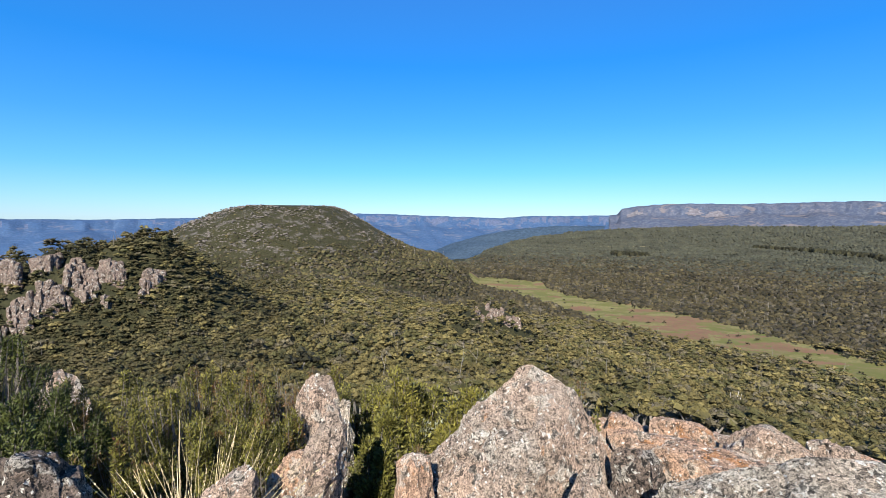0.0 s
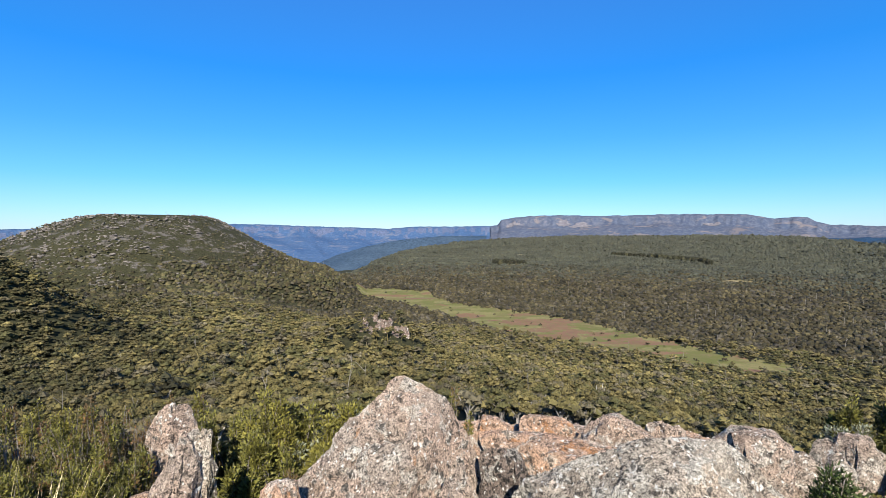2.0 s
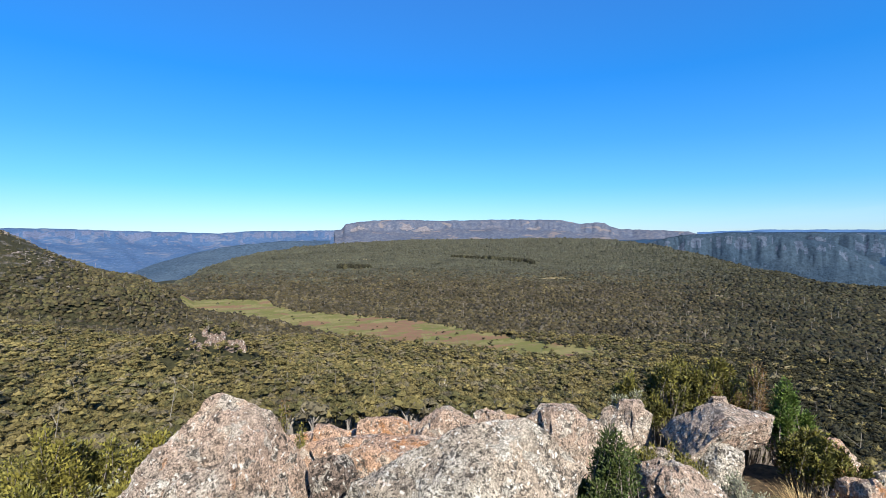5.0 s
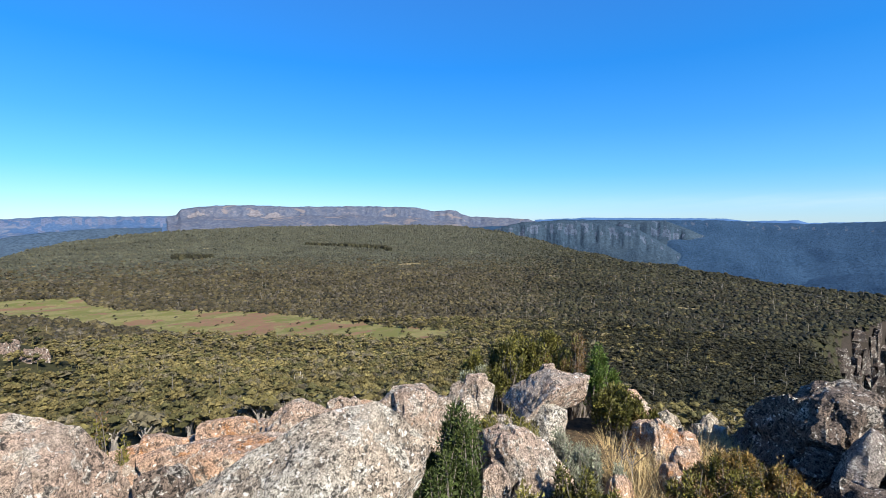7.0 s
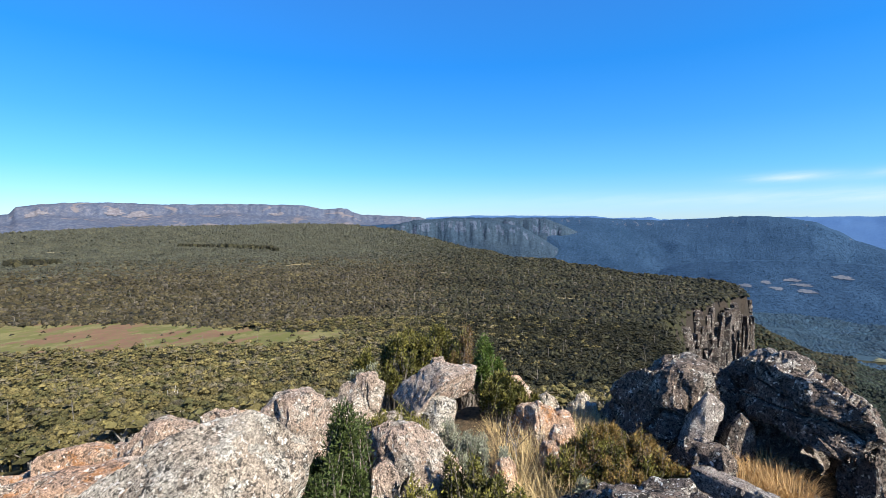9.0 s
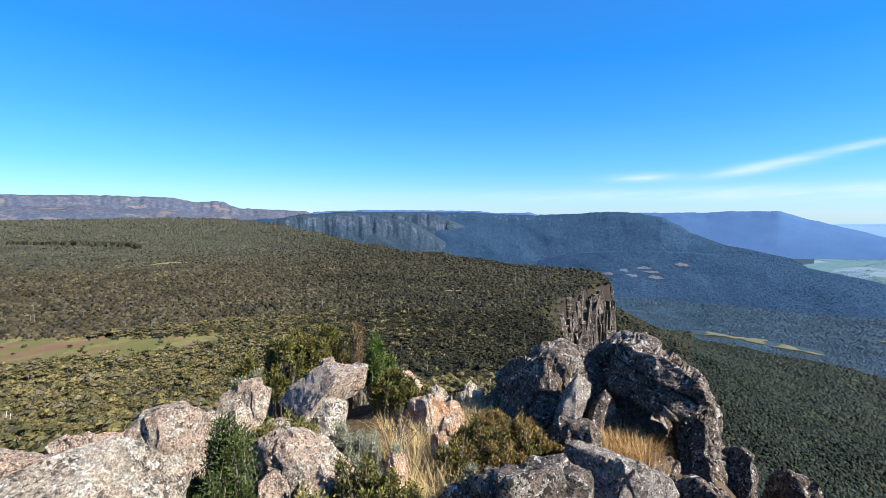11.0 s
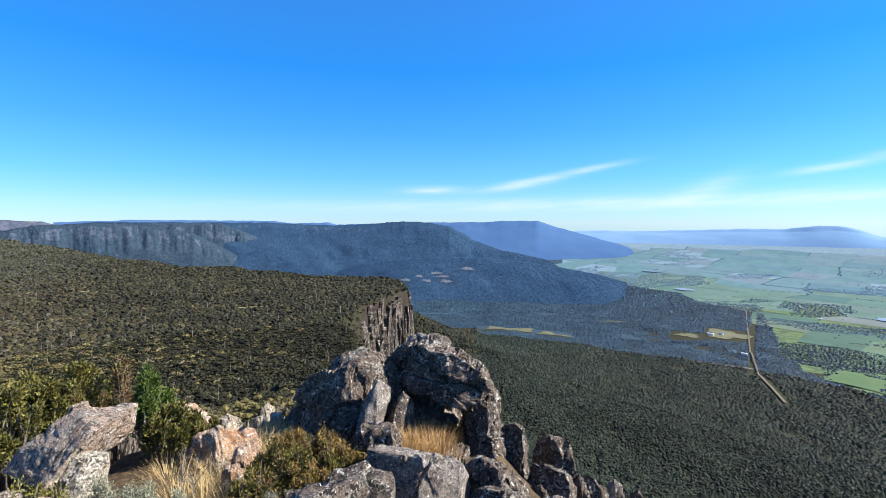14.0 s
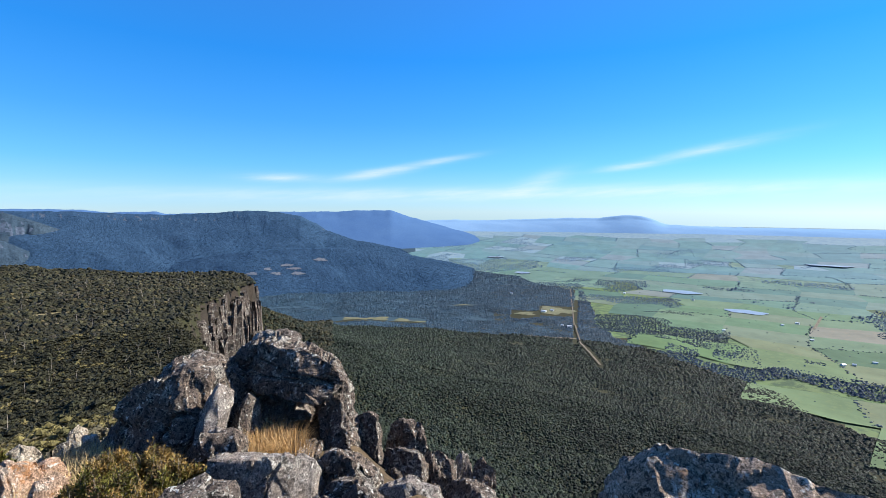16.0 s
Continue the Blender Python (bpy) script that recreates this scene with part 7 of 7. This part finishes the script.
for k, (b, d, el, r) in enumerate(((74.5, 3.6, -25.6, 0.16), (77.0, 3.9, -23.8, 0.16), (79.5, 4.3, -22.6, 0.16), (72.5, 3.9, -24.0, 0.14), (75.5, 3.1, -28.4, 0.16), (81.0, 4.6, -21.8, 0.16), (78.0, 3.1, -28.8, 0.14), (76.0, 4.2, -22.8, 0.2), (78.5, 3.7, -25.0, 0.2), (82.5, 4.2, -23.2, 0.18),
                                 (73.5, 3.2, -27.5, 0.16), (85.0, 4.0, -23.8, 0.16), (80.5, 3.0, -28.6, 0.16), (84.5, 3.2, -27.6, 0.16), (71.5, 4.3, -23.0, 0.14), (87.5, 3.9, -25.0, 0.12))):
    p, h = standing(b, d, el)
    tuft("grass_tuft", "dry straw-coloured grass tuft on the crest", p, r, min(0.5, max(0.22, h * 1.25)), 170, 300 + k)
for k, (b, d, z) in enumerate(((96.5, 4.0, -26.0), (98.5, 4.1, -25.6), (100.5, 4.0, -25.8), (99.5, 4.3, -24.5), (102.0, 3.9, -26.4), (101.5, 4.2, -25.0), (98.0, 3.8, -27.0))):
    q = aim(b, z, d)
    tuft("grass_tuft", "rusty dry grass tuft in a rock alcove", (q.x, q.y, q.z), 0.17, 0.21, 300, 320 + k, mat=RUST_STRAW)
for k, (b, d) in enumerate(((-32.0, 2.45), (-30.5, 2.35), (-33.6, 2.3))):
    p, h = standing(b, d, -22.6 - 0.8 * k)
    tuft("grass_tuft", "tall pale straw grass with feathery seed heads", p, 0.13, h * 1.25, 200, 330 + k, mat=PALE_STRAW, lean=(-0.15, 0.0), heads=True)

for k, (b, d, el, r) in enumerate(((84.0, 4.0, -22.8, 0.24), (87.5, 3.85, -23.6, 0.26), (90.0, 3.7, -25.0, 0.22), (81.5, 3.8, -24.6, 0.2), (85.5, 3.4, -26.6, 0.24), (89.0, 3.3, -27.4, 0.2))):
    grow("low_shrub", "golden brown heath bush among dry grass", b, d, el, r, 150, 26, 0.022, BROWN_HEATH, 400 + k, tips=OLIVE)
for k, (b, d, el, r) in enumerate(((82.5, 3.6, -25.2, 0.2), (86.0, 3.75, -24.4, 0.2), (79.0, 3.45, -26.6, 0.2), (83.5, 3.25, -27.6, 0.18), (88.0, 4.0, -23.4, 0.16), (77.5, 3.35, -27.4, 0.2), (75.0, 3.8, -25.0, 0.18), (81.0, 4.3, -22.4, 0.18), (84.5, 4.5, -21.6, 0.16), (81.6, 4.9, -21.6, 0.2), (82.8, 4.8, -21.8, 0.18), (80.2, 4.9, -21.8, 0.18))):
    p, h = standing(b, d, el)
    tuft("grass_tuft", "golden dry grass tuft below the bluff", p, r, min(0.42, max(0.2, h * 1.2)), 240, 420 + k)
# bare grey twigs standing in the grass
for k, (b, d, el) in enumerate(((72.6, 3.9, -22.4), (73.8, 3.7, -23.6), (80.6, 3.4, -25.6))):
    p, h = standing(b, d, el)
    rng = np.random.default_rng(500 + k)
    twig = new("dead_twig")
    twig.location = p
    h = max(0.25, h)
    array_part("stem", mesh_arrays("stem", *sticks(np.array([[0.0, 0, -0.03]]), np.array([[0.05, 0.02, h * 0.55]]), 0.007, 0.005), STEM), twig)
    for _ in range(7):
        a0 = np.array([[0.04, 0.01, h * (0.3 + 0.25 * rng.random())]])
        a1 = a0 + np.array([[0.09 * rng.normal(), 0.09 * rng.normal(), h * (0.2 + 0.3 * rng.random())]])
        array_part("branch", mesh_arrays("branch", *sticks(a0, a1, 0.0035, 0.0015), STEM), twig)
    tagged(twig, "bleached bare dead twig standing in dry grass", "twig", "dead twigs")
